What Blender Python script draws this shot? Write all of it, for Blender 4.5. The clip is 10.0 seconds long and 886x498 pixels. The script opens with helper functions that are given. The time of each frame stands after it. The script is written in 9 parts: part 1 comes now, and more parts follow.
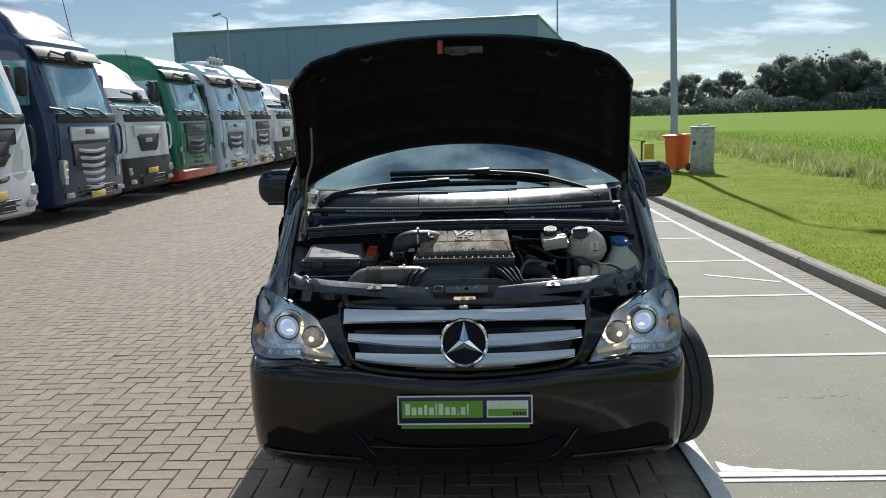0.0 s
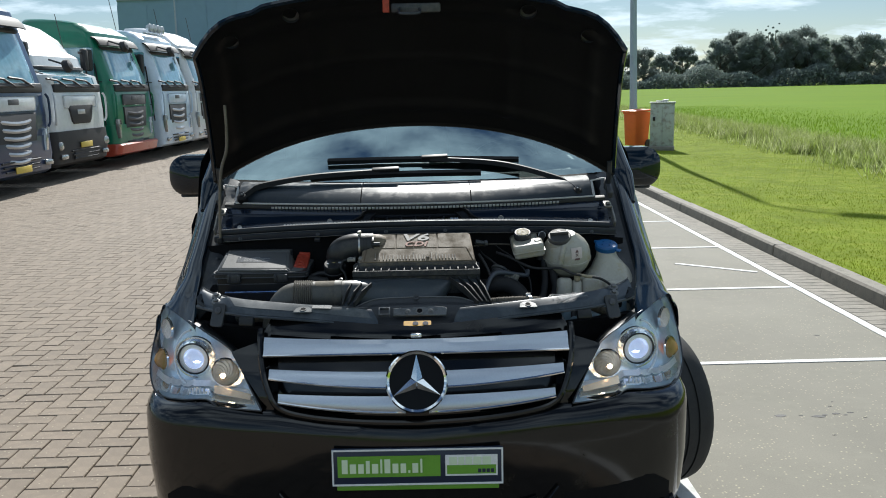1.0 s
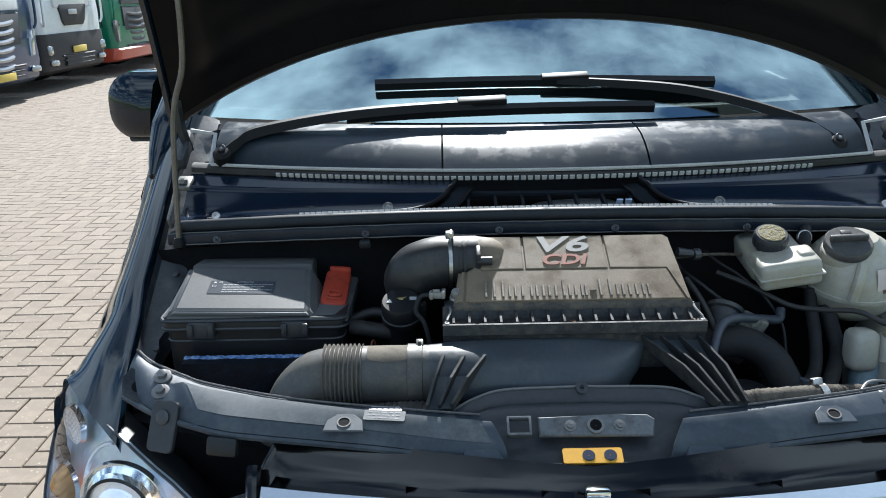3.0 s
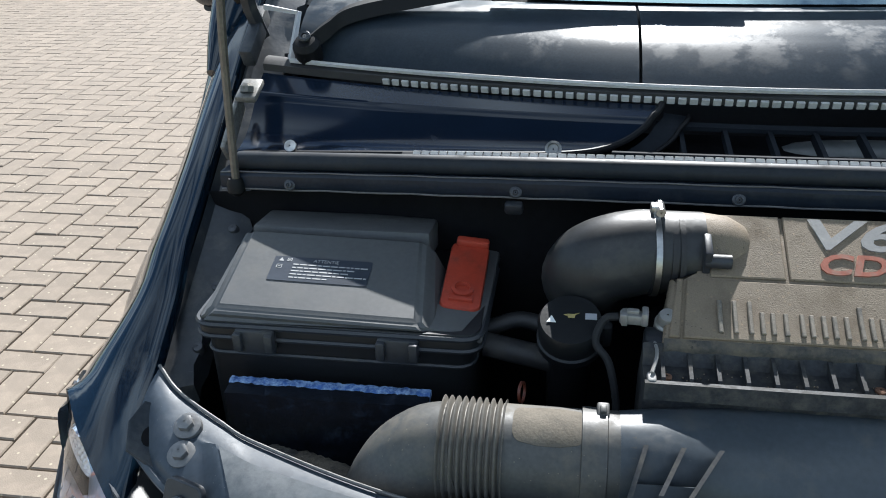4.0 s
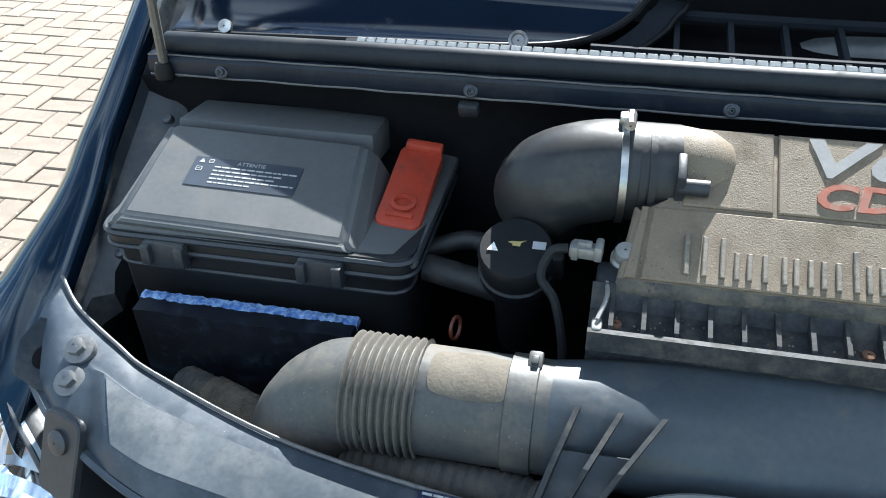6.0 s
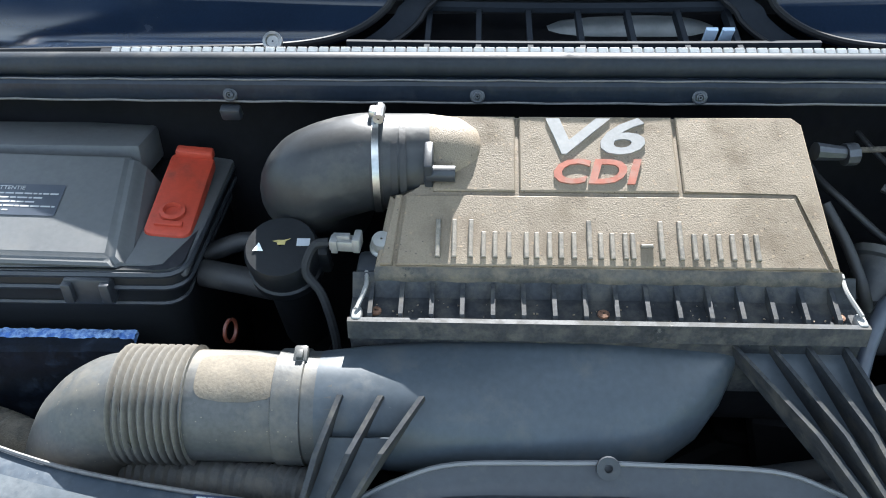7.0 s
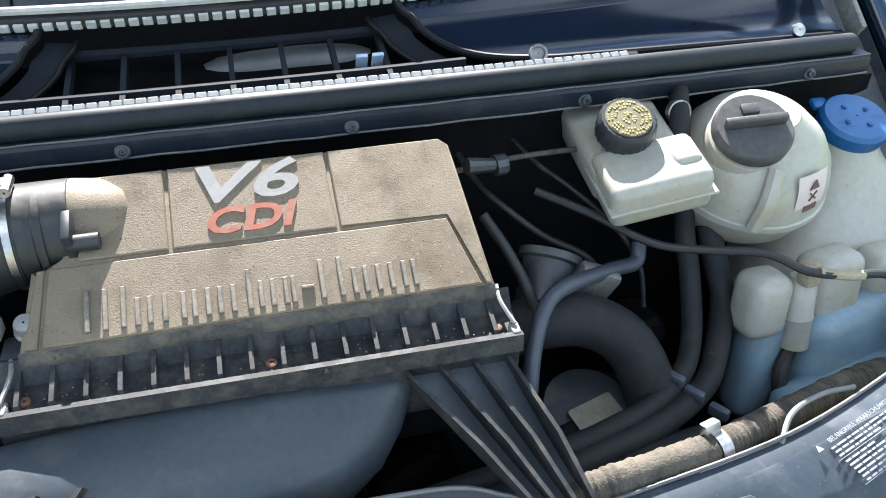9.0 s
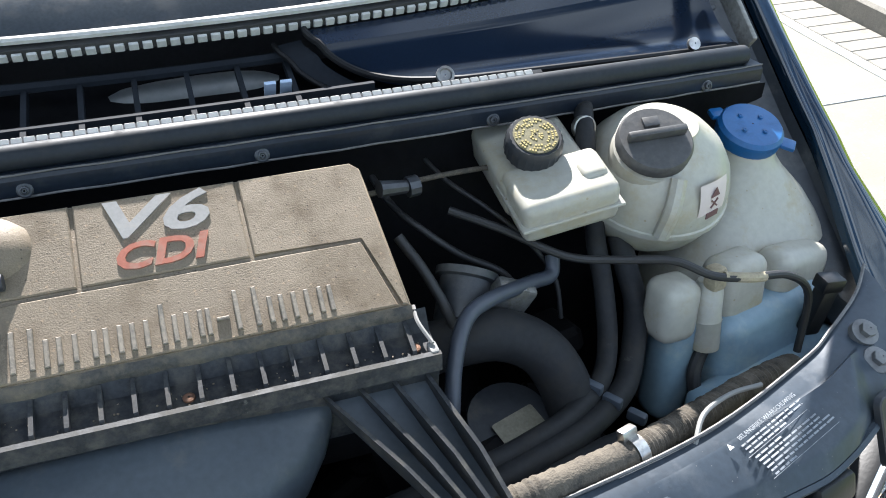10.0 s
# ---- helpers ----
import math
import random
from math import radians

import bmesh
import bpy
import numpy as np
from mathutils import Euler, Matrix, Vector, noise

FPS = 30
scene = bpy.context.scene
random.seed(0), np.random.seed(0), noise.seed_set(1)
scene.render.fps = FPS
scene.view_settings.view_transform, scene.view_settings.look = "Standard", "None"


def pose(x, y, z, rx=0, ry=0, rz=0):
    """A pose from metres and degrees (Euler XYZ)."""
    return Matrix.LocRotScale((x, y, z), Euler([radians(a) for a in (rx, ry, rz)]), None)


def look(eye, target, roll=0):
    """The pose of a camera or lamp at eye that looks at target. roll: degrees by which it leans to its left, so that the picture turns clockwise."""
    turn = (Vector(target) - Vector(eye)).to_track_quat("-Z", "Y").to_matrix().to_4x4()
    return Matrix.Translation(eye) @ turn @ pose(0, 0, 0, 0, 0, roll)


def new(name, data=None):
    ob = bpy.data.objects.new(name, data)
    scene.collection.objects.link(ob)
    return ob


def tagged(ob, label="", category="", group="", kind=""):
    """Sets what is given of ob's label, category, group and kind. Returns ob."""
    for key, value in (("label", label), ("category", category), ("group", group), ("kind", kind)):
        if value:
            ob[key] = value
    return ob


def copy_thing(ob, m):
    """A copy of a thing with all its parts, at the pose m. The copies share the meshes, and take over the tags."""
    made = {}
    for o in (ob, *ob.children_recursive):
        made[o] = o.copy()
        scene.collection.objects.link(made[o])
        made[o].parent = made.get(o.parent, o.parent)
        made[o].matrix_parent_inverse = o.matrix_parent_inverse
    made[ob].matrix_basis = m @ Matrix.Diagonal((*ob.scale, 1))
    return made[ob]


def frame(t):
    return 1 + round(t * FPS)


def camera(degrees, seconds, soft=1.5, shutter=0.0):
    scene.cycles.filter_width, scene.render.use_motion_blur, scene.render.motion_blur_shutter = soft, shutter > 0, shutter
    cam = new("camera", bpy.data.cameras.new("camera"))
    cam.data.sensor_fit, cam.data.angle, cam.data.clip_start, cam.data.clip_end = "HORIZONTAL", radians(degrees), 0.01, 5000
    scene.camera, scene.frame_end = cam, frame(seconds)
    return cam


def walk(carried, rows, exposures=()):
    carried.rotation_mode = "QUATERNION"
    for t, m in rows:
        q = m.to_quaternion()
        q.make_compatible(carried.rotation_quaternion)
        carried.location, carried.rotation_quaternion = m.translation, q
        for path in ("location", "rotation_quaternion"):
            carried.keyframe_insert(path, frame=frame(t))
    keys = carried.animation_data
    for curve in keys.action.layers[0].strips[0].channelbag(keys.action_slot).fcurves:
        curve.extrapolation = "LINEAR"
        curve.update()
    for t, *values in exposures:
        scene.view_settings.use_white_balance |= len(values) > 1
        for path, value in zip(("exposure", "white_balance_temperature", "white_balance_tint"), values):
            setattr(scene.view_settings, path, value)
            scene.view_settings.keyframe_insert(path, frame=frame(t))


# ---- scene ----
cam = camera(55.0, 10.0, soft=1.0)
PATH = [
    (0, (0.036, -3.178, 1.637), (-0.031, -1.203, 1.328), -1.5),
    (0.5, (0.036, -2.838, 1.614), (-0.001, -0.869, 1.265), -1.4),
    (1, (0.038, -2.451, 1.648), (0.077, -0.486, 1.275), -1.0),
    (1.5, (-0.025, -2.058, 1.608), (0.048, -0.096, 1.227), -0.8),
    (2, (-0.068, -1.686, 1.593), (0.01, 0.264, 1.156), -0.8),
    (2.2, (-0.081, -1.509, 1.567), (-0.004, 0.435, 1.106), -0.9),
    (3.3, (-0.247, -0.729, 1.565), (-0.327, 1.154, 0.896), -1.2),
    (3.5, (-0.259, -0.601, 1.55), (-0.404, 1.251, 0.81), -1.4),
    (4, (-0.292, -0.312, 1.519), (-0.583, 1.454, 0.625), -1.5),
    (4.5, (-0.302, -0.18, 1.51), (-0.735, 1.49, 0.498), -1.6),
    (5, (-0.275, -0.171, 1.496), (-0.731, 1.443, 0.406), -1.6),
    (5.2, (-0.266, -0.172, 1.493), (-0.713, 1.431, 0.383), -1.5),
    (6.3, (-0.166, -0.157, 1.494), (-0.484, 1.437, 0.329), -1.5),
    (6.5, (-0.14, -0.157, 1.496), (-0.394, 1.443, 0.323), -1.3),
    (7, (-0.105, -0.161, 1.513), (-0.186, 1.444, 0.323), -1.0),
    (7.5, (-0.072, -0.16, 1.529), (-0.014, 1.437, 0.327), -0.5),
    (8, (-0.049, -0.154, 1.538), (0.127, 1.433, 0.333), -0.1),
    (8.5, (-0.015, -0.146, 1.536), (0.263, 1.423, 0.327), 0.1),
    (9, (0.019, -0.141, 1.542), (0.402, 1.413, 0.343), 0.5),
    (9.5, (0.03, -0.143, 1.55), (0.502, 1.396, 0.364), 0.8),
    (10, (0.032, -0.147, 1.553), (0.577, 1.38, 0.382), 1.1),
]
EXPOSURES = [(0, 0.40, 6250, 8), (1, 0.54, 6200, 7), (2, 0.68, 6100, 8), (3.5, 1.33, 5850, 7), (4.5, 1.2, 6100, 10), (5.2, 1.38, 5900, 8), (6.5, 2.26, 5850, 6), (7.5, 2.45, 6200, 11), (8.5, 2.44, 6250, 11), (10, 1.97, 6150, 11)]
walk(cam, [(t, look(eye, target, roll)) for t, eye, target, roll in PATH], EXPOSURES)

# ---- light ----
SUN_ELEV, SUN_ROT = 37.3, 4.0   # degrees above the horizon; clockwise from +y
world = bpy.data.worlds.new("sky")
scene.world = world
world.use_nodes = True
wn, wl = world.node_tree.nodes, world.node_tree.links
sky = wn.new("ShaderNodeTexSky")
sky.sky_type, sky.sun_disc = "NISHITA", False
sky.sun_elevation, sky.sun_rotation = radians(SUN_ELEV), radians(SUN_ROT)
sky.air_density, sky.dust_density, sky.ozone_density = 1.0, 0.2, 3.5
w_tc = wn.new("ShaderNodeTexCoord")
w_map = wn.new("ShaderNodeMapping")
w_map.inputs["Scale"].default_value = (0.8, 1.0, 1.0)
w_map.inputs["Location"].default_value = (3.1, 1.7, 0.0)
w_noise = wn.new("ShaderNodeTexNoise")
w_noise.inputs["Scale"].default_value, w_noise.inputs["Detail"].default_value, w_noise.inputs["Roughness"].default_value = 2.3, 7.0, 0.6
w_ramp = wn.new("ShaderNodeValToRGB")
w_ramp.color_ramp.elements[0].position, w_ramp.color_ramp.elements[1].position = 0.51, 0.67
w_mix = wn.new("ShaderNodeMixRGB")
w_mix.inputs[2].default_value = (13.0, 14.9, 16.4, 1)
w_sep, w_add, w_vec = wn.new("ShaderNodeSeparateXYZ"), wn.new("ShaderNodeMath"), wn.new("ShaderNodeCombineXYZ")
w_add.operation, w_add.inputs[1].default_value = "ADD", 0.16
wl.new(w_tc.outputs["Generated"], w_sep.inputs[0])
wl.new(w_sep.outputs[2], w_add.inputs[0])
for k in (0, 1):
    w_div = wn.new("ShaderNodeMath")
    w_div.operation = "DIVIDE"
    wl.new(w_sep.outputs[k], w_div.inputs[0])
    wl.new(w_add.outputs[0], w_div.inputs[1])
    wl.new(w_div.outputs[0], w_vec.inputs[k])
wl.new(w_vec.outputs[0], w_map.inputs[0])
wl.new(w_map.outputs[0], w_noise.inputs["Vector"])
w_lift = wn.new("ShaderNodeMath")
w_lift.operation, w_lift.inputs[1].default_value = "MULTIPLY_ADD", 0.11
wl.new(w_sep.outputs[2], w_lift.inputs[0])  # more cloud overhead than near the horizon
wl.new(w_noise.outputs["Fac"], w_lift.inputs[2])
wl.new(w_lift.outputs[0], w_ramp.inputs[0])
wl.new(w_ramp.outputs[0], w_mix.inputs[0])
wl.new(sky.outputs[0], w_mix.inputs[1])
wl.new(w_mix.outputs[0], wn["Background"].inputs[0])
wn["Background"].inputs[1].default_value = 0.050

sun = new("sun", bpy.data.lights.new("sun", "SUN"))
sun.data.energy, sun.data.angle, sun.data.color = 5.0, radians(0.6), (1.0, 0.945, 0.875)
_e, _r = radians(SUN_ELEV), radians(SUN_ROT)
SUN_DIR = Vector((math.sin(_r) * math.cos(_e), math.cos(_r) * math.cos(_e), math.sin(_e)))
sun.matrix_world = look(SUN_DIR * 60, (0, 0, 0))
scene.view_settings.exposure = 0.0

# ---- materials ----


def mat(name, base, rough=0.5, metal=0.0, vary=0.25, scale=6.0, fine=80.0, bump=0.1, dirt=None, dirt_at=0.58, coat=0.0, alpha=1.0, random_tint=0.0, bump_scale=1.0, spec=0.5, trans=0.0):
    m = bpy.data.materials.new(name)
    m.use_nodes = True
    n, l = m.node_tree.nodes, m.node_tree.links
    b = n["Principled BSDF"]
    tc = n.new("ShaderNodeTexCoord")
    big = n.new("ShaderNodeTexNoise")
    big.inputs["Scale"].default_value, big.inputs["Detail"].default_value, big.inputs["Roughness"].default_value = scale, 5, 0.6
    small = n.new("ShaderNodeTexNoise")
    small.inputs["Scale"].default_value, small.inputs["Detail"].default_value = fine, 3
    l.new(tc.outputs["Object"], big.inputs["Vector"])
    l.new(tc.outputs["Object"], small.inputs["Vector"])
    add = n.new("ShaderNodeMath")
    add.operation = "MULTIPLY_ADD"
    add.inputs[1].default_value, add.inputs[2].default_value = 0.4, 0.0
    l.new(small.outputs["Fac"], add.inputs[0])
    sm = n.new("ShaderNodeMath")
    sm.operation = "MULTIPLY_ADD"
    sm.inputs[1].default_value = 0.6
    l.new(big.outputs["Fac"], sm.inputs[0])
    l.new(add.outputs[0], sm.inputs[2])
    ramp = n.new("ShaderNodeValToRGB")
    lo = [c * (1 - vary) for c in base]
    hi = [min(1, c * (1 + vary)) for c in base]
    ramp.color_ramp.elements[0].position, ramp.color_ramp.elements[1].position = 0.32, 0.68
    ramp.color_ramp.elements[0].color, ramp.color_ramp.elements[1].color = (*lo, 1), (*hi, 1)
    l.new(sm.outputs[0], ramp.inputs[0])
    colour = ramp.outputs[0]
    rsock = None
    if dirt:
        d = n.new("ShaderNodeTexNoise")
        d.inputs["Scale"].default_value, d.inputs["Detail"].default_value, d.inputs["Roughness"].default_value = scale * 2.3, 8, 0.7
        l.new(tc.outputs["Object"], d.inputs["Vector"])
        dr = n.new("ShaderNodeValToRGB")
        dr.color_ramp.elements[0].position, dr.color_ramp.elements[1].position = dirt_at - 0.1, dirt_at + 0.1
        l.new(d.outputs["Fac"], dr.inputs[0])
        mx = n.new("ShaderNodeMixRGB")
        mx.inputs[2].default_value = (*dirt, 1)
        l.new(dr.outputs[0], mx.inputs[0])
        l.new(colour, mx.inputs[1])
        colour = mx.outputs[0]
        rm = n.new("ShaderNodeMapRange")
        rm.inputs["To Min"].default_value, rm.inputs["To Max"].default_value = rough, min(1, rough + 0.35)
        l.new(dr.outputs[0], rm.inputs["Value"])
        rsock = rm.outputs[0]
    if random_tint:
        oi = n.new("ShaderNodeObjectInfo")
        isl = n.new("ShaderNodeNewGeometry")
        sumr = n.new("ShaderNodeMath")
        sumr.operation = "ADD"
        l.new(oi.outputs["Random"], sumr.inputs[0])
        l.new(isl.outputs["Random Per Island"], sumr.inputs[1])
        fr = n.new("ShaderNodeMath")
        fr.operation = "FRACT"
        l.new(sumr.outputs[0], fr.inputs[0])
        mr = n.new("ShaderNodeMapRange")
        mr.inputs["To Min"].default_value, mr.inputs["To Max"].default_value = 1 - random_tint, 1 + random_tint
        l.new(fr.outputs[0], mr.inputs["Value"])
        mu = n.new("ShaderNodeMixRGB")
        mu.blend_type = "MULTIPLY"
        mu.inputs[0].default_value = 1
        l.new(colour, mu.inputs[1])
        l.new(mr.outputs[0], mu.inputs[2])
        colour = mu.outputs[0]
    l.new(colour, b.inputs["Base Color"])
    if rsock:
        l.new(rsock, b.inputs["Roughness"])
    else:
        b.inputs["Roughness"].default_value = rough
    b.inputs["Metallic"].default_value = metal
    b.inputs["Specular IOR Level"].default_value = spec
    b.inputs["Coat Weight"].default_value = coat
    b.inputs["Coat Roughness"].default_value = 0.03
    b.inputs["Alpha"].default_value = alpha
    b.inputs["Transmission Weight"].default_value = trans
    if bump:
        bp = n.new("ShaderNodeBump")
        bp.inputs["Strength"].default_value, bp.inputs["Distance"].default_value = bump, 0.004 * bump_scale
        l.new(sm.outputs[0], bp.inputs["Height"])
        l.new(bp.outputs[0], b.inputs["Normal"])
    return m


def glass(name, tint=(0.85, 0.93, 0.93), rough=0.02, see=0.75, ior=1.5, sheen=(1, 1, 1)):
    """A thin pane: it lets light straight through and mirrors at a slant."""
    m = bpy.data.materials.new(name)
    m.use_nodes = True
    n, l = m.node_tree.nodes, m.node_tree.links
    n.remove(n["Principled BSDF"])
    tr, gl, fr, mx = n.new("ShaderNodeBsdfTransparent"), n.new("ShaderNodeBsdfGlossy"), n.new("ShaderNodeFresnel"), n.new("ShaderNodeMixShader")
    tr.inputs[0].default_value = (*[c * see for c in tint], 1)
    gl.inputs["Roughness"].default_value = rough
    gl.inputs["Color"].default_value = (*sheen, 1)
    fr.inputs["IOR"].default_value = ior
    l.new(fr.outputs[0], mx.inputs[0])
    l.new(tr.outputs[0], mx.inputs[1])
    l.new(gl.outputs[0], mx.inputs[2])
    l.new(mx.outputs[0], n["Material Output"].inputs[0])
    return m


PAINT = mat("black_blue_paint", (0.0035, 0.010, 0.019), 0.05, 0.0, 0.10, 4, 300, 0.0, coat=0.45, spec=0.2)
BUMPER = mat("black_bumper_paint", (0.004, 0.004, 0.0045), 0.12, 0.0, 0.2, 4, 200, 0.0, coat=0.1, dirt=(0.010, 0.008, 0.006), dirt_at=0.66, spec=0.4)
HOODIN = mat("hood_underside", (0.0035, 0.0035, 0.0038), 0.45, 0.0, 0.4, 5, 60, 0.05, dirt=(0.006, 0.0055, 0.005), dirt_at=0.66, spec=0.2)
PLASTIC = mat("black_plastic", (0.024, 0.027, 0.032), 0.45, 0.0, 0.3, 9, 160, 0.12, dirt=(0.07, 0.065, 0.055), dirt_at=0.66)
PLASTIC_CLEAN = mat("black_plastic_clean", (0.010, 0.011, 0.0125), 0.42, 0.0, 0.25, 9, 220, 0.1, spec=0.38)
COWL = mat("cowl_plastic", (0.007, 0.013, 0.026), 0.14, 0.0, 0.2, 7, 400, 0.008, dirt=(0.010, 0.016, 0.028), dirt_at=0.70, spec=0.30)
COWL_TOP = mat("cowl_top_plastic", (0.022, 0.030, 0.039), 0.30, 0.0, 0.3, 6, 300, 0.03, dirt=(0.036, 0.043, 0.050), dirt_at=0.60, spec=0.16)
RAIL = mat("seal_rail", (0.016, 0.020, 0.026), 0.5, 0.0, 0.3, 9, 200, 0.06, dirt=(0.034, 0.035, 0.036), dirt_at=0.62, spec=0.25)
STRIP = mat("dusty_strip", (0.012, 0.017, 0.026), 0.36, 0.0, 0.35, 10, 220, 0.08, dirt=(0.032, 0.036, 0.042), dirt_at=0.64, spec=0.3)
VENT = mat("vent_plastic", (0.015, 0.018, 0.023), 0.75, 0.0, 0.25, 9, 200, 0.05, spec=0.12)
WIPER = mat("wiper_black", (0.006, 0.006, 0.007), 0.55, 0.0, 0.25, 12, 200, 0.05, spec=0.25)
BOXRIM = mat("filter_box_rim", (0.031, 0.033, 0.036), 0.6, 0.0, 0.45, 22, 260, 0.15, dirt=(0.078, 0.074, 0.066), dirt_at=0.57, spec=0.2)
SKIRT = mat("worn_skirt", (0.060, 0.056, 0.050), 0.6, 0.0, 0.4, 18, 300, 0.25, dirt=(0.14, 0.118, 0.088), dirt_at=0.54, spec=0.3)
# pale edges; on the screw strip it paints the edge highlights
EDGE = mat("worn_highlight_edge", (0.125, 0.12, 0.115), 0.5, 0.0, 0.3, 30, 200, 0.1, dirt=(0.09, 0.09, 0.09), dirt_at=0.58)
DUSTY = mat("dusty_plastic", (0.205, 0.163, 0.115), 0.6, 0.0, 0.25, 5, 700, 0.3, dirt=(0.14, 0.108, 0.074), dirt_at=0.58, spec=0.35)
DUSTY_PIPE = mat("dusty_pipe", (0.064, 0.064, 0.061), 0.46, 0.0, 0.3, 7, 240, 0.08, dirt=(0.125, 0.112, 0.090), dirt_at=0.57, spec=0.38)
PATCH = mat("worn_patch", (0.128, 0.110, 0.085), 0.75, 0.0, 0.25, 30, 400, 0.2, dirt=(0.11, 0.10, 0.085), dirt_at=0.6, spec=0.2)
# black lid plastic, lightened in colour to look sunlit beside its box
LID = mat("sun_paled_lid", (0.088, 0.090, 0.091), 0.5, 0.0, 0.15, 7, 160, 0.05, dirt=(0.10, 0.099, 0.094), dirt_at=0.63, spec=0.3)
SCOOP = mat("scoop_plastic", (0.048, 0.058, 0.068), 0.36, 0.0, 0.2, 8, 160, 0.05, dirt=(0.085, 0.086, 0.083), dirt_at=0.62, spec=0.35)
RUBBER = mat("rubber", (0.016, 0.016, 0.017), 0.55, 0.0, 0.3, 12, 200, 0.15, dirt=(0.05, 0.047, 0.042), dirt_at=0.64)
ELBOW = mat("elbow_rubber", (0.024, 0.025, 0.026), 0.42, 0.0, 0.3, 9, 200, 0.06, dirt=(0.062, 0.060, 0.054), dirt_at=0.62, spec=0.45)
SCREW = mat("dull_screw", (0.07, 0.073, 0.08), 0.45, 0.6, 0.25, 30, 200, 0.1)
HOSE = mat("hose_rubber", (0.020, 0.021, 0.023), 0.6, 0.0, 0.3, 12, 160, 0.12, dirt=(0.036, 0.034, 0.031), dirt_at=0.6, spec=0.22)
FABRIC = mat("loom_fabric", (0.085, 0.072, 0.055), 0.9, 0.0, 0.45, 30, 500, 0.6, dirt=(0.03, 0.028, 0.025), dirt_at=0.6)
CHROME = mat("chrome", (0.8, 0.82, 0.84), 0.08, 1.0, 0.05, 5, 80, 0.0)
SLAT = mat("silver_slat", (0.50, 0.54, 0.60), 0.36, 0.80, 0.08, 3, 200, 0.01)
STEEL = mat("steel", (0.45, 0.44, 0.42), 0.35, 1.0, 0.25, 20, 200, 0.1, dirt=(0.2, 0.17, 0.14), dirt_at=0.66)
BAY = mat("bay_metal", (0.028, 0.032, 0.038), 0.45, 0.0, 0.35, 8, 120, 0.2, dirt=(0.10, 0.098, 0.092), dirt_at=0.6)
PANEL = mat("dusty_black_panel", (0.034, 0.045, 0.059), 0.42, 0.0, 0.25, 9, 140, 0.06, dirt=(0.074, 0.086, 0.100), dirt_at=0.60, spec=0.36)
LATCH = mat("dull_latch_steel", (0.115, 0.122, 0.13), 0.5, 0.3, 0.25, 20, 160, 0.08, dirt=(0.075, 0.075, 0.075), dirt_at=0.6)
# dusty panel colour with sunlight painted in, for the left beam
BEAM = mat("sunlit_dusty_beam", (0.085, 0.095, 0.103), 0.6, 0.0, 0.25, 14, 160, 0.08, dirt=(0.135, 0.142, 0.147), dirt_at=0.58, spec=0.25)
PLATE_PAINT = mat("dull_plate_paint", (0.035, 0.041, 0.048), 0.8, 0.0, 0.3, 12, 160, 0.1, dirt=(0.07, 0.072, 0.074), dirt_at=0.62, spec=0.12)
# near-black: the shade of deep, covered places is put into this colour
DARK = mat("shade_dark", (0.005, 0.005, 0.006), 0.8, 0.0, 0.4, 12, 90, 0.3, dirt=(0.012, 0.011, 0.01), dirt_at=0.66, spec=0.15)
TANK = mat("white_tank_plastic", (0.37, 0.357, 0.305), 0.38, 0.0, 0.13, 8, 120, 0.05, dirt=(0.34, 0.30, 0.205), dirt_at=0.60)
TANK_BLUE = mat("blue_fluid_tank", (0.19, 0.275, 0.335), 0.42, 0.0, 0.12, 6, 120, 0.05, dirt=(0.32, 0.37, 0.37), dirt_at=0.64)
BLUECAP = mat("blue_cap", (0.010, 0.095, 0.27), 0.38, 0.0, 0.15, 14, 200, 0.05, dirt=(0.02, 0.08, 0.19), dirt_at=0.64)
RED = mat("red_plastic", (0.36, 0.045, 0.022), 0.5, 0.0, 0.2, 14, 200, 0.08, dirt=(0.22, 0.05, 0.03), dirt_at=0.64)
YELLOW = mat("yellow_print", (0.36, 0.29, 0.11), 0.6, 0.0, 0.25, 40, 300, 0.0)
WHITE_PRINT = mat("white_print", (0.72, 0.72, 0.70), 0.6, 0.0, 0.12, 40, 300, 0.0)
GREY_PRINT = mat("grey_white_print", (0.36, 0.36, 0.355), 0.6, 0.0, 0.15, 40, 300, 0.0)
ORANGE_LABEL = mat("orange_label", (0.65, 0.33, 0.02), 0.5, 0.0, 0.12, 20, 300, 0.0)
SILVER_TEXT = mat("silver_emblem", (0.25, 0.247, 0.24), 0.5, 0.15, 0.15, 30, 300, 0.05, dirt=(0.3, 0.28, 0.25), dirt_at=0.66)
BLUE_FOAM = mat("blue_painted_cloth", (0.003, 0.005, 0.010), 0.6, 0.0, 0.6, 25, 160, 0.3, dirt=(0.016, 0.024, 0.040), dirt_at=0.62, spec=0.25)
# blue of the sleeve's top edge, with the light on it painted in
BLUE_EDGE = mat("lit_blue_edge", (0.05, 0.12, 0.33), 0.5, 0.0, 0.5, 60, 260, 0.5, dirt=(0.30, 0.42, 0.60), dirt_at=0.53)
TYRE = mat("tyre_rubber", (0.017, 0.017, 0.017), 0.75, 0.0, 0.3, 12, 120, 0.25, dirt=(0.045, 0.042, 0.038), dirt_at=0.64)
ALLOY = mat("alloy", (0.5, 0.5, 0.5), 0.35, 0.9, 0.1, 10, 100, 0.05)
WINDSCREEN = glass("windscreen_glass", (0.66, 0.86, 0.86), 0.01, 0.8, 4.5, (0.78, 0.98, 1.0))
LENS = glass("lamp_lens", (0.95, 0.97, 1.0), 0.015, 0.97, 1.22)
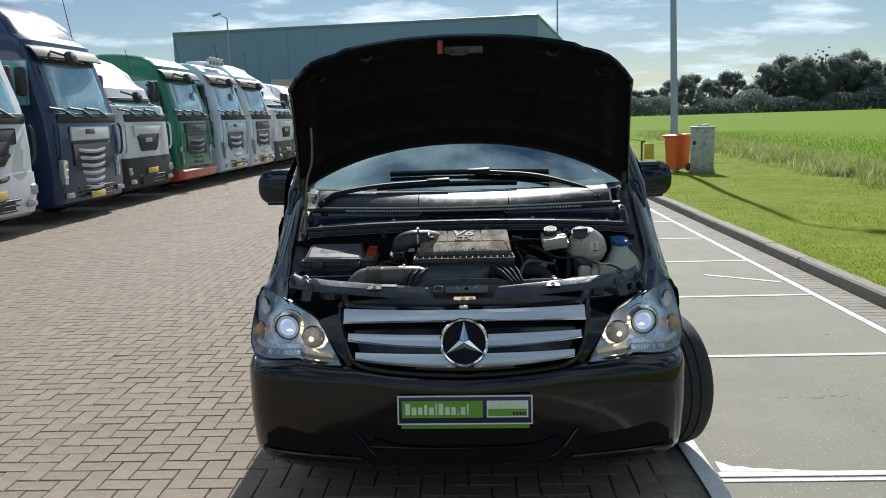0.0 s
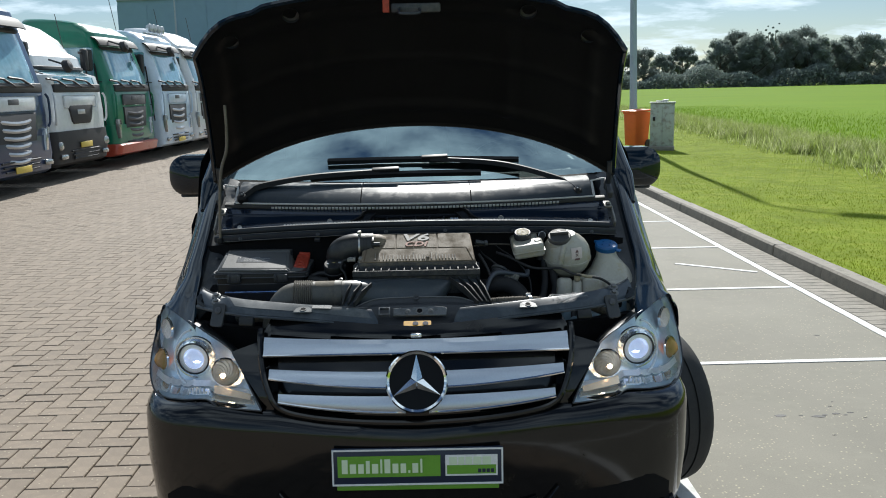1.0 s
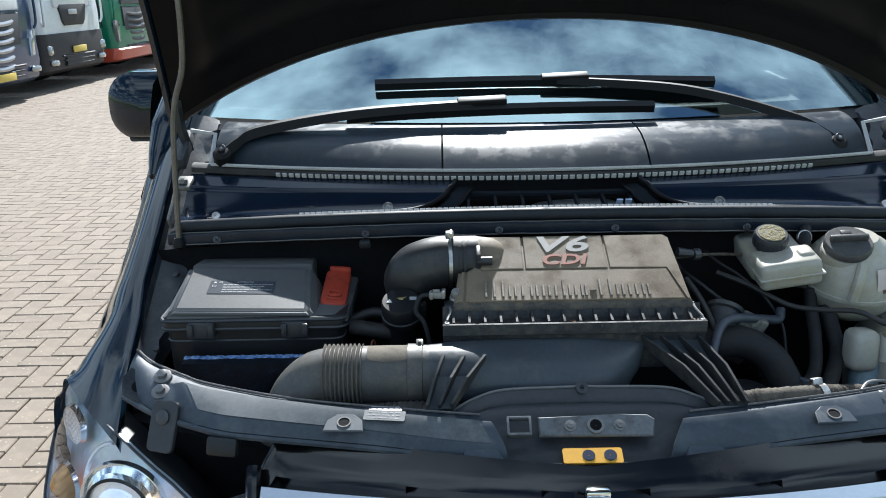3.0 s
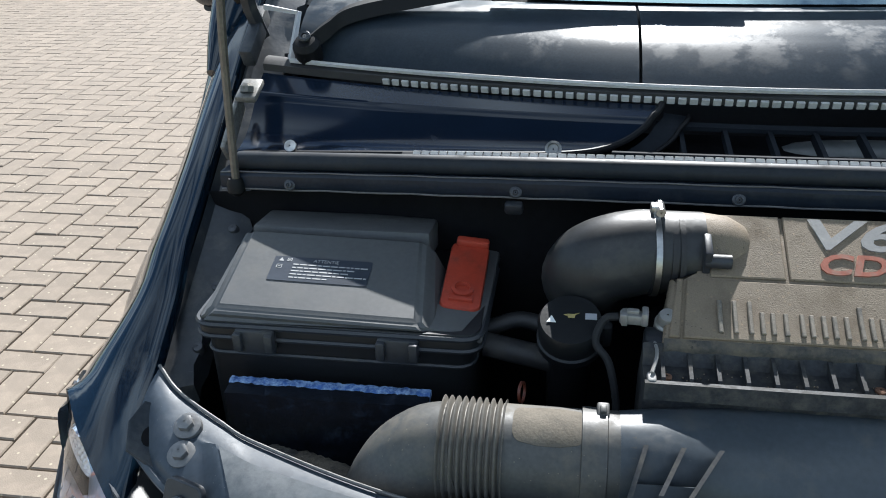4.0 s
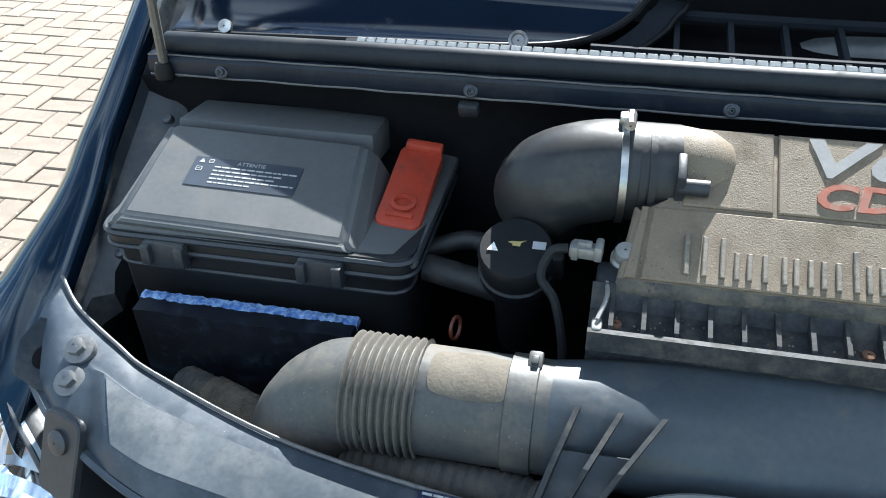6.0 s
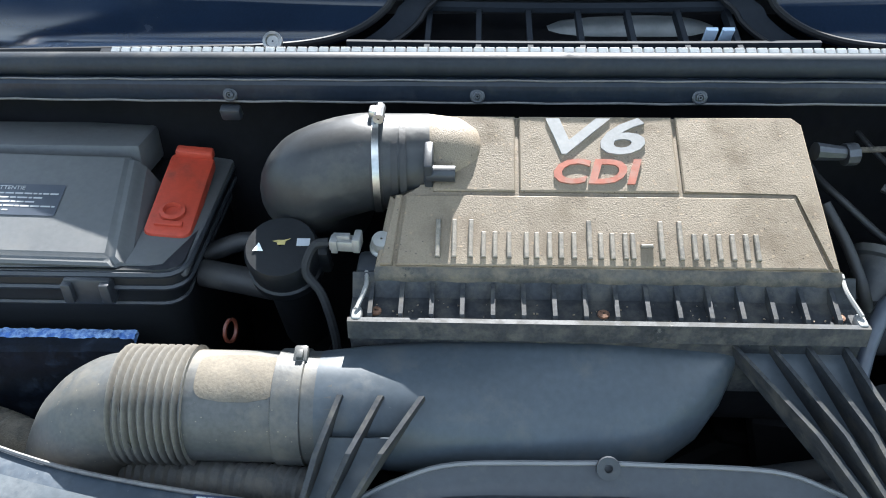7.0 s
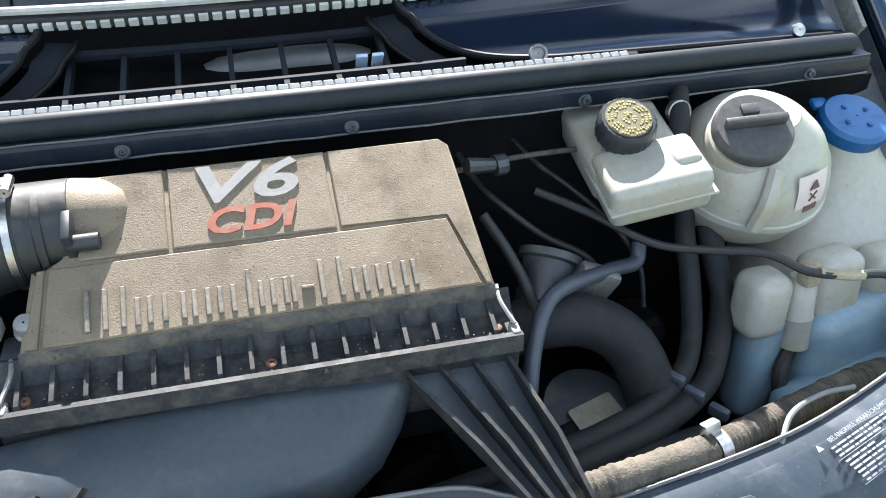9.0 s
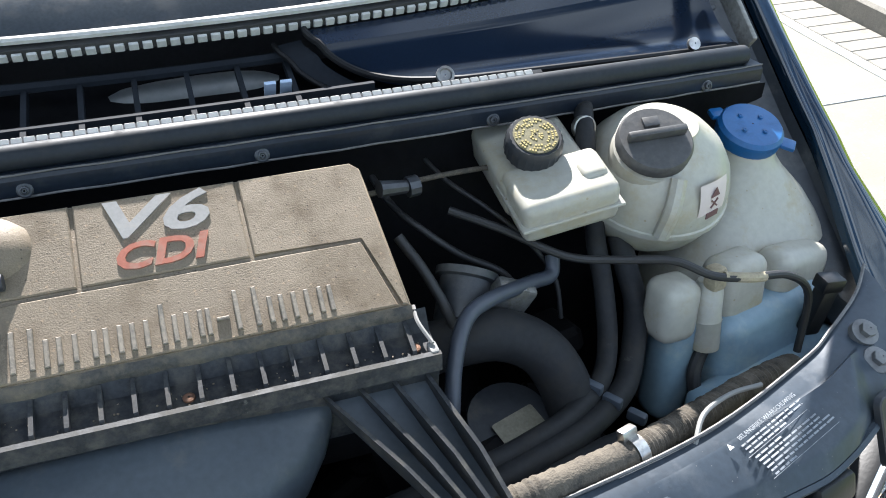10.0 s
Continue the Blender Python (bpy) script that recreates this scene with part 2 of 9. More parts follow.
DASH = mat("dashboard", (0.05, 0.05, 0.052), 0.7, 0.0, 0.2, 8, 200, 0.1)
GREEN_PLATE = mat("green_plate", (0.14, 0.33, 0.03), 0.4, 0.0, 0.08, 20, 200, 0.0)
NAVY_PLATE = mat("navy_plate", (0.012, 0.02, 0.045), 0.35, 0.0, 0.1, 20, 200, 0.0)
AMBER = mat("amber_bulb", (0.75, 0.23, 0.03), 0.2, 0.0, 0.1, 20, 100, 0.0, coat=0.6)
BRICK = mat("paving_brick", (0.200, 0.161, 0.122), 0.85, 0.0, 0.18, 7, 260, 0.45, dirt=(0.257, 0.210, 0.162), dirt_at=0.6, random_tint=0.075)
JOINT = mat("joint_sand", (0.18, 0.155, 0.12), 0.95, 0.0, 0.35, 9, 120, 0.5, dirt=(0.10, 0.10, 0.06), dirt_at=0.62)
CONCRETE = mat("worn_concrete", (0.185, 0.174, 0.140), 0.85, 0.0, 0.16, 1.3, 130, 0.35, dirt=(0.23, 0.22, 0.182), dirt_at=0.6)
KERB = mat("kerb_concrete", (0.235, 0.215, 0.18), 0.88, 0.0, 0.22, 5, 140, 0.4, dirt=(0.16, 0.155, 0.13), dirt_at=0.6, random_tint=0.08)
LINE = mat("worn_line_paint", (0.58, 0.58, 0.56), 0.7, 0.0, 0.08, 8, 160, 0.2, dirt=(0.42, 0.415, 0.38), dirt_at=0.62)
STAIN = mat("oil_stain", (0.03, 0.028, 0.025), 0.6, 0.0, 0.3, 20, 90, 0.1)
GRASS_GROUND = mat("verge_soil", (0.135, 0.18, 0.010), 0.95, 0.0, 0.3, 1.5, 30, 0.6, dirt=(0.20, 0.235, 0.03), dirt_at=0.6, spec=0.1)
FIELD = mat("crop_field", (0.108, 0.185, 0.004), 0.95, 0.0, 0.14, 0.06, 3.0, 0.6, dirt=(0.13, 0.20, 0.008), dirt_at=0.6, spec=0.08)


def speckle(m, colour, scale, at):
    """Small crumbs of another colour strewn over a surface."""
    n, l = m.node_tree.nodes, m.node_tree.links
    b = n["Principled BSDF"]
    tc, v, r, mx = n.new("ShaderNodeTexCoord"), n.new("ShaderNodeTexVoronoi"), n.new("ShaderNodeValToRGB"), n.new("ShaderNodeMixRGB")
    v.inputs["Scale"].default_value = scale
    l.new(tc.outputs["Object"], v.inputs["Vector"])
    r.color_ramp.elements[0].position, r.color_ramp.elements[1].position = at * 0.6, at
    r.color_ramp.elements[0].color, r.color_ramp.elements[1].color = (0.75, 0.75, 0.75, 1), (0, 0, 0, 1)
    pick, mu = n.new("ShaderNodeMath"), n.new("ShaderNodeMath")
    pick.operation, pick.inputs[1].default_value, mu.operation = "GREATER_THAN", 0.55, "MULTIPLY"
    sep = n.new("ShaderNodeSeparateColor")
    l.new(v.outputs["Color"], sep.inputs[0])
    l.new(sep.outputs[0], pick.inputs[0])
    l.new(v.outputs["Distance"], r.inputs[0])
    l.new(r.outputs[0], mu.inputs[0])
    l.new(pick.outputs[0], mu.inputs[1])
    src = b.inputs["Base Color"].links[0].from_socket
    mx.inputs[2].default_value = (*colour, 1)
    l.new(mu.outputs[0], mx.inputs[0])
    l.new(src, mx.inputs[1])
    l.new(mx.outputs[0], b.inputs["Base Color"])


speckle(CONCRETE, (0.42, 0.385, 0.27), 48.0, 0.26)
speckle(BRICK, (0.42, 0.37, 0.27), 40.0, 0.20)
speckle(PANEL, (0.15, 0.15, 0.145), 150.0, 0.10)
speckle(LID, (0.12, 0.118, 0.11), 240.0, 0.10)
speckle(DUSTY_PIPE, (0.19, 0.165, 0.125), 190.0, 0.15)


def scuffs(m, colour, scale, at, stretch=(1, 1, 1)):
    """Ragged worn or dusty patches with sharp edges."""
    n, l = m.node_tree.nodes, m.node_tree.links
    b = n["Principled BSDF"]
    tc, mp, t1, r, mx = n.new("ShaderNodeTexCoord"), n.new("ShaderNodeMapping"), n.new("ShaderNodeTexNoise"), n.new("ShaderNodeValToRGB"), n.new("ShaderNodeMixRGB")
    mp.inputs["Scale"].default_value = stretch
    t1.inputs["Scale"].default_value, t1.inputs["Detail"].default_value, t1.inputs["Roughness"].default_value = scale, 9, 0.75
    r.color_ramp.elements[0].position, r.color_ramp.elements[1].position = at, at + 0.03
    r.color_ramp.elements[0].color, r.color_ramp.elements[1].color = (0, 0, 0, 1), (0.8, 0.8, 0.8, 1)
    l.new(tc.outputs["Object"], mp.inputs[0])
    l.new(mp.outputs[0], t1.inputs["Vector"])
    l.new(t1.outputs["Fac"], r.inputs[0])
    mx.inputs[2].default_value = (*colour, 1)
    l.new(r.outputs[0], mx.inputs[0])
    l.new(b.inputs["Base Color"].links[0].from_socket, mx.inputs[1])
    l.new(mx.outputs[0], b.inputs["Base Color"])


scuffs(SCOOP, (0.11, 0.112, 0.112), 16.0, 0.67, (0.5, 1.2, 1.2))
scuffs(BOXRIM, (0.10, 0.097, 0.09), 45.0, 0.65)
scuffs(SKIRT, (0.030, 0.029, 0.028), 40.0, 0.60)
scuffs(LID, (0.085, 0.088, 0.09), 22.0, 0.68, (1, 2.2, 1))
scuffs(PLASTIC, (0.06, 0.06, 0.058), 30.0, 0.68)
scuffs(PANEL, (0.13, 0.135, 0.14), 26.0, 0.69)
scuffs(BAY, (0.14, 0.137, 0.13), 30.0, 0.66)
scuffs(HOSE, (0.05, 0.048, 0.045), 30.0, 0.66)
scuffs(DUSTY, (0.10, 0.082, 0.06), 24.0, 0.66)
speckle(TANK, (0.26, 0.22, 0.14), 60.0, 0.10)
speckle(DUSTY, (0.27, 0.20, 0.13), 160.0, 0.25)
speckle(DUSTY, (0.055, 0.045, 0.035), 210.0, 0.20)


def leafy(name, base, other, through_light=0.5, tint=0.35, scale=3.0):
    """Leaves: light falls on them and through them."""
    m = mat(name, base, 0.7, 0.0, 0.25, scale, 40, 0.0, dirt=other, dirt_at=0.55, random_tint=tint, spec=0.06)
    n, l = m.node_tree.nodes, m.node_tree.links
    b, out = n["Principled BSDF"], n["Material Output"]
    tr, mx = n.new("ShaderNodeBsdfTranslucent"), n.new("ShaderNodeMixShader")
    mx.inputs[0].default_value = through_light
    l.new(b.inputs["Base Color"].links[0].from_socket, tr.inputs[0])
    l.new(b.outputs[0], mx.inputs[1])
    l.new(tr.outputs[0], mx.inputs[2])
    l.new(mx.outputs[0], out.inputs[0])
    return m


BLADE = leafy("grass_blade", (0.15, 0.205, 0.009), (0.185, 0.22, 0.018), 0.4, 0.12)
CROP = leafy("crop_blade", (0.12, 0.21, 0.012), (0.145, 0.23, 0.018), 0.5, 0.15)
WEED = leafy("weed_leaf", (0.20, 0.26, 0.055), (0.40, 0.42, 0.24), 0.6, 0.45, 1.2)
# far leaves: distance haze is mixed into the colour, paler and greyer than foliage
LEAF = leafy("hazed_tree_leaf", (0.22, 0.26, 0.235), (0.23, 0.27, 0.25), 0.6, 0.35, 0.3)
HEDGE_LEAF = leafy("hazed_hedge_leaf", (0.20, 0.24, 0.22), (0.21, 0.25, 0.23), 0.55, 0.3, 0.2)
BARK = mat("bark", (0.09, 0.075, 0.06), 0.95, 0.0, 0.3, 3, 30, 0.5)
CLAD = mat("building_cladding", (0.19, 0.30, 0.41), 0.6, 0.0, 0.06, 0.08, 1.5, 0.0)
CLAD_TRIM = mat("building_trim", (0.20, 0.25, 0.29), 0.5, 0.0, 0.1, 0.5, 5, 0.0)
POST = mat("painted_post", (0.30, 0.36, 0.40), 0.45, 0.2, 0.1, 3, 40, 0.05)
BIN = mat("orange_bin", (0.70, 0.13, 0.02), 0.5, 0.0, 0.1, 6, 80, 0.03)
CABINET = mat("grey_cabinet", (0.42, 0.45, 0.42), 0.6, 0.0, 0.1, 4, 60, 0.1, dirt=(0.22, 0.18, 0.15), dirt_at=0.6)

# ---- mesh helpers ----


def part(name, bm, material, parent=None, label="", smooth=32, second=None):
    """Links a bmesh as one mesh object under a thing or a part."""
    bmesh.ops.recalc_face_normals(bm, faces=bm.faces)
    me = bpy.data.meshes.new(name)
    bm.to_mesh(me)
    bm.free()
    me.materials.append(material)
    if second:
        me.materials.append(second)
    if smooth:
        for p in me.polygons:
            p.use_smooth = True
        me.set_sharp_from_angle(angle=radians(smooth))
    ob = new(name, me)
    if parent:
        ob.parent = parent
    if label:
        ob["label"] = label
    return ob


def cr(pts, n=6):
    """A smooth line through points (any dimension)."""
    p = [np.array(q, float) for q in pts]
    p = [2 * p[0] - p[1]] + p + [2 * p[-1] - p[-2]]
    out = []
    for i in range(1, len(p) - 2):
        for k in range(n):
            t = k / n
            out.append(0.5 * (2 * p[i] + (p[i + 1] - p[i - 1]) * t + (2 * p[i - 1] - 5 * p[i] + 4 * p[i + 1] - p[i + 2]) * t * t + (3 * p[i] - p[i - 1] - 3 * p[i + 1] + p[i + 2]) * t ** 3))
    out.append(p[-2])
    return out


def loft(bm, rings, closed=True, caps=True):
    vs = [[bm.verts.new(tuple(float(c) for c in q)) for q in r] for r in rings]
    k = len(vs[0])
    for a, b in zip(vs, vs[1:]):
        for i in range(k if closed else k - 1):
            j = (i + 1) % k
            bm.faces.new((a[i], a[j], b[j], b[i]))
    if caps and closed:
        bm.faces.new(vs[0][::-1])
        bm.faces.new(vs[-1])
    return vs


def tube(bm, pts, r, n=10, caps=True):
    """A round bar along points; r: one radius or one for each point."""
    P = [Vector(tuple(float(c) for c in p)) for p in pts]
    R = r if isinstance(r, (list, tuple)) else [r] * len(P)
    d = [(P[min(i + 1, len(P) - 1)] - P[max(i - 1, 0)]).normalized() for i in range(len(P))]
    side = d[0].orthogonal().normalized()
    rings = []
    for i, p in enumerate(P):
        side = (side - d[i] * side.dot(d[i])).normalized()
        up = d[i].cross(side)
        rings.append([p + (side * math.cos(a) + up * math.sin(a)) * R[i] for a in (2 * math.pi * k / n for k in range(n))])
    loft(bm, rings, True, caps)


def rbox(bm, size, m=Matrix(), bevel=0.0, seg=2):
    made = bmesh.ops.create_cube(bm, size=1.0, matrix=m @ Matrix.Diagonal((*size, 1)))
    if bevel:
        edges = list({e for v in made["verts"] for e in v.link_edges})
        bmesh.ops.bevel(bm, geom=edges, offset=bevel, segments=seg, affect="EDGES", profile=0.5)


def lathe(bm, profile, n=20, m=Matrix()):
    """Turns (radius, height) pairs round z; a profile that ends away from the axis is closed into a ring."""
    if profile[0][0] > 0.004 and profile[-1][0] > 0.004:
        profile = list(profile) + [profile[0]]
    loft(bm, [[m @ Vector((r * math.cos(a), r * math.sin(a), z)) for a in (2 * math.pi * k / n for k in range(n))] for r, z in profile], True, False)


def prism(bm, outline, z0, z1, m=Matrix(), bevel=0.0, seg=1):
    """A flat shape pulled up from z0 to z1."""
    lo = [bm.verts.new(m @ Vector((x, y, z0))) for x, y in outline]
    hi = [bm.verts.new(m @ Vector((x, y, z1))) for x, y in outline]
    top = bm.faces.new(hi)
    bm.faces.new(lo[::-1])
    for i in range(len(outline)):
        j = (i + 1) % len(outline)
        bm.faces.new((lo[i], lo[j], hi[j], hi[i]))
    if bevel:
        bmesh.ops.bevel(bm, geom=list(top.edges), offset=bevel, segments=seg, affect="EDGES", profile=0.5)


def surf(bm, f, nu, nv, thick=0.0):
    """A sheet f(u, v) over 0..1, thickened if asked."""
    g = [[bm.verts.new(tuple(float(c) for c in f(i / nu, j / nv))) for j in range(nv + 1)] for i in range(nu + 1)]
    faces = [bm.faces.new((g[i][j], g[i + 1][j], g[i + 1][j + 1], g[i][j + 1])) for i in range(nu) for j in range(nv)]
    if thick:
        bmesh.ops.recalc_face_normals(bm, faces=faces)
        bmesh.ops.solidify(bm, geom=faces, thickness=thick)


def rrect(w, h, r, n=4):
    """Outline of a rectangle with rounded corners."""
    out = []
    for cx, cy, a0 in ((w / 2 - r, h / 2 - r, 0), (-w / 2 + r, h / 2 - r, 90), (-w / 2 + r, -h / 2 + r, 180), (w / 2 - r, -h / 2 + r, 270)):
        out += [(cx + r * math.cos(radians(a0 + 90 * k / n)), cy + r * math.sin(radians(a0 + 90 * k / n))) for k in range(n + 1)]
    return out


def interp(x, xs, ys):
    return float(np.interp(x, xs, ys))


def lettering(text, size, depth, m, shear=0.0, bold=0.0):
    """Raised letters of the built-in font as a bmesh, centred at m."""
    cu = bpy.data.curves.new("lettering", "FONT")
    cu.body, cu.size, cu.extrude, cu.align_x, cu.align_y, cu.shear, cu.offset = text, size, depth / 2, "CENTER", "CENTER", shear, bold
    cu.resolution_u = 3
    ob = bpy.data.objects.new("lettering", cu)
    me = ob.to_mesh()
    bm = bmesh.new()
    bm.from_mesh(me)
    ob.to_mesh_clear()
    bpy.data.objects.remove(ob)
    bmesh.ops.transform(bm, matrix=m, verts=bm.verts)
    return bm


def frame_of(origin, xdir, ydir):
    """A matrix with its x along xdir and its y near ydir."""
    x = Vector(xdir).normalized()
    z = x.cross(Vector(ydir)).normalized()
    y = z.cross(x)
    return Matrix.Translation(origin) @ Matrix((x, y, z)).transposed().to_4x4()

# ---- ground ----
KERB_X, LINE_X, SLAB_X = 3.36, 3.05, 1.10


def sheet(name, x0, x1, y0, y1, z, material, nx=1, ny=1, label="", category="ground", height=None):
    bm = bmesh.new()
    f = height or (lambda x, y: z)
    surf(bm, lambda u, v: (x0 + (x1 - x0) * u, y0 + (y1 - y0) * v, f(x0 + (x1 - x0) * u, y0 + (y1 - y0) * v)), nx, ny)
    for fa in bm.faces:
        if fa.normal.z < 0:
            fa.normal_flip()
    me = bpy.data.meshes.new(name)
    bm.to_mesh(me)
    bm.free()
    me.materials.append(material)
    return tagged(new(name, me), label, category, "", "structure")


sheet("ground", -900, 900, -700, 1500, -0.10, FIELD, 1, 1, "flat green farmland reaching to the horizon")
pavement = sheet("pavement", -42, SLAB_X, -14, 75, -0.012, JOINT, 1, 1, "sandy beige herringbone brick paving of the yard", "pavement")
sheet("road", SLAB_X, KERB_X, -14, 34, 0.0, CONCRETE, 2, 12, "weathered grey concrete parking strip with white lines", "parking strip")


def verge_height(x, y):
    return 0.09 + 0.035 * math.sin(x * 1.3 + y * 0.35) * math.cos(y * 0.5) * min(1, (x - KERB_X) / 1.5) - 0.02 * max(0, x - 9)


sheet("verge", KERB_X + 0.14, 12, -14, 260, 0.09, GRASS_GROUND, 20, 200, "mown green grass verge beside the kerb", "grass", verge_height)


def field_height(x, y):
    return 0.09 + 0.21 * min(1, max(0, x - 9) / 23) + 0.002 * max(0, x - 30) + 0.0006 * (y - 30) * min(1, max(0, x - 9) / 23)


sheet("field", 9, 700, -14, 700, 0.3, FIELD, 60, 30, "bright green crop field behind the verge", "field", field_height)

# kerb blocks
kerb = tagged(new("kerb"), "grey concrete kerb of laid blocks along the grass", "kerb", "", "structure")
bm = bmesh.new()
prism(bm, [(-0.07, -0.02), (0.07, -0.02), (0.07, 0.118), (-0.045, 0.118), (-0.062, 0.10)], -0.494, 0.494, Matrix.Rotation(radians(90), 4, "X") , 0.006)
kerb_block = part("kerb_block", bm, KERB, kerb)
kerb_block.location = (KERB_X + 0.07, -5, 0)
for i in range(1, 44):
    o = kerb_block.copy()
    scene.collection.objects.link(o)
    o.location = (KERB_X + 0.07 + 0.004 * math.sin(i * 2.1), -5 + i, 0.003 * math.sin(i * 1.7))
# gutter strip of laid bricks along the kerb
bm = bmesh.new()
for i in range(330):
    rbox(bm, (0.28, 0.1025, 0.05), pose(KERB_X - 0.15, -6 + i * 0.105, -0.014, 0, 0, random.uniform(-0.6, 0.6)), 0.004, 1)
gutter = tagged(part("gutter", bm, KERB), "row of grey gutter bricks along the kerb", "gutter", "", "stuff")


def painted(name, x0, y0, x1, y1, w, label="worn white painted parking line"):
    bm = bmesh.new()
    d = Vector((x1 - x0, y1 - y0, 0))
    n = max(2, int(d.length / 0.12))
    s = Vector((-d.y, d.x, 0)).normalized() * w / 2
    a = [Vector((x0, y0, 0.0045)) + d * i / n for i in range(n + 1)]
    jit = [random.uniform(0.9, 1.06) for _ in a]
    loft(bm, [[p - s * j, p + s * j, p + s * j - Vector((0, 0, 0.004)), p - s * j - Vector((0, 0, 0.004))] for p, j in zip(a, jit)], True, True)
    return tagged(part(name, bm, LINE), label, "line", "parking lines", "structure")


painted("parking_line", SLAB_X - 0.02, -6, SLAB_X - 0.02, 9.5, 0.085)
painted("parking_line", LINE_X, -6, LINE_X, 18.0, 0.09)
for yy in (-1.35, 0.5, 2.38, 4.24, 6.02, 7.72, 9.45, 11.2, 13.0):
    painted("parking_line", SLAB_X + 0.03, yy, LINE_X - 0.05, yy, 0.05)
painted("parking_line", SLAB_X + 0.03, 0.435, LINE_X - 0.05, 0.435, 0.03)
painted("parking_line", 2.35, 5.25, 2.95, 4.82, 0.05)
bm = bmesh.new()
prism(bm, [(1.15, 0.53), (1.62, 0.53), (1.52, 0.536), (1.46, 0.55), (1.42, 0.546), (1.36, 0.566), (1.31, 0.562), (1.26, 0.59), (1.22, 0.588), (1.18, 0.635), (1.155, 0.65)], 0.0, 0.0035)
tagged(part("paint_patch", bm, LINE), "smeared patch of white line paint on concrete", "paint", "", "structure")
bm = bmesh.new()
for cx, cy, s in ((1.80, 1.55, 0.034), (1.90, 1.548, 0.012), (1.98, 1.53, 0.036), (2.02, 1.545, 0.018), (2.08, 1.56, 0.022), (2.12, 1.54, 0.012), (2.16, 1.57, 0.016), (2.2, 1.5, 0.010), (2.10, 1.66, 0.010), (2.14, 1.72, 0.008), (1.95, 1.3, 0.010), (2.25, 1.12, 0.010), (2.05, 1.0, 0.010), (2.5, 1.62, 0.012), (1.75, 0.25, 0.012), (2.08, 0.12, 0.016), (2.6, 2.9, 0.02), (2.4, 1.4, 0.008), (2.22, 0.4, 0.008)):
    prism(bm, [(cx + s * (0.7 + 0.5 * random.random()) * math.cos(a), cy + 0.45 * s * (0.6 + 0.6 * random.random()) * math.sin(a)) for a in (k * math.pi / 5 for k in range(10))], 0.0, 0.0012)
tagged(part("oil_stain", bm, STAIN), "small dark oil spots on the concrete", "stain", "", "stuff")

# ---- grass and weeds ----


def blades(name, n, area, h0, h1, w, material, zf, lean=0.4, label="", seed=1):
    rnd = random.Random(seed)
    verts, faces = [], []
    for _ in range(n):
        x, y = area(rnd)
        h, a = rnd.uniform(h0, h1), rnd.uniform(0, 6.283)
        lx, ly = rnd.gauss(0, lean) * h, rnd.gauss(0, lean) * h
        z = zf(x, y)
        cx, cy = math.cos(a) * w, math.sin(a) * w
        b = len(verts)
        verts += [(x - cx, y - cy, z - 0.01), (x + cx, y + cy, z - 0.01), (x + lx * 0.5 + cx * 0.7, y + ly * 0.5 + cy * 0.7, z + h * 0.6), (x + lx * 0.5 - cx * 0.7, y + ly * 0.5 - cy * 0.7, z + h * 0.6), (x + lx, y + ly, z + h)]
        faces += [(b, b + 1, b + 2, b + 3), (b + 3, b + 2, b + 4)]
    me = bpy.data.meshes.new(name)
    me.from_pydata(verts, [], faces)
    me.materials.append(material)
    return tagged(new(name, me), label, "grass", "", "stuff")


def verge_area(r):
    d = r.random() ** 1.5
    y = 1.0 + 26 * d
    return KERB_X + 0.13 + (1.8 + 5.5 * min(1, y / 16)) * r.random(), y


blades("grass", 90000, verge_area, 0.006, 0.022, 0.003, BLADE, verge_height, 0.6, "short mown grass blades on the verge", 2)


def weed_x(y):
    return 8.1 + 0.075 * (y - 10)


def weed_area(r):
    while True:
        y = 7 + 44 * r.random() ** 1.3
        x = weed_x(y) + r.gauss(0.4, 0.5)
        if math.sin(y * 2.3 + x) + math.sin(y * 0.9 + 1.3 * x) + math.sin(y * 5.1) > -0.3 + r.gauss(0, 0.4):
            return x, y


blades("weeds", 60000, weed_area, 0.04, 0.40, 0.008, WEED, lambda x, y: 0.10, 0.45, "tall pale weeds between verge and field", 3)
blades("crop", 26000, lambda r: (lambda y: (weed_x(y) + 0.5 + 14 * r.random(), y))(8 + 45 * r.random()), 0.04, 0.11, 0.010, CROP, lambda x, y: 0.14, 0.25, "young green crop at the field's edge", 4)

# ---- verge things: lamp post, bin, cabinet ----
lamp_post = tagged(new("street_lamp"), "tall grey painted steel lamp post on grass", "lamp post")
lamp_post.location = (5.43, 19.5, 0.1)
lamp_post.rotation_euler = (0, radians(-1.3), 0)
bm = bmesh.new()
lathe(bm, [(0.10, -0.2), (0.10, 1.0), (0.095, 1.02), (0.06, 8.0), (0.04, 8.3)], 16)
part("pole", bm, POST, lamp_post)
bm = bmesh.new()
tube(bm, cr([(0, 0, 8.2), (0.05, -0.05, 8.5), (0.3, -0.3, 8.7), (0.6, -0.6, 8.72)], 5), 0.03)
part("arm", bm, POST, lamp_post)
bm = bmesh.new()
rbox(bm, (0.7, 0.3, 0.12), pose(0.8, -0.8, 8.72, 0, 0, -45), 0.05)
part("lamp_head", bm, POST, lamp_post)

waste_bin = tagged(new("waste_bin"), "orange plastic wheeled bin with closed lid on grass", "bin")
waste_bin.location = (5.32, 18.75, 0.10)
waste_bin.rotation_euler = (0, 0, radians(-62))
bm = bmesh.new()
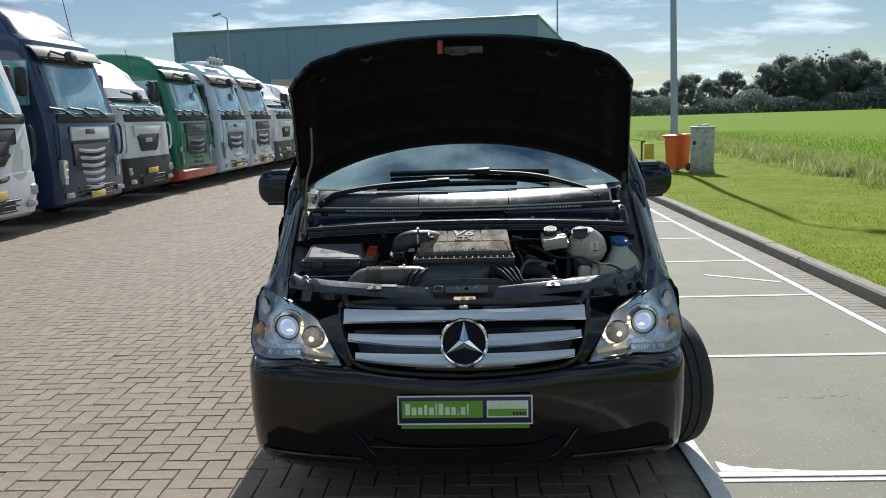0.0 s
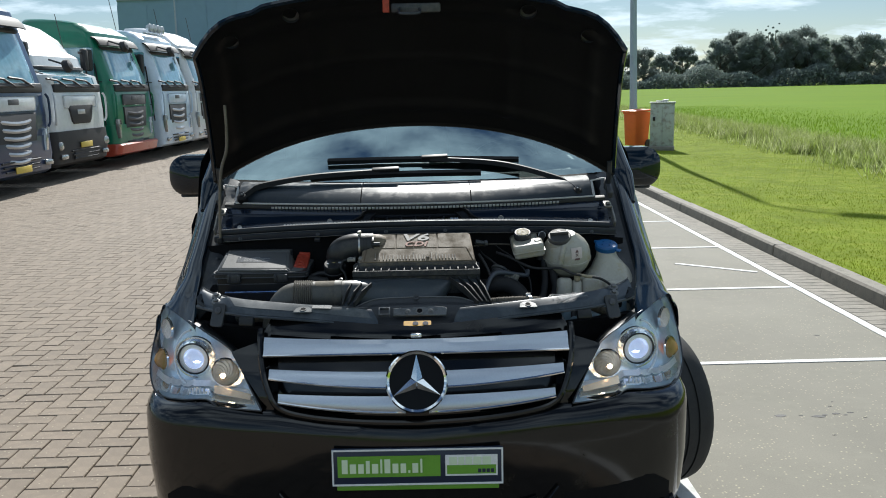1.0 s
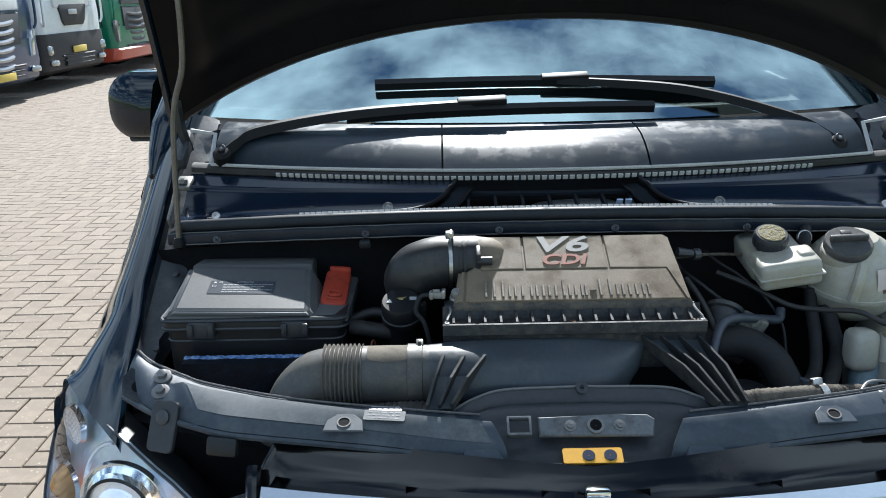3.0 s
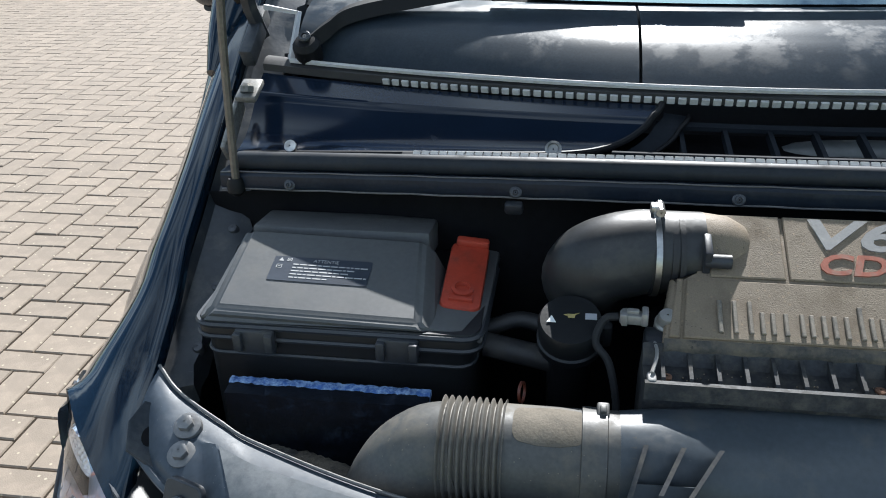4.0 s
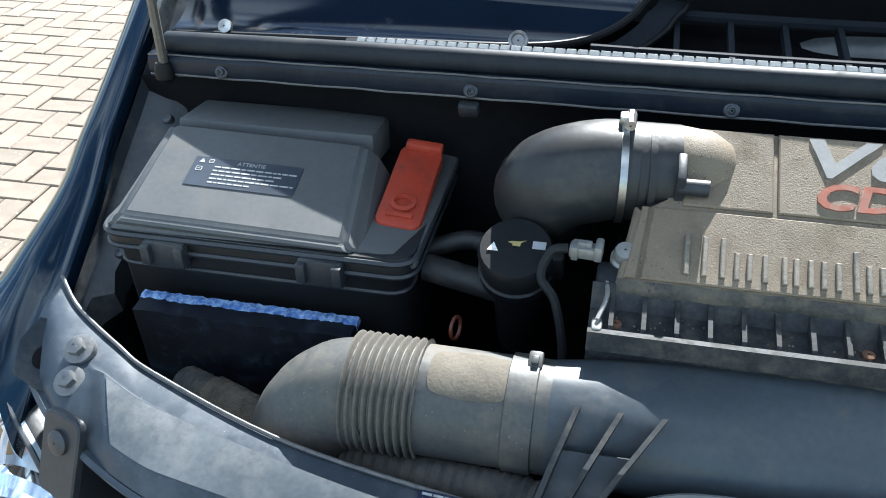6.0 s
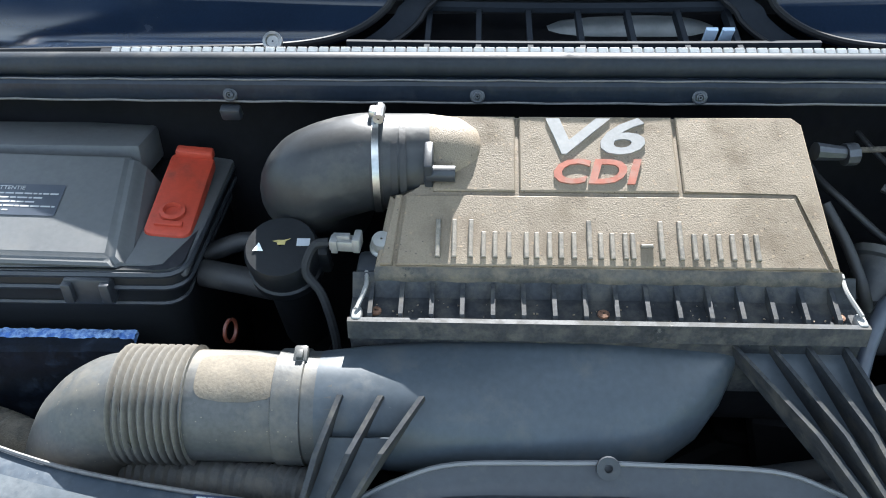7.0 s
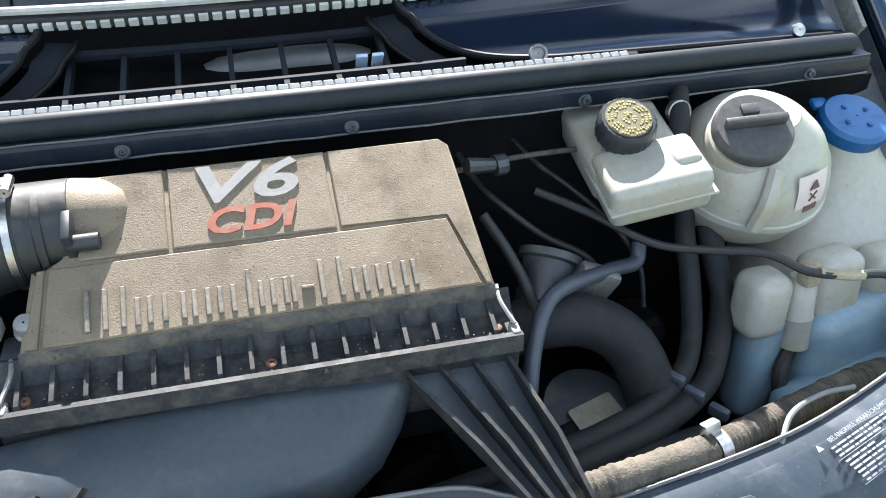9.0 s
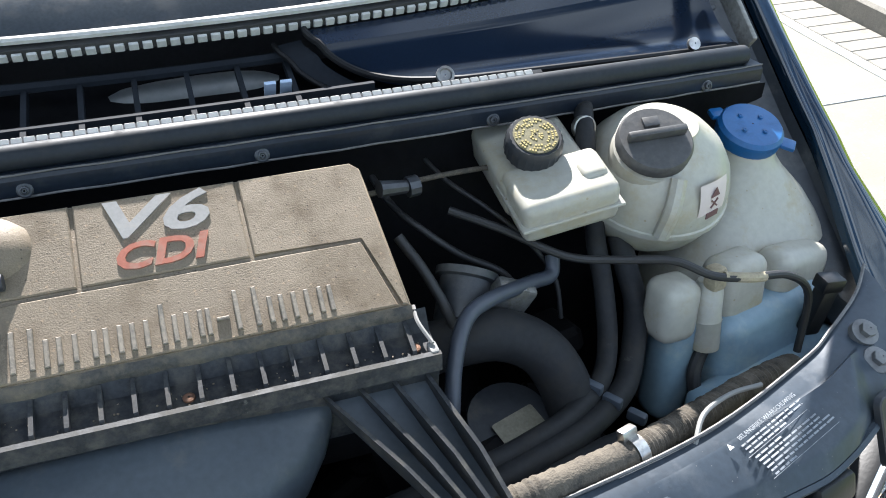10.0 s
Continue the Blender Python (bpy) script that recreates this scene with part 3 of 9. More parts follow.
loft(bm, [[(x * s, y * s * 1.1, z) for x, y in rrect(0.46, 0.46, 0.05)] for s, z in ((0.84, 0.06), (0.86, 0.1), (1.0, 0.82), (1.06, 0.83), (1.06, 0.87))])
part("body", bm, BIN, waste_bin)
bm = bmesh.new()
rbox(bm, (0.52, 0.58, 0.045), pose(0, -0.01, 0.90, 3, 0, 0), 0.02)
rbox(bm, (0.44, 0.05, 0.05), pose(0, 0.29, 0.91), 0.02)
part("lid", bm, BIN, waste_bin)
for sx in (-0.2, 0.2):
    bm = bmesh.new()
    lathe(bm, [(0.02, -0.025), (0.10, -0.025), (0.105, 0.0), (0.10, 0.025), (0.02, 0.025)], 16, pose(sx, 0.2, 0.1, 0, 90, 0))
    part("wheel", bm, RUBBER, waste_bin)
bm = bmesh.new()
tube(bm, [(-0.2, 0.32, 0.84), (0.2, 0.32, 0.84)], 0.016)
part("handle", bm, BIN, waste_bin)

cabinet = tagged(new("utility_cabinet"), "weathered grey metal utility cabinet with rust streaks", "cabinet")
cabinet.location = (5.80, 18.2, 0.08)
cabinet.scale = (1.12, 1.0, 0.95)
cabinet.rotation_euler = (0, 0, radians(-16))
bm = bmesh.new()
rbox(bm, (0.50, 0.36, 1.12), pose(0, 0, 0.60), 0.012)
part("body", bm, CABINET, cabinet)
bm = bmesh.new()
rbox(bm, (0.54, 0.40, 0.035), pose(0, 0, 1.18), 0.01)
part("roof", bm, CABINET, cabinet)
bm = bmesh.new()
for sx in (-0.125, 0.125):
    rbox(bm, (0.235, 0.012, 1.0), pose(sx, -0.185, 0.62), 0.004)
part("door", bm, CABINET, cabinet)
bm = bmesh.new()
rbox(bm, (0.05, 0.02, 0.10), pose(-0.17, -0.197, 0.78), 0.005)
part("lock", bm, PLASTIC_CLEAN, cabinet)
bm = bmesh.new()
rbox(bm, (0.54, 0.42, 0.12), pose(0, 0, 0.03), 0.02)
part("plinth", bm, KERB, cabinet)
bm = bmesh.new()
rbox(bm, (0.22, 0.14, 0.03), pose(-0.02, 0.0, 1.215, 0, 4, 20), 0.01)
rbox(bm, (0.12, 0.1, 0.03), pose(0.06, 0.03, 1.24, 6, 0, -20), 0.01)
tagged(part("scrap", bm, CABINET), "flat grey scrap lying on a cabinet", "scrap").matrix_world = cabinet.matrix_basis

marker = tagged(new("marker_post"), "short post with yellow marker board in the grass", "marker")
marker.location = (4.93, 20.6, 0.1)
bm = bmesh.new()
rbox(bm, (0.30, 0.03, 0.42), pose(0.06, 0, 0.42, 0, 0, 20), 0.01)
part("board", bm, mat("yellow_board", (0.55, 0.38, 0.06), 0.6, 0, 0.2, 6, 80, 0.05, dirt=(0.3, 0.24, 0.1)), marker)
bm = bmesh.new()
tube(bm, [(-0.14, 0.02, -0.05), (-0.14, 0.02, 0.72)], 0.03)
tube(bm, [(-0.14, 0.02, 0.66), (-0.05, 0.0, 0.72)], 0.025)
part("post", bm, BARK, marker)

# ---- trees ----


def tree(name, h, w, seed, label, slim=False):
    r = random.Random(seed)
    t = tagged(new(name), label, "tree", "trees behind the field")
    bm = bmesh.new()
    tube(bm, cr([(0, 0, -0.3), (0.1, 0, h * 0.25), (-0.1, 0.1, h * 0.55), (0, 0, h * 0.85)], 3), [h * 0.028 * (1 - 0.85 * i / 9) for i in range(10)], 7)
    for _ in range(9):
        z, a = r.uniform(0.2, 0.65) * h, r.uniform(0, 6.28)
        L = w * r.uniform(0.3, 0.55)
        tube(bm, [(0, 0, z), (math.cos(a) * L * 0.5, math.sin(a) * L * 0.5, z + L * 0.35), (math.cos(a) * L, math.sin(a) * L, z + L * 0.9)], [h * 0.011, h * 0.007, h * 0.003], 5)
    part("trunk", bm, BARK, t)
    lobes = []
    for _ in range(58):
        q = r.random() ** 0.8
        wide = w * (0.16 + 0.30 * math.sin(math.pi * min(1, 0.15 + 0.85 * q)) ** 0.7)
        a, d = r.uniform(0, 6.283), wide * r.random() ** 0.5
        lobes.append((d * math.cos(a), d * math.sin(a), h * (0.20 + 0.74 * q), r.uniform(0.06, 0.15) * w))
    if slim:
        lobes = [(r.gauss(0, 0.10) * w, r.gauss(0, 0.10) * w, h * (0.12 + 0.86 * k / 15), w * (0.27 - 0.24 * k / 15)) for k in range(16)]
    verts, faces = [], []
    for cx, cy, cz, cr_ in lobes:
        for _ in range(60 + int(520 * min(1.0, cr_ / (0.15 * w)) ** 2)):
            d = Vector((r.gauss(0, 1), r.gauss(0, 1), r.gauss(0, 0.85))).normalized() * cr_ * (0.30 + 0.75 * r.random())
            p = Vector((cx, cy, cz)) + d
            u = Vector((r.gauss(0, 1), r.gauss(0, 1), r.gauss(0, 1))).normalized()
            v = u.orthogonal().normalized()
            s = r.uniform(0.10, 0.24) * (w / 9) ** 0.5
            b = len(verts)
            verts += [p - u * s, p + v * s * 0.6, p + u * s, p - v * s * 0.6]
            faces.append((b, b + 1, b + 2, b + 3))
    me = bpy.data.meshes.new("crown")
    me.from_pydata([tuple(v) for v in verts], [], faces)
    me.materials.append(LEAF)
    c = new("crown", me)
    c.parent = t
    return t


def tree_base(x, y):
    return field_height(x, y) - 0.2


TREES = (tree("tree", 12.0, 10.0, 11, "dark green broadleaf tree with open crown"), tree("tree", 15.0, 12.0, 12, "tall dense dark green broadleaf tree"), tree("tree", 16.5, 6.0, 13, "slim tall dark poplar tree", True))
# (x, crown top, kind) along the wood's front; the wood runs slantwise away
WOOD = ((22, 9, 0), (30, 8.4, 0), (36, 7.6, 0), (41, 7.2, 0), (44.8, 7.3, 0), (49.8, 9.6, 0), (54.5, 10.8, 0), (59, 9.4, 0), (63.8, 11.2, 0), (69, 7.8, 0), (73.2, 12.6, 1), (77.2, 14.6, 1), (81.5, 13.8, 1), (82.8, 14.6, 2), (84.8, 15.4, 2), (86.6, 16.0, 2), (89.6, 13.8, 1), (93.4, 15.2, 1), (97, 12.8, 1), (100.6, 12.0, 1), (105, 12.8, 1), (110, 13.4, 1), (116, 13, 1), (123, 14, 1), (131, 13, 1), (140, 14, 1), (150, 13.5, 1), (162, 15, 1), (176, 15, 1), (75.3, 11.2, 0), (79.4, 12, 0), (85, 12.4, 0), (91.5, 12.6, 0), (95.4, 11.4, 0), (102.6, 11, 0))
spots = []
for n_, (x, top, k) in enumerate(WOOD):
    far = (199 + 0.30 * (x - 20) + 5 * (n_ % 3)) / 213
    spots.append((x * far, 213 * far - 3, k, (1.0 + (top - 1.6) * far) / (12.4, 15.4, 16.4)[k]))
first = set()
for i, (x, y, k, s) in enumerate(spots):
    m = pose(x, y, tree_base(x, y), 0, 0, i * 67) @ Matrix.Diagonal((s, s, s, 1))
    if k not in first:
        first.add(k)
        TREES[k].matrix_basis = m
    else:
        o = copy_thing(TREES[k], pose(x, y, tree_base(x, y), 0, 0, i * 67))
        o.scale = (s, s, s)
# low hedge in front of the trees
r5 = random.Random(5)
verts, faces = [], []
for _ in range(60000):
    x = r5.uniform(18, 200)
    p = Vector((x, 190 + 0.30 * (x - 20) + r5.gauss(0, 2), field_height(x, 200) + (3.6 + 1.2 * math.sin(x * 0.21) + 0.8 * math.sin(x * 0.57 + 1)) * r5.random() ** 0.8))
    u = Vector((r5.gauss(0, 1), r5.gauss(0, 1), r5.gauss(0, 1))).normalized()
    v = u.orthogonal().normalized()
    s = r5.uniform(0.16, 0.42)
    b = len(verts)
    verts += [tuple(p - u * s), tuple(p + v * s * 0.6), tuple(p + u * s), tuple(p - v * s * 0.6)]
    faces.append((b, b + 1, b + 2, b + 3))
me = bpy.data.meshes.new("hedge")
me.from_pydata(verts, [], faces)
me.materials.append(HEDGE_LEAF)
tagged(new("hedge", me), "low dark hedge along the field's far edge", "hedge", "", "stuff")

# ---- far building ----
building = tagged(new("warehouse"), "large windowless blue-grey metal-clad warehouse", "building")
A, B = Vector((-31.2, 88.9, 0)), Vector((6.85, 81.7, 0))
along, back = (B - A).normalized(), Vector((-(B - A).y, (B - A).x, 0)).normalized() * 45
H = 11.0
bm = bmesh.new()
loft(bm, [[A + Vector((0, 0, z)), B + Vector((0, 0, z)), B + back + Vector((0, 0, z)), A + back + Vector((0, 0, z))] for z in (0, H)])
part("wall", bm, CLAD, building)
bm = bmesh.new()
n_rib = 12
for i in range(n_rib + 1):
    p = A + along * ((B - A).length * i / n_rib)
    rbox(bm, (0.05, 0.012, H - 0.5), Matrix.Translation(p + Vector((0, 0, (H - 0.5) / 2)) - back * 0.0006), 0)
part("cladding_rib", bm, CLAD, building)
bm = bmesh.new()
tube(bm, [A + Vector((0, 0, H)), B + Vector((0, 0, H)), B + back + Vector((0, 0, H))], 0.16, 4)
part("roof_trim", bm, CLAD_TRIM, building)
annex = tagged(new("office_annex"), "low pale annex beside the warehouse", "building")
bm = bmesh.new()
rbox(bm, (14, 8, 5.0), pose(-9, 72, 2.5, 0, 0, -8), 0)
part("wall", bm, mat("pale_wall", (0.45, 0.42, 0.38), 0.8, 0, 0.08, 0.5, 8, 0.0), annex)
for nm, x, y, h, side in (("street_lamp", -21.5, 75, 10.8, -0.9), ("street_lamp", 8.6, 80, 13.5, 0.6)):
    far = tagged(new(nm), "slender far lamp mast near the warehouse", "lamp post")
    far.location = (x, y, 0)
    bm = bmesh.new()
    tube(bm, [(0, 0, 0), (0, 0, h * 0.6), (0, 0, h)], [0.11, 0.09, 0.06], 8)
    part("pole", bm, POST, far)
    bm = bmesh.new()
    tube(bm, [(0, 0, h), (side * 0.6, 0, h + 0.25)], 0.04, 6)
    rbox(bm, (0.8, 0.3, 0.16), pose(side, 0, h + 0.35, 0, -15, 0), 0.05)
    part("lamp_head", bm, POST, far)

# ---- the van ----
van = tagged(new("van"), "black van with raised bonnet, open engine bay and chrome-slatted grille", "van")
van.location = (0, 2.4, 0)
van_inv = Matrix.Translation((0, -2.4, 0))


def vp(name, bm, material, parent=None, label="", smooth=32, second=None):
    """A part of the van, given in world places."""
    bmesh.ops.transform(bm, matrix=van_inv, verts=bm.verts)
    return part(name, bm, material, parent or van, label, smooth, second)


# front plan line of the bumper, from the side to the middle
PLAN = cr([(-0.955, 0.62), (-0.953, 0.50), (-0.945, 0.36), (-0.915, 0.235), (-0.84, 0.145), (-0.70, 0.09), (-0.45, 0.045), (-0.2, 0.012), (0, 0.004)], 5)
PLAN = PLAN + [np.array((-p[0], p[1])) for p in PLAN[-2::-1]]
ROWS_B = [(0.20, 0.10, 0.955), (0.235, 0.05, 0.972), (0.26, 0.022, 0.985), (0.30, 0.012, 0.99), (0.36, 0.008, 0.995), (0.44, 0.0, 1.0), (0.54, 0.0, 1.0), (0.60, 0.004, 1.0), (0.635, 0.012, 0.996), (0.655, 0.028, 0.985), (0.665, 0.055, 0.97)]


def bumper_at(px, py, z):
    dy = interp(z, [r[0] for r in ROWS_B], [r[1] for r in ROWS_B])
    s = interp(z, [r[0] for r in ROWS_B], [r[2] for r in ROWS_B])
    return (px * s * 0.982, py + dy * max(0.0, 1 - max(0, py - 0.3) * 2), z)


bm = bmesh.new()
rows = []
for z, dy, s in ROWS_B:
    ring = []
    for p in PLAN:
        up = 0.0
        if z > 0.6:  # the top edge sweeps up under the lamps and dips below the grille
            up = interp(abs(p[0]), [0, 0.3, 0.45, 0.52, 0.70, 0.86, 0.95], [-0.035, -0.02, 0.0, -0.002, 0.012, -0.008, -0.014]) * (z - 0.6) / 0.065
        ring.append((*bumper_at(p[0], p[1], z)[:2], z + up))
    rows.append(ring)
for back, drop in ((0.03, 0.002), (0.13, 0.012)):  # the ledge that runs in under the lamps
    rows.append([(p[0] * (1 - 0.35 * back), p[1] + back, p[2] - drop) for p in rows[len(ROWS_B) - 1]])
loft(bm, rows, False, False)
bumper = vp("bumper", bm, BUMPER, None, "glossy black front bumper, lightly soiled")
# lower intake: dark recess with a ridge round it
bm = bmesh.new()


def front_y(x):
    return interp(abs(x), [abs(p[0]) for p in PLAN[len(PLAN) // 2:]], [p[1] for p in PLAN[len(PLAN) // 2:]])


outl = [(-0.44, 0.405), (-0.36, 0.31), (-0.25, 0.285), (0, 0.275), (0.25, 0.285), (0.36, 0.31), (0.44, 0.405)]
tube(bm, [(x, front_y(x) - 0.004, z) for x, z in cr(outl, 4)], 0.0045, 6)
tube(bm, [(x, front_y(x) - 0.004, 0.345) for x in np.linspace(-0.38, 0.38, 14)], 0.004, 6)
vp("intake_ridge", bm, BUMPER, bumper)
RECESS = mat("matt_black_recess", (0.004, 0.004, 0.0045), 0.7, 0.0, 0.3, 8, 120, 0.1, spec=0.15)
bm = bmesh.new()
surf(bm, lambda u, v: (-0.37 + 0.74 * u, front_y(-0.37 + 0.74 * u) - 0.001, interp(abs(-0.37 + 0.74 * u), [0, 0.25, 0.37], [0.279, 0.289, 0.32]) + 0.060 * v), 24, 3, 0.004)
vp("intake_mesh", bm, RECESS, bumper, "matt black lower air intake")
for sx in (-1, 1):
    bm = bmesh.new()
    surf(bm, lambda u, v: (sx * (0.46 + 0.36 * u), bumper_at(0.46 + 0.36 * u, front_y(0.46 + 0.36 * u), 0.33)[1] - 0.002, interp(u, [0, 0.35, 1], [0.318, 0.300, 0.315]) + interp(u, [0, 0.12, 0.5, 0.85, 1], [0.06, 0.10, 0.118, 0.09, 0.05]) * v), 20, 5, 0.004)
    vp("fog_recess", bm, RECESS, bumper, "dark recess in the bumper's corner")
    bm = bmesh.new()
    loft(bm, [[(sx * x, bumper_at(x, front_y(x), 0.29)[1] + dy, 0.288 + 0.026 * (x - 0.40) + dz) for dy, dz in ((0.01, 0.010), (-0.012, 0.006), (-0.016, 0.0), (-0.010, -0.006), (0.01, -0.010))] for x in np.linspace(0.42, 0.84, 14)])
    vp("splitter", bm, BUMPER, bumper, "glossy black lower splitter")

# black nose between bonnet gap and grille, and grille surround
def nose_y(x, z):
    return interp(z, [0.60, 0.66, 0.70, 0.766, 0.82, 0.885, 0.92], [0.03, 0.034, 0.038, 0.058, 0.085, 0.125, 0.165]) + 0.24 * x * x


bm = bmesh.new()


def nose(u, v):
    a = abs(-1 + 2 * u) * 0.60
    zt = interp(a, [0, 0.47, 0.50, 0.60], [0.905, 0.93, 0.86, 0.825])
    z = 0.60 + (zt - 0.60) * v
    a = min(a, interp(z, [0.60, 0.67, 0.82], [0.47, 0.478, 0.592]) * (a / 0.60) ** 0.25)
    x = math.copysign(a, u - 0.5)
    inset = 0.045 if (a < 0.47 - 0.1 * max(0, 0.85 - z) and 0.665 < z < 0.872) else 0.0
    return (x, nose_y(x, z) + inset + 0.012, z)


surf(bm, nose, 62, 34)
vp("grille_surround", bm, BUMPER)

grille = vp("grille", (lambda b: (surf(b, lambda u, v: (-0.50 + u, nose_y(-0.5 + u, 0.66 + 0.22 * v) + 0.07, 0.66 + 0.22 * v), 12, 6, 0.005), b)[1])(bmesh.new()), DARK, None, "three-bar silver grille on black mesh")


def slat(x0, x1, ztop, zbot_mid, zbot_end, chrome=True):
    """One grille bar: a curved face with a bright lower lip."""
    bm = bmesh.new()
    n = 26
    rings = []
    for i in range(n + 1):
        x = x0 + (x1 - x0) * i / n
        t = abs(x) / 0.49
        zt = ztop
        zb = zbot_mid + (zbot_end - zbot_mid) * t * t
        y = nose_y(x, (zt + zb) / 2) - 0.012
        h = zt - zb
        rings.append([(x, nose_y(x, zt) - 0.012, zt), (x, y - 0.002, zt - 0.25 * h), (x, y - 0.008, zt - 0.6 * h), (x, nose_y(x, zb) - 0.018, zb + 0.006), (x, nose_y(x, zb) - 0.016, zb), (x, nose_y(x, zb) + 0.014, zb + 0.002), (x, nose_y(x, zt) + 0.02, zt - 0.026)])
    loft(bm, rings)
    o = vp("slat", bm, SLAT, grille, "satin silver grille bar")
    bm = bmesh.new()
    tube(bm, [(r[4][0], r[4][1] - 0.001, r[4][2] + 0.003) for r in rings], 0.0042, 6)
    vp("slat_lip", bm, CHROME, grille)
    return o


slat(-0.482, 0.482, 0.878, 0.838, 0.825)
for sx in (-1, 1):
    slat(sx * 0.088, sx * 0.462, 0.788 + 0.002, 0.742, 0.765)
    slat(sx * 0.036, sx * 0.432, 0.712 + 0.008, 0.668, 0.700)
bm = bmesh.new()
edge = cr([(0.496, 0.895), (0.494, 0.85), (0.484, 0.79), (0.462, 0.72), (0.432, 0.676), (0.36, 0.654), (0.20, 0.640), (0.0, 0.634)], 6)
edge = [(p[0], p[1]) for p in edge] + [(-p[0], p[1]) for p in edge[-2::-1]]
tube(bm, [(x, nose_y(x, z) - 0.006, z) for x, z in edge], 0.011, 10)
vp("grille_frame", bm, BUMPER, grille, "glossy black moulding round the grille")
# badge: ring, disc and a three-armed chrome mark
badge_m = frame_of((0, nose_y(0, 0.766) - 0.028, 0.766), (1, 0, 0), (0, 0.30, 0.95))
bm = bmesh.new()
lathe(bm, [(0.0845, -0.01), (0.0945, -0.006), (0.0955, 0.004), (0.091, 0.010), (0.084, 0.006), (0.082, -0.008)], 48, badge_m)
badge = vp("badge", bm, CHROME, grille, "round chrome badge with a three-armed mark")
bm = bmesh.new()
lathe(bm, [(0.001, -0.006), (0.084, -0.006), (0.084, -0.012), (0.001, -0.012)], 40, badge_m)
vp("badge_disc", bm, mat("badge_black", (0.004, 0.004, 0.005), 0.35, 0, 0.1, 5, 50, 0.0, spec=0.15), grille)
bm = bmesh.new()
for k in range(3):
    a = radians(90 + 120 * k)
    d, s = Vector((math.cos(a), math.sin(a), 0)), Vector((-math.sin(a), math.cos(a), 0))
    tip, l, r_, top, back_ = d * 0.083, s * 0.017, -s * 0.017, Vector((0, 0, 0.010)), -d * 0.006
    c = [bm.verts.new(badge_m @ q) for q in (tip + Vector((0, 0, 0.002)), l + d * 0.012 + Vector((0, 0, -0.004)), r_ + d * 0.012 + Vector((0, 0, -0.004)), top, tip + Vector((0, 0, -0.006)), back_ + Vector((0, 0, -0.006)))]
    bm.faces.new((c[0], c[1], c[3]))
    bm.faces.new((c[0], c[3], c[2]))
    bm.faces.new((c[1], c[5], c[3]))
    bm.faces.new((c[3], c[5], c[2]))
    bm.faces.new((c[0], c[4], c[5], c[1]))
    bm.faces.new((c[0], c[2], c[5], c[4]))
vp("badge_mark", bm, CHROME, grille, smooth=0)
# small chrome bonnet handle above the badge
bm = bmesh.new()
rbox(bm, (0.035, 0.02, 0.012), pose(0, nose_y(0, 0.885) - 0.004, 0.887), 0.003)
vp("release_tab", bm, CHROME)

# dealer plate: navy plate with green fields and plain bars for its lettering
plate = vp("plate", (lambda b: (rbox(b, (0.527, 0.012, 0.117), pose(-0.003, -0.006, 0.508, -4, 0, -1), 0.004), b)[1])(bmesh.new()), NAVY_PLATE, None, "navy and green dealer plate with white border")
PM = pose(-0.003, -0.013, 0.508, -4, 0, -1) @ pose(0, 0, 0, 90, 0, 0)


def plate_bar(x0, x1, z0, z1, d, material, name="bar"):
    bm = bmesh.new()
    rbox(bm, (x1 - x0, z1 - z0, d), PM @ pose((x0 + x1) / 2, (z0 + z1) / 2, d / 2 - 0.001), 0)
    vp(name, bm, material, plate)


for x0, x1, z0, z1 in ((-0.262, 0.262, 0.052, 0.057), (-0.262, 0.262, -0.057, -0.052), (-0.262, -0.257, -0.052, 0.052), (0.257, 0.262, -0.052, 0.052)):
    plate_bar(x0, x1, z0, z1, 0.003, WHITE_PRINT, "border")
plate_bar(-0.245, 0.070, -0.030, 0.036, 0.0025, GREEN_PLATE, "green_field")
plate_bar(0.085, 0.245, -0.030, 0.036, 0.0025, WHITE_PRINT, "pale_field")
plate_bar(0.090, 0.240, -0.024, 0.004, 0.0035, GREEN_PLATE, "green_field")
x = -0.232
for w, h, up in ((0.018, 0.044, 1), (0.019, 0.03, 0), (0.017, 0.03, 0), (0.012, 0.04, 1), (0.019, 0.03, 0), (0.006, 0.044, 1), (0.018, 0.044, 1), (0.018, 0.03, 0), (0.017, 0.03, 0), (0.006, 0.008, 0), (0.018, 0.03, 0), (0.006, 0.044, 1)):
    plate_bar(x, x + w, -0.018, -0.018 + h, 0.0036, mat("pale_green_print", (0.62, 0.72, 0.5), 0.6, 0, 0.05) if "pale_green_print" not in bpy.data.materials else bpy.data.materials["pale_green_print"])
    x += w + 0.0066
x = 0.097
for w in (0.024, 0.018, 0.020, 0.024, 0.026):
    plate_bar(x, x + w, 0.006, 0.030, 0.0036, bpy.data.materials["pale_green_print"])
    x += w + 0.004
x = 0.185
for w in (0.010, 0.010, 0.010, 0.010):
    plate_bar(x, x + w, -0.020, -0.008, 0.0042, NAVY_PLATE)
    x += w + 0.003
bm = bmesh.new()
rbox(bm, (0.50, 0.012, 0.018), pose(-0.003, -0.002, 0.439, -4, 0, -1), 0.003)
vp("plate_foot", bm, GREEN_PLATE, plate, "green holder strip")

# headlamps


def glowing(m_, colour, strength):
    """A lamp that is switched on."""
    b = m_.node_tree.nodes["Principled BSDF"]
    b.inputs["Emission Color"].default_value, b.inputs["Emission Strength"].default_value = (*colour, 1), strength
    return m_


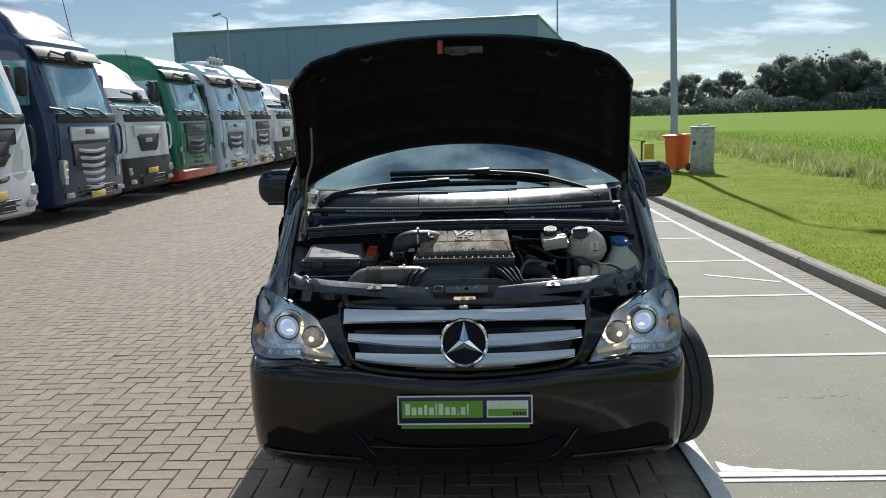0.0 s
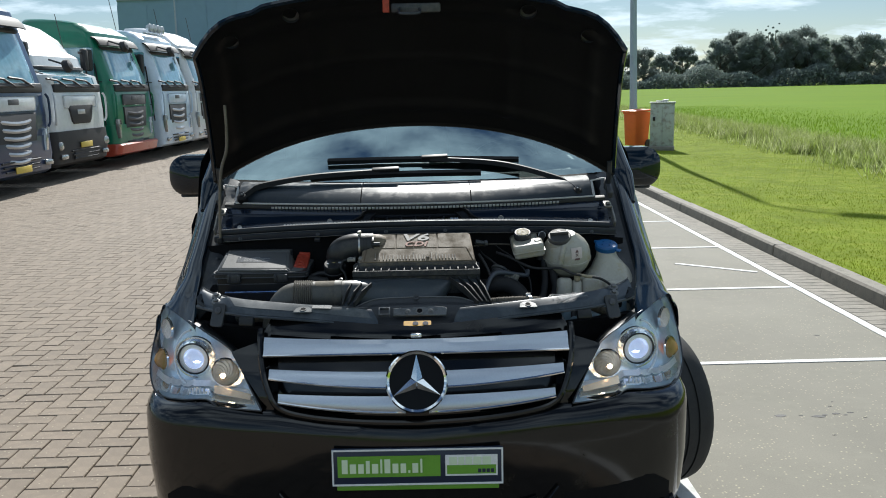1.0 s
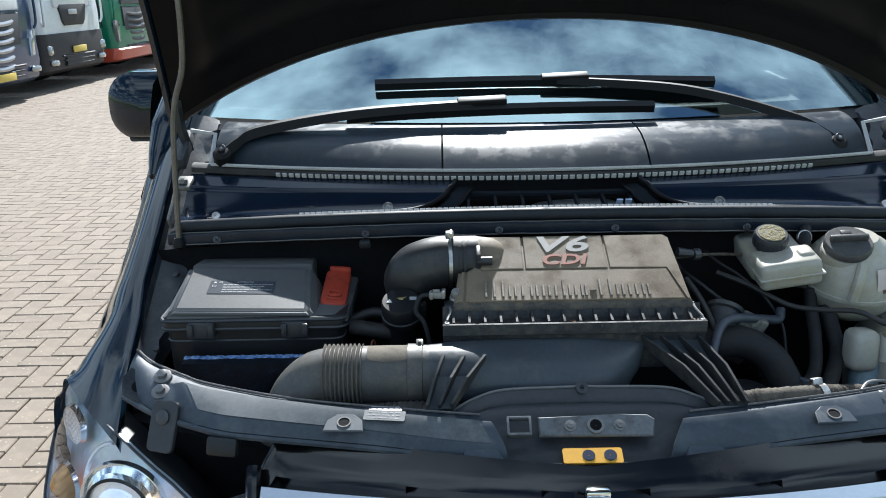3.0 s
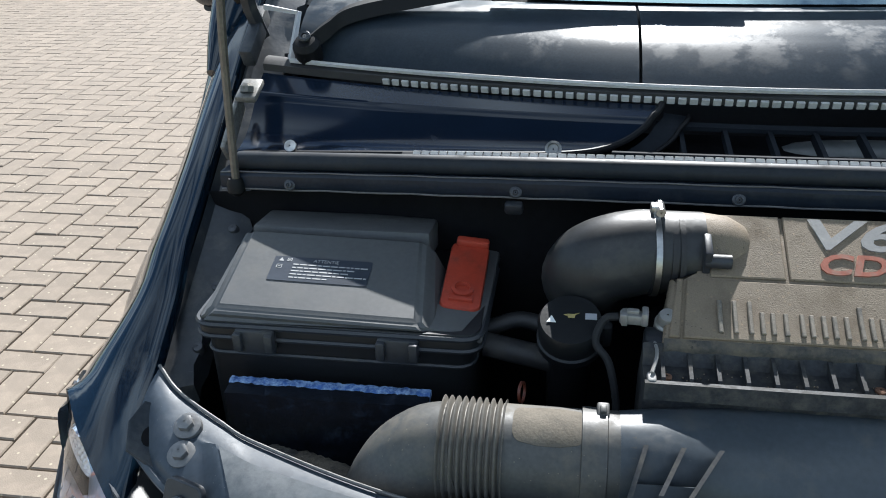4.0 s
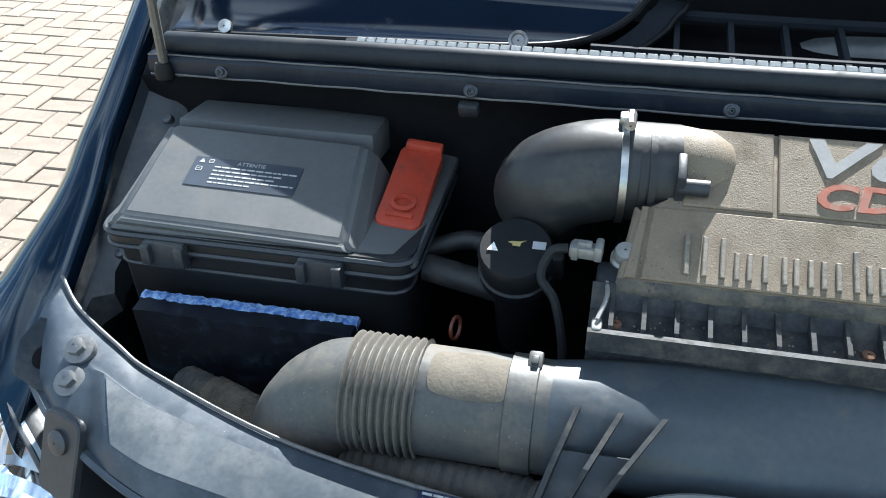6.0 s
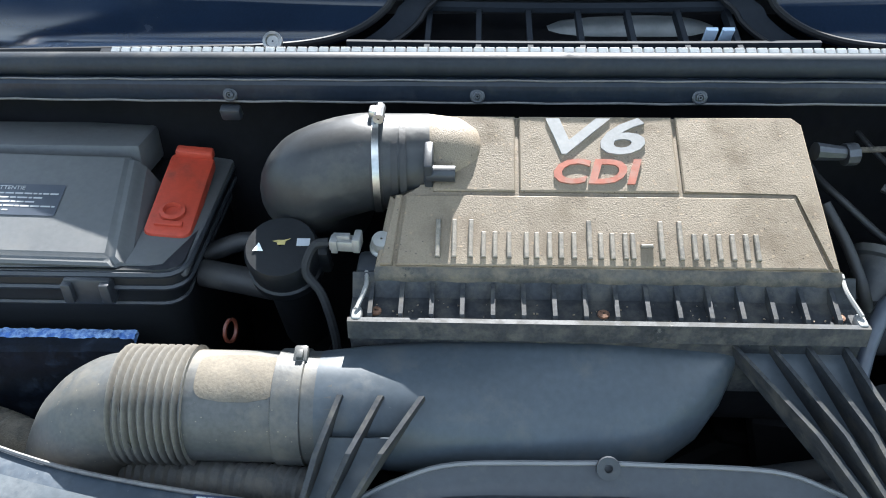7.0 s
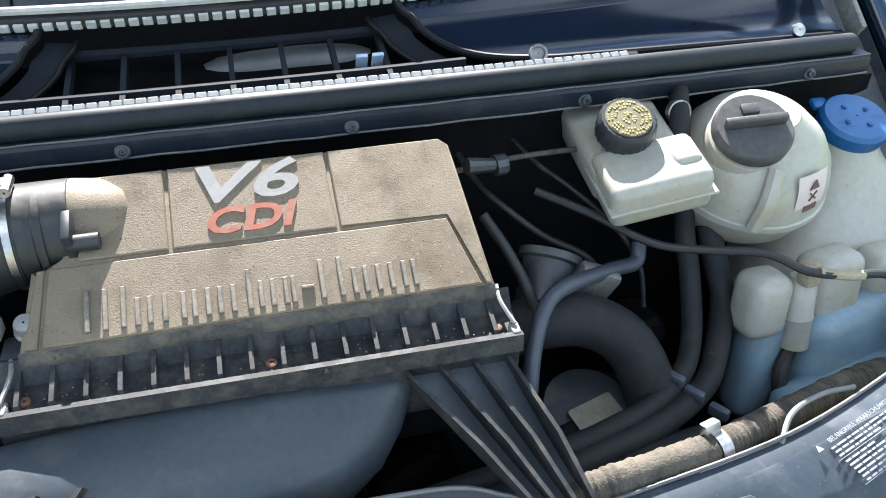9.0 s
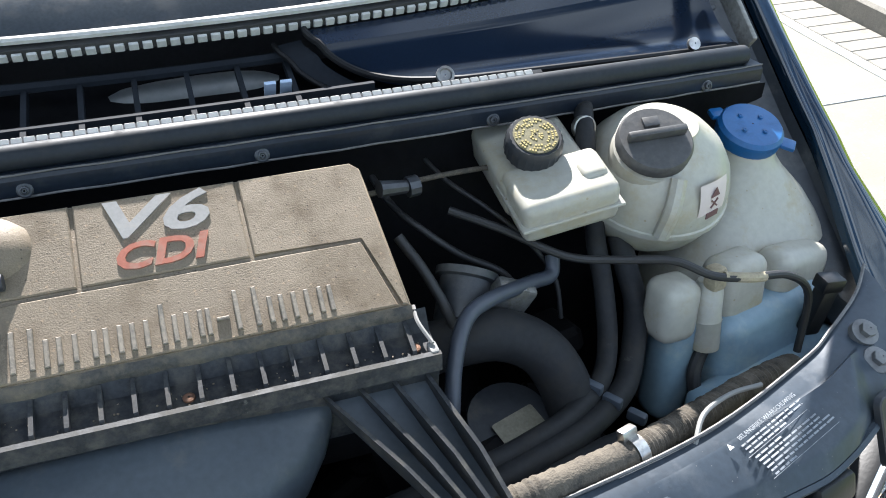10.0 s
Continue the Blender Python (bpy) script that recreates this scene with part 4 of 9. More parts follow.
REFLECT = mat("lamp_reflector", (0.84, 0.90, 0.97), 0.13, 0.85, 0.1, 14, 60, 0.03)
LAMP_IN = mat("lamp_housing", (0.70, 0.81, 0.92), 0.2, 0.45, 0.15, 12, 80, 0.06)
SATIN = mat("satin_chrome", (0.86, 0.88, 0.90), 0.3, 0.35, 0.08, 10, 80, 0.02)
KNOBBED = mat("knobbed_lens", (0.80, 0.70, 0.63), 0.22, 0.3, 0.1, 20, 80, 0.0, coat=0.6)
# silver bowls tinted with the light of their warm and amber bulbs
WARM_REFLECT = mat("bulb_warmed_reflector", (0.90, 0.70, 0.50), 0.24, 0.45, 0.12, 25, 80, 0.04)
AMBER_BOWL = mat("amber_lit_bowl", (0.52, 0.27, 0.09), 0.2, 0.4, 0.12, 20, 80, 0.03)
PROJECTOR = glowing(mat("projector_glass", (0.25, 0.31, 0.48), 0.06, 0.35, 0.1, 12, 60, 0, coat=1), (0.7, 0.80, 1.0), 0.35)
GLOW = glowing(mat("lamp_glow", (0.9, 0.92, 1.0), 0.2, 0, 0.05), (0.86, 0.92, 1.0), 2.2)
AMBER_LIT = glowing(AMBER, (1.0, 0.25, 0.02), 0.35)
WARM_BULB = glowing(mat("warm_bulb", (0.8, 0.7, 0.5), 0.2, 0, 0.05), (1.0, 0.74, 0.50), 14.0)


def headlamp(sx):
    OUT = [(-0.489, 0.664), (-0.56, 0.664), (-0.635, 0.666), (-0.675, 0.681), (-0.76, 0.668), (-0.84, 0.656), (-0.905, 0.652), (-0.932, 0.690), (-0.930, 0.78), (-0.912, 0.865), (-0.884, 0.915), (-0.84, 0.912), (-0.756, 0.893), (-0.70, 0.872), (-0.60, 0.826), (-0.545, 0.748)]

    def face(x, z):
        a = abs(x)
        return interp(a, [0.45, 0.55, 0.65, 0.75, 0.82, 0.87, 0.925], [0.083, 0.110, 0.139, 0.189, 0.247, 0.306, 0.398]) + (z - 0.69) * interp(a, [0.5, 0.9], [0.55, 0.62])

    def place(x, z, d=0.0):
        return (sx * -x, face(x, z) + d, z)

    ol = [tuple(p) for p in cr(OUT + OUT[:1], 3)[:-1]]
    cx, cz = -0.73, 0.785
    bm = bmesh.new()
    rings = [[place(cx + (x - cx) * s, cz + (z - cz) * s, -0.004 if s < 1 else 0.006) for x, z in ol] for s in (0.02, 0.25, 0.5, 0.75, 0.93, 1.0)]
    loft(bm, rings[::-1], True, False)
    # housing bowl behind
    bh = bmesh.new()
    loft(bh, [[place(cx + (x - cx) * s, cz + (z - cz) * s, d) for x, z in ol] for s, d in ((1.0, 0.004), (1.0, 0.012), (0.97, 0.03), (0.90, 0.075), (0.5, 0.09), (0.02, 0.09))], True, False)
    lamp = vp("headlamp", bh, LAMP_IN, None, "clear headlamp with round reflectors and amber bulb")
    bh = bmesh.new()
    loft(bh, [[place(cx + (x - cx) * s, cz + (z - cz) * s, d) for x, z in ol] for s, d in ((1.004, 0.012), (1.016, 0.020), (0.985, 0.038), (0.915, 0.083), (0.5, 0.098), (0.02, 0.098))], True, False)
    vp("housing", bh, PLASTIC_CLEAN, lamp, "black plastic lamp housing")
    lens = vp("lens", bm, LENS, lamp, "clear slightly hazed lens")
    lens.visible_shadow = False
    bm = bmesh.new()
    pts = [place(x, z, 0.003) for x, z in ol]
    tube(bm, pts + pts[:1], 0.0026, 6, False)
    vp("lens_rim", bm, SCREW, lamp)
    # black shroud running back from the lamp's upper edge
    brow = [p for p in cr([(-0.912, 0.868), (-0.884, 0.913), (-0.84, 0.911), (-0.756, 0.892), (-0.70, 0.871), (-0.60, 0.825), (-0.545, 0.748)], 4)]
    bm = bmesh.new()
    loft(bm, [[place(x, z + dz, d) for x, z in brow] for d, dz in ((0.010, -0.002), (0.050, -0.008), (0.120, -0.028))], False, False)
    vp("shroud", bm, PLASTIC_CLEAN, lamp)

    def spot(x, z, d, out):
        nrm = Vector((sx * out, -1, 0.12)).normalized()
        return frame_of(place(x, z, d), Vector((0, 0, 1)).cross(nrm) * -1, (0, 0, 1))

    def turned(name, prof, m4, material, n=32, label=""):
        bm = bmesh.new()
        lathe(bm, prof, n, m4)
        return vp(name, bm, material, lamp, label)

    # projector: outer bowl, stepped rings, ball lens
    mm = spot(-0.737, 0.782, 0.035, 0.12)
    turned("main_reflector", [(0.069, 0.010), (0.066, 0.014), (0.062, 0.004), (0.054, -0.010), (0.050, -0.012)], mm, REFLECT)
    turned("bezel", [(0.0715, 0.004), (0.0715, 0.015), (0.069, 0.016), (0.068, 0.010)], mm, CHROME)
    turned("dark_ring", [(0.0545, -0.012), (0.052, -0.004), (0.0495, -0.004), (0.0495, -0.014)], mm, PLASTIC_CLEAN)
    turned("lens_ring", [(0.0495, -0.008), (0.0485, 0.006), (0.045, 0.010), (0.037, 0.004), (0.035, -0.010)], mm, SATIN)
    turned("projector_lens", [(0.036, -0.008), (0.033, 0.004), (0.026, 0.013), (0.015, 0.019), (0.001, 0.021)], mm, PROJECTOR, 32, "blue-tinted projector lens")
    bm = bmesh.new()
    lathe(bm, [(0.001, 0.0045), (0.010, 0.0035), (0.014, 0.0)], 18, mm @ pose(0, -0.013, 0.0176, 33, 0, 0) @ Matrix.Diagonal((1.15, 0.75, 0.5, 1)))
    vp("lens_glow", bm, GLOW, lamp, "white glint of the lit bulb")
    # beam reflector with facets and a warm bulb
    mm = spot(-0.622, 0.752, 0.032, 0.05)
    bm = bmesh.new()
    rings = []
    for q in range(9):
        t = q / 8
        rings.append([mm @ Vector(((0.045 - 0.037 * t + 0.0026 * ((k + q) % 2)) * math.cos(math.pi * k / 12), (0.045 - 0.037 * t + 0.0026 * ((k + q) % 2)) * math.sin(math.pi * k / 12), 0.012 - 0.042 * t ** 0.6)) for k in range(24)])
    loft(bm, rings, True, False)
    vp("beam_reflector", bm, WARM_REFLECT, lamp, "warm-lit faceted reflector", 0)
    turned("bezel", [(0.0455, 0.004), (0.048, 0.013), (0.046, 0.015), (0.0445, 0.010)], mm, CHROME)
    turned("bulb_cap", [(0.001, 0.002), (0.006, -0.001), (0.009, -0.010), (0.008, -0.028), (0.001, -0.03)], mm, WARM_BULB, 14)
    # side reflector with a knobbed lens, and the indicator
    mm = spot(-0.872, 0.838, 0.036, 0.75) @ Matrix.Diagonal((0.80, 1.05, 1, 1))
    bm = bmesh.new()

    def knobs(u, v):
        x, y = (u - 0.5) * 2, (v - 0.5) * 2
        r = math.sqrt(x * x + y * y) + 1e-6
        k = max(abs(x), abs(y)) / r
        x, y = x * k, y * k
        return mm @ Vector((x * 0.034, y * 0.034, 0.010 * (1 - x * x - y * y) + 0.0016 * math.sin(x * 22) * math.sin(y * 22)))

    surf(bm, knobs, 44, 44)
    vp("side_reflector", bm, KNOBBED, lamp, "knobbed pale reflector")
    turned("bezel", [(0.034, -0.004), (0.0375, 0.006), (0.0355, 0.008), (0.0335, 0.004)], mm, CHROME)
    mm = spot(-0.893, 0.736, 0.036, 0.80) @ Matrix.Diagonal((0.85, 1.15, 1, 1))
    turned("indicator", [(0.034, 0.010), (0.033, 0.012), (0.029, 0.002), (0.022, -0.012), (0.010, -0.022), (0.001, -0.024)], mm, AMBER_BOWL)
    turned("bezel", [(0.034, 0.004), (0.036, 0.012), (0.034, 0.013), (0.0325, 0.008)], mm, CHROME)
    turned("bulb", [(0.001, 0.018), (0.014, 0.014), (0.022, 0.002), (0.018, -0.012), (0.001, -0.022)], mm, AMBER_LIT, 14, "amber bulb")
    # stepped bright ledge along the bottom
    for j, (z0, h, d0) in enumerate(((0.010, 0.016, 0.014), (0.032, 0.010, 0.026))):
        bm = bmesh.new()

        def ledge(u, v):
            x = -0.515 - 0.395 * u
            zb = interp(-x, [0.49, 0.635, 0.675, 0.76, 0.84, 0.91], [0.664, 0.666, 0.681, 0.668, 0.656, 0.655])
            step = 0.004 * (1 if int(u * 36) % 4 == 0 and 0.55 < u < 0.8 else 0)
            return place(x, zb + z0 + h * v + step, d0 + 0.022 * v)

        surf(bm, ledge, 72, 3, 0.002)
        vp("reflector_bar", bm, REFLECT if j == 0 else SATIN, lamp)
    # beige-lit bar below the beam reflector, and small steps beside it
    bm = bmesh.new()
    surf(bm, lambda u, v: place(-0.528 - 0.125 * u, 0.690 + 0.010 * u + (0.012 + 0.008 * u) * v, 0.010 + 0.010 * v), 18, 3, 0.002)
    vp("beam_bar", bm, WARM_REFLECT, lamp, "reflector bar coloured beige as lit by the bulb")
    for k in range(5):
        bm = bmesh.new()
        rbox(bm, (0.005, 0.010, 0.020), Matrix.Translation(place(-0.690 - 0.013 * k, 0.700 - 0.002 * k, 0.016)), 0.001, 1)
        vp("step_mark", bm, SATIN, lamp)
    # curved divider between the round reflectors
    bm = bmesh.new()
    tube(bm, [place(-0.737 - 0.082 * math.cos(a), 0.782 + 0.082 * math.sin(a), 0.030) for a in np.linspace(-1.2, 1.3, 16)], 0.004, 6)
    vp("divider", bm, SATIN, lamp)
    return lamp


headlamp(1)
headlamp(-1)

# ---- fenders and flanks ----
FY = [0.36, 0.44, 0.60, 0.75, 0.92, 1.0, 1.10]
Z_OUT = [0.865, 0.912, 0.972, 1.043, 1.145, 1.213, 1.265]
FY_IN = [0.36, 0.43, 0.556, 0.667, 0.90, 1.0, 1.10]
Z_IN = [0.90, 0.935, 1.005, 1.075, 1.235, 1.30, 1.36]
WHEEL_Y, WHEEL_R = 0.93, 0.325


def belt(y):
    return interp(y, [1.0, 1.3, 2.0, 4.8], [1.14, 1.16, 1.17, 1.17])


def arch(y):
    z = 0.24
    for c in (WHEEL_Y, 4.05):
        if abs(y - c) < 0.38:
            z = max(z, 0.33 + math.sqrt(0.38 ** 2 - (y - c) ** 2) * 0.98)
    return z


for sx in (-1, 1):
    bm = bmesh.new()
    ys = np.linspace(0.465, 1.10, 34)
    rings = []
    for y in ys:
        zo, zi, za = interp(y, FY, Z_OUT), interp(y, FY_IN, Z_IN), arch(y)
        if y < 0.62:
            za = max(za, interp(y, [0.465, 0.62], [0.735, 0.62]))
        za = min(za, zo - 0.10)
        lo = za
        k = interp(y, [0.465, 0.62], [0.972, 1.0])
        sx_, sx = sx, sx * k
        rings.append([tuple(p_) for p_ in cr([(sx * 0.945, y, lo), (sx * 0.956, y, lo + 0.35 * (zo - lo)), (sx * 0.948, y, lo + 0.72 * (zo - lo)), (sx * 0.93, y, zo - 0.035), (sx * 0.905, y, zo), (sx * 0.877, y, zo + 0.49 * (zi - zo) + 0.004), (sx * 0.845, y, zo + 0.80 * (zi - zo) + 0.004), (sx * 0.812, y, zi - 0.004), (sx * 0.795, y, zi), (sx * 0.79, y, zi - 0.014)], 3)])
        sx = sx_
    loft(bm, rings, False, False)
    # front end of the wing, running down to the lamp's upper edge
    TIP = [(0.917, 0.474, 0.868), (0.905, 0.467, 0.893), (0.887, 0.452, 0.920), (0.855, 0.413, 0.919), (0.812, 0.362, 0.909), (0.768, 0.316, 0.894), (0.738, 0.287, 0.880), (0.732, 0.286, 0.866)]
    tip = [Vector((sx * p[0], p[1], p[2])) for p in cr(TIP, 3)]
    base = [Vector(p) for p in rings[0][6:]]
    loft(bm, [[p.lerp(q, t) for k, (p, q) in enumerate(zip(base, tip))] for t in (0, 0.2, 0.4, 0.6, 0.8, 1.0)], False, False)
    bmesh.ops.remove_doubles(bm, verts=bm.verts, dist=0.0005)
    for v in bm.verts:  # the wings sit a little off the middle and lean in above the arches
        lean = min(1.0, max(0.0, (v.co.y - 0.46) / 0.12)) * min(1.0, max(0.0, (abs(v.co.x) - 0.80) / 0.10))
        v.co.x += 0.012 * min(1.0, max(0.0, (v.co.y - 0.40) / 0.15)) - sx * 0.032 * lean
    fender = vp("fender", bm, PAINT, None, "glossy blue-black front wing")
    # inner flange and bay side
    bm = bmesh.new()
    rings = []
    for i, y in enumerate(np.linspace(0.42, 1.05, 40)):
        zi = interp(y, FY_IN, Z_IN)
        w = 0.006 * math.sin(i * 1.1) + 0.004 * math.sin(i * 2.7)
        k = min(1.0, max(0.0, (y - 0.44) / 0.12))
        o = 0.012 * k
        rings.append([(sx * 0.789 + o, y, zi - 0.016), (sx * 0.783 + o, y, zi - 0.032), (sx * (0.768 - 0.010 * k + w * 0.5) + o, y, zi - 0.037), (sx * (0.758 - 0.022 * k + w) + o, y, zi - 0.041 + w), (sx * (0.755 - 0.026 * k + w) + o, y, zi - 0.075), (sx * (0.775 - 0.012 * k), y, zi - 0.098), (sx * 0.778, y, 0.55)])
    loft(bm, rings, False, False)
    vp("inner_wing", bm, BAY, None, "dusty dark metal inner wing flange")
    # rear flank
    bm = bmesh.new()
    rings = []
    for y in np.linspace(1.10, 4.78, 50):
        za, zb = arch(y), belt(y)
        t = max(0, (y - 4.4) / 0.38)
        e = 0.06 * t * t
        rings.append([(sx * (0.93 - e), y, za), (sx * (0.956 - e), y, za + 0.3 * (zb - za)), (sx * (0.955 - e), y, za + 0.6 * (zb - za)), (sx * (0.945 - e), y, zb - 0.05), (sx * (0.925 - e), y, zb)])
    loft(bm, rings, False, False)
    vp("flank", bm, PAINT)
    # upper side: pillars and glass
    def side(y, v):
        zb = belt(y)
        top = interp(y, [1.0, 1.95, 4.8], [1.30, 1.84, 1.86])
        z = zb + (top - zb) * v
        return (sx * interp(z, [1.12, 1.3, 1.6, 1.86], [0.925, 0.905, 0.84, 0.745]), y, z)
    bm = bmesh.new()
    surf(bm, lambda u, v: side(1.12 + 3.6 * u, v * 0.97), 40, 8)
    g = vp("side_window", bm, mat("privacy_glass", (0.012, 0.014, 0.016), 0.05, 0, 0.1, 3, 30, 0, coat=1) if "privacy_glass" not in bpy.data.materials else bpy.data.materials["privacy_glass"])
    for y0, wd in ((1.95, 0.09), (3.2, 0.10), (4.72, 0.14)):
        bm = bmesh.new()
        surf(bm, lambda u, v: (lambda p: (p[0] + sx * 0.008, p[1], p[2]))(side(y0 - wd / 2 + wd * u, v)), 2, 8, 0.01)
        vp("pillar", bm, PAINT)
    # windscreen pillar
    bm = bmesh.new()
    pl = cr([(sx * 0.850, 0.90, 1.185), (sx * 0.842, 0.96, 1.238), (sx * 0.826, 1.06, 1.325), (sx * 0.80, 1.3, 1.50), (sx * 0.765, 1.65, 1.70), (sx * 0.735, 2.0, 1.845)], 6)
    pl = [(p[0] + 0.012, p[1], p[2]) for p in pl]
    tube(bm, pl, [0.012 + 0.030 * min(1, i / 9) for i in range(len(pl))], 16)
    vp("windscreen_pillar", bm, PAINT)
    # mirror
    bm = bmesh.new()
    c = Vector((sx * 0.985, 1.42, 1.278))
    prof = [(0.0, 0.25), (0.02, 0.75), (0.05, 0.98), (0.10, 1.0), (0.13, 0.97), (0.135, 0.9)]
    rings = []
    for d, s in prof:
        rings.append([(c.x + x * s, c.y - 0.07 + d, c.z + z * s - 0.01 * (1 - s)) for x, z in rrect(0.255, 0.185, 0.075, 6)])
    loft(bm, rings)
    mirror = vp("mirror", bm, PAINT, None, "black door mirror with grey lower edge")
    bm = bmesh.new()
    rings = [[(c.x + x, c.y - 0.02 + d, c.z - 0.088 + z) for x, z in rrect(0.16, 0.018, 0.008, 3)] for d in (0.0, 0.03, 0.08)]
    loft(bm, rings)
    vp("mirror_base", bm, PLASTIC, mirror)
    bm = bmesh.new()
    prism(bm, rrect(0.23, 0.16, 0.06, 4), 0, 0.004, frame_of((c.x, c.y + 0.068, c.z), (1, 0, 0), (0, 0, 1)))
    vp("mirror_glass", bm, CHROME, mirror)
    bm = bmesh.new()
    tube(bm, [(sx * 0.95, 1.43, 1.23), (sx * 0.905, 1.41, 1.20)], [0.028, 0.035], 12)
    vp("mirror_arm", bm, PLASTIC, mirror)
    # wheels
    for y in (WHEEL_Y, 4.05):
        turned = 17 if y < 2 else 0
        cx = sx * 0.865 if y > 2 else (0.96 if sx > 0 else -0.80)
        wm = pose(cx, y, WHEEL_R, 0, 0, turned) @ pose(0, 0, 0, 0, 90 * sx, 0)
        bm = bmesh.new()
        W = 0.112
        lathe(bm, [(0.205, -W), (0.245, -W - 0.004), (0.30, -W + 0.004), (0.318, -W + 0.022), (0.3245, -W + 0.05), (0.325, -0.03), (0.319, -0.028), (0.319, -0.02), (0.325, -0.018), (0.325, 0.018), (0.319, 0.02), (0.319, 0.028), (0.325, 0.03), (0.3245, W - 0.05), (0.318, W - 0.022), (0.30, W - 0.004), (0.245, W + 0.004), (0.205, W)], 48, wm)
        wheel = vp("wheel", bm, TYRE, None, "black road tyre turned outwards" if y < 2 else "black road tyre")
        bm = bmesh.new()
        lathe(bm, [(0.02, W - 0.02), (0.06, W - 0.015), (0.19, W - 0.03), (0.208, W - 0.003), (0.21, -W), (0.19, -W), (0.18, W - 0.07), (0.02, W - 0.07)], 32, wm)
        vp("rim", bm, ALLOY, wheel)
    # dark wheel housing
    for y in (WHEEL_Y, 4.05):
        bm = bmesh.new()
        surf(bm, lambda u, v: (sx * (0.60 + 0.33 * u), y + 0.40 * math.cos(math.pi * v), 0.30 + 0.40 * math.sin(math.pi * v)), 1, 14)
        surf(bm, lambda u, v: (sx * 0.60, y - 0.40 + 0.8 * u, 0.12 + 0.6 * v), 1, 1)
        vp("wheel_housing", bm, DARK)

# roof, rear, floor
bm = bmesh.new()
rings = []
for y in np.linspace(1.93, 4.80, 24):
    dz = interp(y, [1.93, 2.3, 4.5, 4.8], [-0.03, 0.02, 0.02, -0.05])
    rings.append([(x, y, z + dz) for x, z in ((-0.748, 1.84), (-0.70, 1.875), (-0.55, 1.892), (0, 1.905), (0.55, 1.892), (0.70, 1.875), (0.748, 1.84))])
loft(bm, rings, False, False)
vp("roof", bm, PAINT)
bm = bmesh.new()
surf(bm, lambda u, v: ((-1 + 2 * u) * interp(v, [0, 0.1, 0.55, 1], [0.85, 0.895, 0.87, 0.74]), 4.79 - 0.03 * v, 0.25 + 1.6 * v), 10, 10)
vp("tailgate", bm, PAINT)
bm = bmesh.new()
rbox(bm, (1.70, 3.3, 0.05), pose(0, 3.1, 0.28), 0.0)
vp("underfloor", bm, DARK)

# windscreen, cabin
def screen_y(x):
    return 1.0 + 0.10 * x * x


def screen(u, v, d=0.0):
    x0 = -0.80 + 1.6 * u
    s = 1 - 0.10 * v
    y = screen_y(x0) - 0.0 + 0.99 * v * (1 - 0.06 * x0 * x0)
    z = 1.275 + 0.03 * x0 * x0 + (0.63 * v - 0.05 * v * v)
    return (x0 * s, y, z + d - 0.06 * (x0 / 0.8) ** 2 * v)


bm = bmesh.new()
surf(bm, screen, 30, 20)
ws = vp("windscreen", bm, WINDSCREEN, None, "sloping tinted windscreen mirroring the cloudy sky")
ws.visible_shadow = False
bm = bmesh.new()
surf(bm, lambda u, v: screen(u, 0.07 * v - 0.03, -0.006), 30, 2)
vp("screen_band", bm, PLASTIC_CLEAN, ws)
bm = bmesh.new()
rings = []
for x in np.linspace(-0.80, 0.80, 15):
    rings.append([(x, 1.06, 1.22), (x, 1.10, 1.27), (x, 1.30, 1.315), (x, 1.52, 1.33), (x, 1.60, 1.28), (x, 1.58, 0.95), (x, 1.0, 0.9)])
loft(bm, rings)
vp("dashboard", bm, DASH)
for sx in (-0.42, 0.42):
    bm = bmesh.new()
    rbox(bm, (0.5, 0.16, 0.72), pose(sx, 2.32, 1.15, -12, 0, 0), 0.06, 3)
    rbox(bm, (0.5, 0.52, 0.16), pose(sx, 2.05, 0.82), 0.05, 3)
    rbox(bm, (0.27, 0.10, 0.18), pose(sx, 2.42, 1.60, -8, 0, 0), 0.04, 3)
    vp("seat", bm, DASH)
bm = bmesh.new()
lathe(bm, [(0.17, -0.012), (0.186, -0.012), (0.192, 0), (0.186, 0.012), (0.17, 0.012), (0.165, 0)], 28, pose(0.42, 1.62, 1.25, -55, 0, 0))
vp("steering_wheel", bm, PLASTIC_CLEAN)
bm = bmesh.new()
surf(bm, lambda u, v: (-0.8 + 1.6 * u, 2.7, 0.4 + 1.4 * v), 1, 1)
vp("cabin_partition", bm, DASH)

# ---- raised bonnet ----
HY, HZ, DY, DZ = 0.91, 1.315, -0.66, 0.751


def hood_pt(u, v, off=0.0):
    x = 0.78 * (-1 + 2 * u)
    a = abs(x)
    v0 = 0.246 - 0.269 * x * x - 0.20 * x ** 4
    v1 = 0.848 - 0.16 * x * x - 0.10 * max(0, (a - 0.62) / 0.16) ** 2
    if a > 0.515:
        v1 -= 0.012
    L = v0 + (v1 - v0) * v
    xs = x * (1 - 0.13 * max(0, L) * (a / 0.78))
    bulge = 0.055 * (1 - (a / 0.78) ** 2) - 0.02 + 0.02 * math.sin(math.pi * v) - 0.05 * max(0, v - 0.75) ** 2 * 8
    o = bulge + off
    return (xs, HY + DY * L + DZ * o, HZ + DZ * L - DY * o)


bm = bmesh.new()
surf(bm, lambda u, v: hood_pt(u, v, 0.0), 48, 24)
bonnet = vp("bonnet", bm, PAINT, None, "raised black bonnet with dusty ribbed underside")
bm = bmesh.new()


